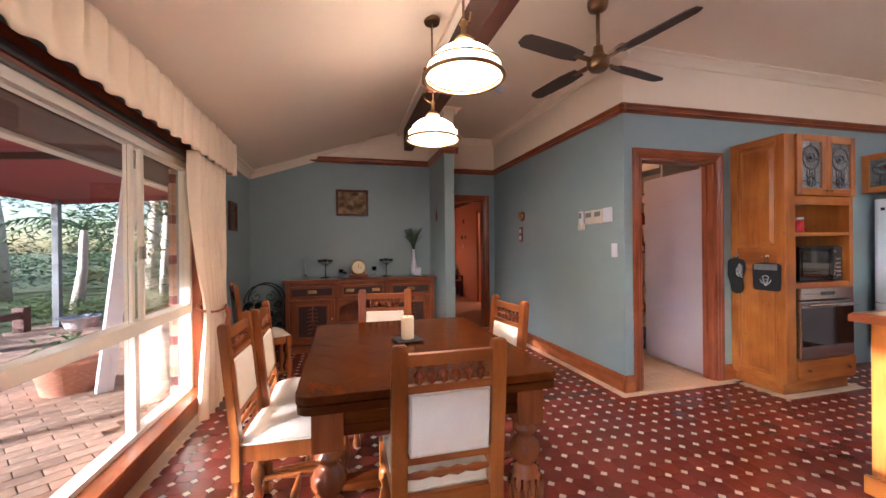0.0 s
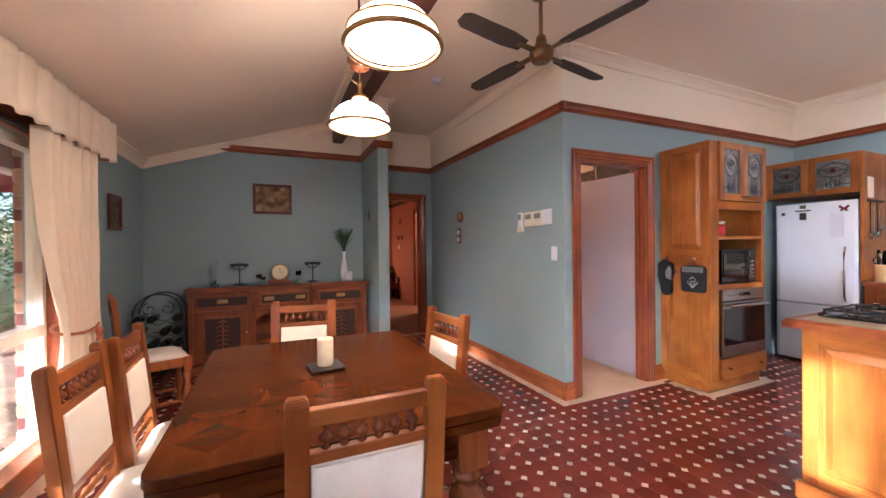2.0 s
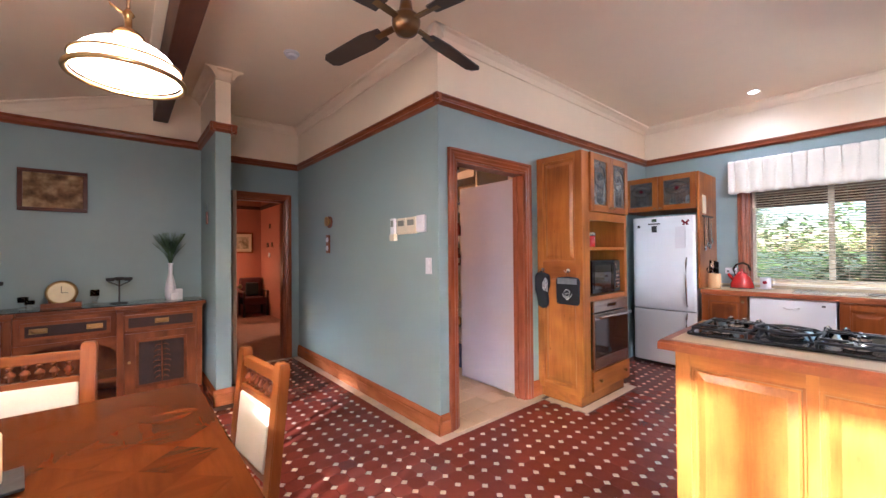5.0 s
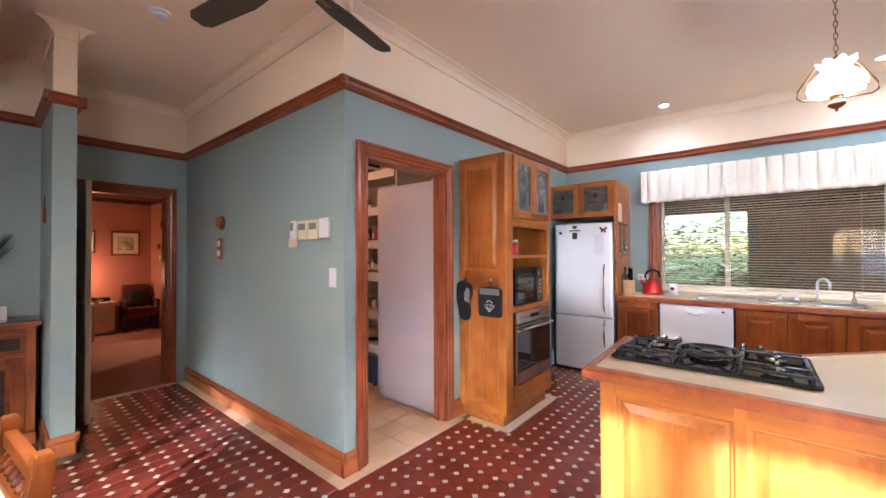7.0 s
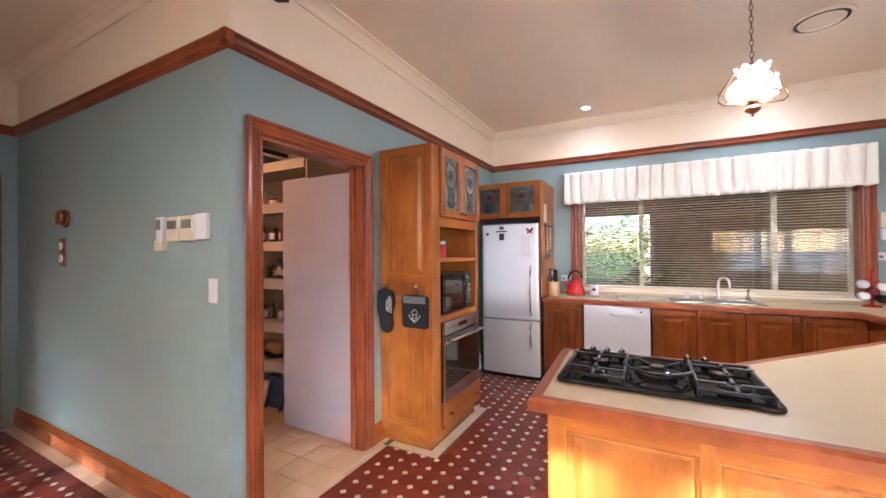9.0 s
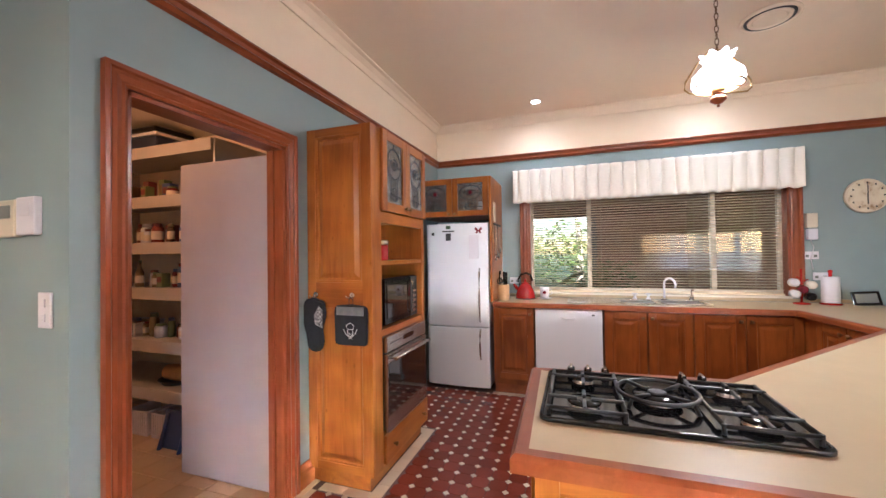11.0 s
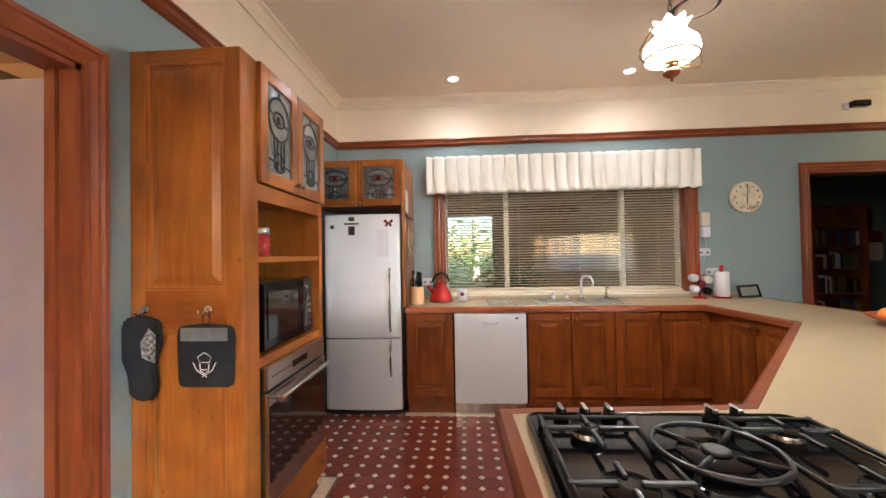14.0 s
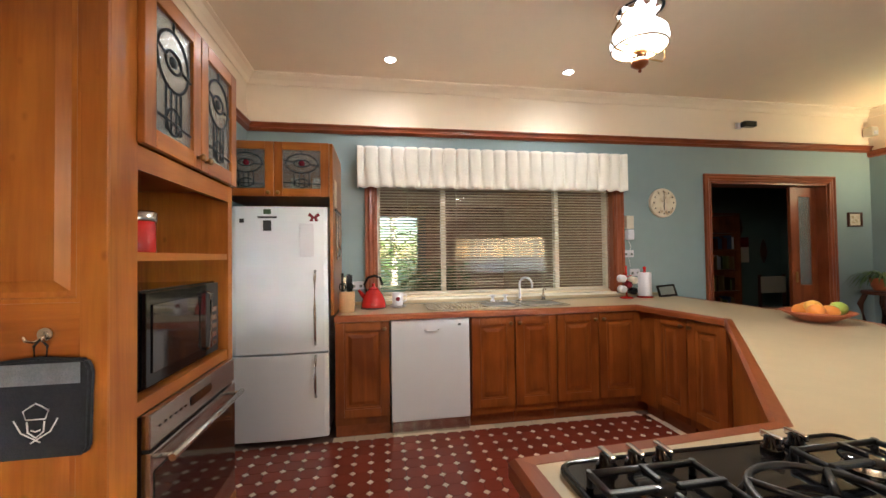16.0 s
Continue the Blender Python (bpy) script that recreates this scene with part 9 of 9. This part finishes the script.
for k in range(34):
    s = rg.uniform(2.2, 4.0)
    x, y = (-19 - rg.uniform(0, 6), rg.uniform(2, 26)) if k % 3 == 0 else (rg.uniform(-22, 4), 21 + rg.uniform(0, 6))
    leaf_cloud(bm, (x, y, s * 0.75), (s * 1.1, s * 1.1, s * 1.2), 420, 0.20, rg)
# unseen clumps added in the sun's path to block parts of it
for x, y, s in ((-14.0, -9.0, 1.5), (-13.0, -5.0, 1.1), (-14.0, -13.0, 1.6), (-12.5, -2.5, 1.1), (-15.5, -8.2, 1.3), (-13.5, -10.0, 0.9), (-13.5, -6.3, 1.1)):
    leaf_cloud(bm, (x, y, s * 0.9), (s * 0.7, s * 0.75, s * 1.15), 330, 0.12, rg)
# leaf masses added high up and out of view to shade the passage wall
for x, y, z in ((-13.4, -3.2, 4.0), (-13.8, -4.3, 3.9), (-13.4, -5.1, 3.7), (-14.0, -2.4, 3.9)):
    leaf_cloud(bm, (x, y, z), (1.1, 1.0, 1.15), 2200, 0.11, rg)
part("leaves", bm, FOL, und)

# ---- veranda outside the kitchen window ----
wall("veranda_floor", box(XK + 0.2, -0.9, gz, 11.0, 6.0, -0.05), mat("grey_concrete", (0.34, 0.34, 0.35), 0.85, vary=0.12, scale=3, bump=0.3), "grey concrete veranda floor")
wall("veranda_roof", box(XK + 0.2, -0.9, 2.32, 10.2, 6.0, 2.40), wood("brown_veranda_lining", (0.30, 0.17, 0.11), (0.42, 0.26, 0.17), 1, 0.6), "brown boarded veranda ceiling")
wall("veranda_end_wall", box(XK + 0.2, -0.9, gz, 9.98, -0.75, 2.32), mat("brown_render", (0.34, 0.22, 0.15), 0.85, vary=0.15), "brown end wall of the veranda")
for y in (2.6, 0.9):
    c = thing("veranda_post", (9.9, y, gz), "grey painted veranda post", "post", "veranda posts")
    part("shaft", box(9.82, y - 0.08, -0.05, 9.98, y + 0.08, 2.32, bevel=0.006), POST, c)
    part("base", box(9.80, y - 0.10, -0.05, 10.0, y + 0.10, 0.10, bevel=0.006), POST, c)
wall("veranda_beam", box(9.82, -0.75, 2.12, 9.98, 6.0, 2.32), SOFFIT, "dark timber veranda beam")
# added wall; its brown stands for dark veranda and reflections in the glass
wall("veranda_view_wall", box(9.86, -0.75, gz, 9.98, 0.82, 2.12), mat("brown_view_wall", (0.26, 0.16, 0.11), 0.8, vary=0.25, scale=8), "brown wall added for the dark veranda and reflections behind the blind")
c = thing("veranda_shrub", (8.0, 0.9, -0.05), "dark green shrub in a pot on the veranda", "pot plant")
part("pot", lathe([(0.22, -0.049), (0.30, 0.35), (0.32, 0.36), (0.32, 0.42), (0.27, 0.42)], (8.0, 0.9, 0), 22), TERRAC, c)
part("leaves", leaf_cloud(bmesh.new(), (8.0, 0.9, 0.85), (0.75, 0.75, 0.55), 1400, 0.06, rg), FOL, c)
bm = bmesh.new()
for k in range(18):
    leaf_cloud(bm, (22 + rg.uniform(0, 4), -8 + 1.4 * k, rg.uniform(0.6, 3.0)), (2.2, 2.0, 2.4), 520, 0.20, rg)
gs = thing("garden_shrubs", (23, 4, gz), "sunlit green shrubs beyond the veranda", "shrubs")
gs["kind"] = "stuff"
part("leaves", bm, HEDGE, gs)
for x, y in ((23.0, 1.0), (25.5, 6.0), (22.5, 11.0)):
    gum_tree(x, y, 7.0, 0.22, 0.4, 500, rg)

# ---- tiles and pavers, last ----


def lay(parent, name, me, places, near, m_rest):
    """Alike pieces: those in the near stretch are objects on one mesh, the others are joined."""
    nearest = [p for p in places if near(p)][:300]
    chosen = set(nearest)
    for p in nearest:
        o_ = new(name, me)
        o_.parent, o_.matrix_parent_inverse = parent, Matrix.Identity(4)
        o_.location = p[:3]
        if len(p) > 3:
            o_.rotation_euler = (0, 0, p[3])
    rest = [p for p in places if p not in chosen]
    if not rest:
        return
    co = np.array([v.co[:] for v in me.vertices])
    faces = [tuple(f.vertices) for f in me.polygons]
    vs, fs = [], []
    for i, p in enumerate(rest):
        c_ = co
        if len(p) > 3:
            ca, sa = math.cos(p[3]), math.sin(p[3])
            c_ = np.stack([co[:, 0] * ca - co[:, 1] * sa, co[:, 0] * sa + co[:, 1] * ca, co[:, 2]], 1)
        vs.append(c_ + np.array(p[:3]))
        o = i * len(co)
        fs += [tuple(q + o for q in f) for f in faces]
    m2 = bpy.data.meshes.new(name + "s")
    m2.from_pydata(np.concatenate(vs).tolist(), [], fs)
    m2.materials.append(m_rest)
    ob = new(name + "s", m2)
    ob.parent, ob.matrix_parent_inverse = parent, Matrix.Identity(4)
    tagged(ob, kind="stuff")


def piece(outline, z0, z1, edge):
    """A low tile with a chamfered top edge."""
    b = bmesh.new()
    n_ = len(outline)
    s = 1 - edge
    lo = [b.verts.new((x, y, z0)) for x, y in outline]
    mi = [b.verts.new((x, y, z1 - 0.0012)) for x, y in outline]
    hi = [b.verts.new((x * s, y * s, z1)) for x, y in outline]
    for A, B in ((lo, mi), (mi, hi)):
        for q in range(n_):
            b.faces.new((A[q], A[(q + 1) % n_], B[(q + 1) % n_], B[q]))
    b.faces.new(hi)
    return b


PITCH, DOT = 0.1085, 0.0225
h_, k_ = PITCH / 2 - 0.001, PITCH / 2 - DOT - 0.0008
OCT = [(h_, -k_), (h_, k_), (k_, h_), (-k_, h_), (-h_, k_), (-h_, -k_), (-k_, -h_), (k_, -h_)]
DIA = [(DOT - 0.0012, 0), (0, DOT - 0.0012), (-DOT + 0.0012, 0), (0, -DOT + 0.0012)]
floor_ob = bpy.data.objects["floor"]
BORD = 0.075


def tiled(x, y):
    """Whether the octagon pattern covers this place of the floor."""
    if x < XW + 0.03 + BORD or y < YS or y > YF - 0.02:
        return False
    if y > YP - BORD - 0.03 and x > XB - BORD - 0.022:
        return False
    if x < 1.27 and y > YB - 0.03:
        return False
    if 1.19 < x < 1.47 and y > 4.42:
        return False
    if 3.52 < x < 4.45 and y > 2.30:
        return False
    if x > 5.40 and y > -1.2:
        return False
    if x > 4.6 and -1.15 < y < -0.47:
        return False
    return x < XK


octs, dots = [], []
nx, ny = int(7.2 / PITCH), int(9.6 / PITCH)
for i in range(nx):
    for j in range(ny):
        x, y = XW + 0.06 + i * PITCH, YS + 0.03 + j * PITCH
        if tiled(x, y):
            octs.append((x, y, 0.0))
        if tiled(x + PITCH / 2, y + PITCH / 2):
            dots.append((x + PITCH / 2, y + PITCH / 2, 0.0))
near_f = lambda p: 1.30 < p[0] < 3.6 and 1.3 < p[1] < 2.75
lay(floor_ob, "octagon_tile", mesh_of("octagon_tile", piece(OCT, -0.006, 0.0, 0.02), TILE_RED), octs, near_f, TILE_RED_REST)
lay(floor_ob, "diamond_tile", mesh_of("diamond_tile", piece(DIA, -0.006, 0.0, 0.05), TILE_CREAM), dots, near_f, TILE_CREAM_REST)
# cream border strips in short lengths
def border(x0, y0, x1, y1):
    along_x = abs(x1 - x0) > abs(y1 - y0)
    L = abs(x1 - x0) if along_x else abs(y1 - y0)
    n_ = max(1, round(L / 0.15))
    for q in range(n_):
        if along_x:
            b = box(x0 + L * q / n_ + 0.001, y0, -0.006, x0 + L * (q + 1) / n_ - 0.001, y1, 0.0004, bevel=0.001)
        else:
            b = box(x0, y0 + L * q / n_ + 0.001, -0.006, x1, y0 + L * (q + 1) / n_ - 0.001, 0.0004, bevel=0.001)
        part("border_tile", b, TILE_CREAM, floor_ob)


border(XB - 0.022 - BORD, YP - 0.022 - BORD, XB - 0.022, YF - 0.03)
border(XB - 0.022, YP - 0.022 - BORD, 3.52, YP - 0.022)
border(3.53, 2.325, 4.46, 2.40)
border(3.53, 2.40, 3.60, YP - 0.1)
border(4.385, 2.40, 4.46, YP - 0.03)
border(1.48, YF - 0.08, 2.30, YF - 0.005)
border(XW + 0.032, -3.8, XW + 0.032 + BORD, 5.2)
border(5.352, -0.40, 5.425, 2.05)
border(4.65, -0.53, 5.35, -0.455)
# pantry tiles
pf = bpy.data.objects["floor_pantry"]
me_p = mesh_of("pantry_tile", piece([(0.098, -0.098), (0.098, 0.098), (-0.098, 0.098), (-0.098, -0.098)], -0.001, 0.004, 0.02), TILE_BEIGE)
lay(pf, "pantry_tile", me_p, [(2.61 + 0.2 * i, YP + 0.04 + 0.2 * j, 0.0) for i in range(8) for j in range(13)], lambda p: True, TILE_BEIGE)
# clay pavers in running bond, turned to the diagonal
pv = bpy.data.objects["pavement"]
me_v = mesh_of("clay_brick", piece([(0.113, -0.0555), (0.113, 0.0555), (-0.113, 0.0555), (-0.113, -0.0555)], -0.03, 0.0, 0.03), PAVER)
pl = []
an = radians(38)
for i in range(-30, 60):
    for j in range(-40, 90):
        u, w = (i + 0.5 * (j % 2)) * 0.232, j * 0.1165
        x, y = -5.3 + u * math.cos(an) - w * math.sin(an), 0 + u * math.sin(an) + w * math.cos(an)
        if -5.35 < x < XW - WT - 0.12 and 1.2 < y < 8.95 and not (x > -1.6 and 3.5 < y < 4.05):
            pl.append((x, y, -0.098, an))
lay(pv, "clay_brick", me_v, pl, lambda p: p[0] > -2.9 and 2.2 < p[1] < 5.6, PAVER_REST)
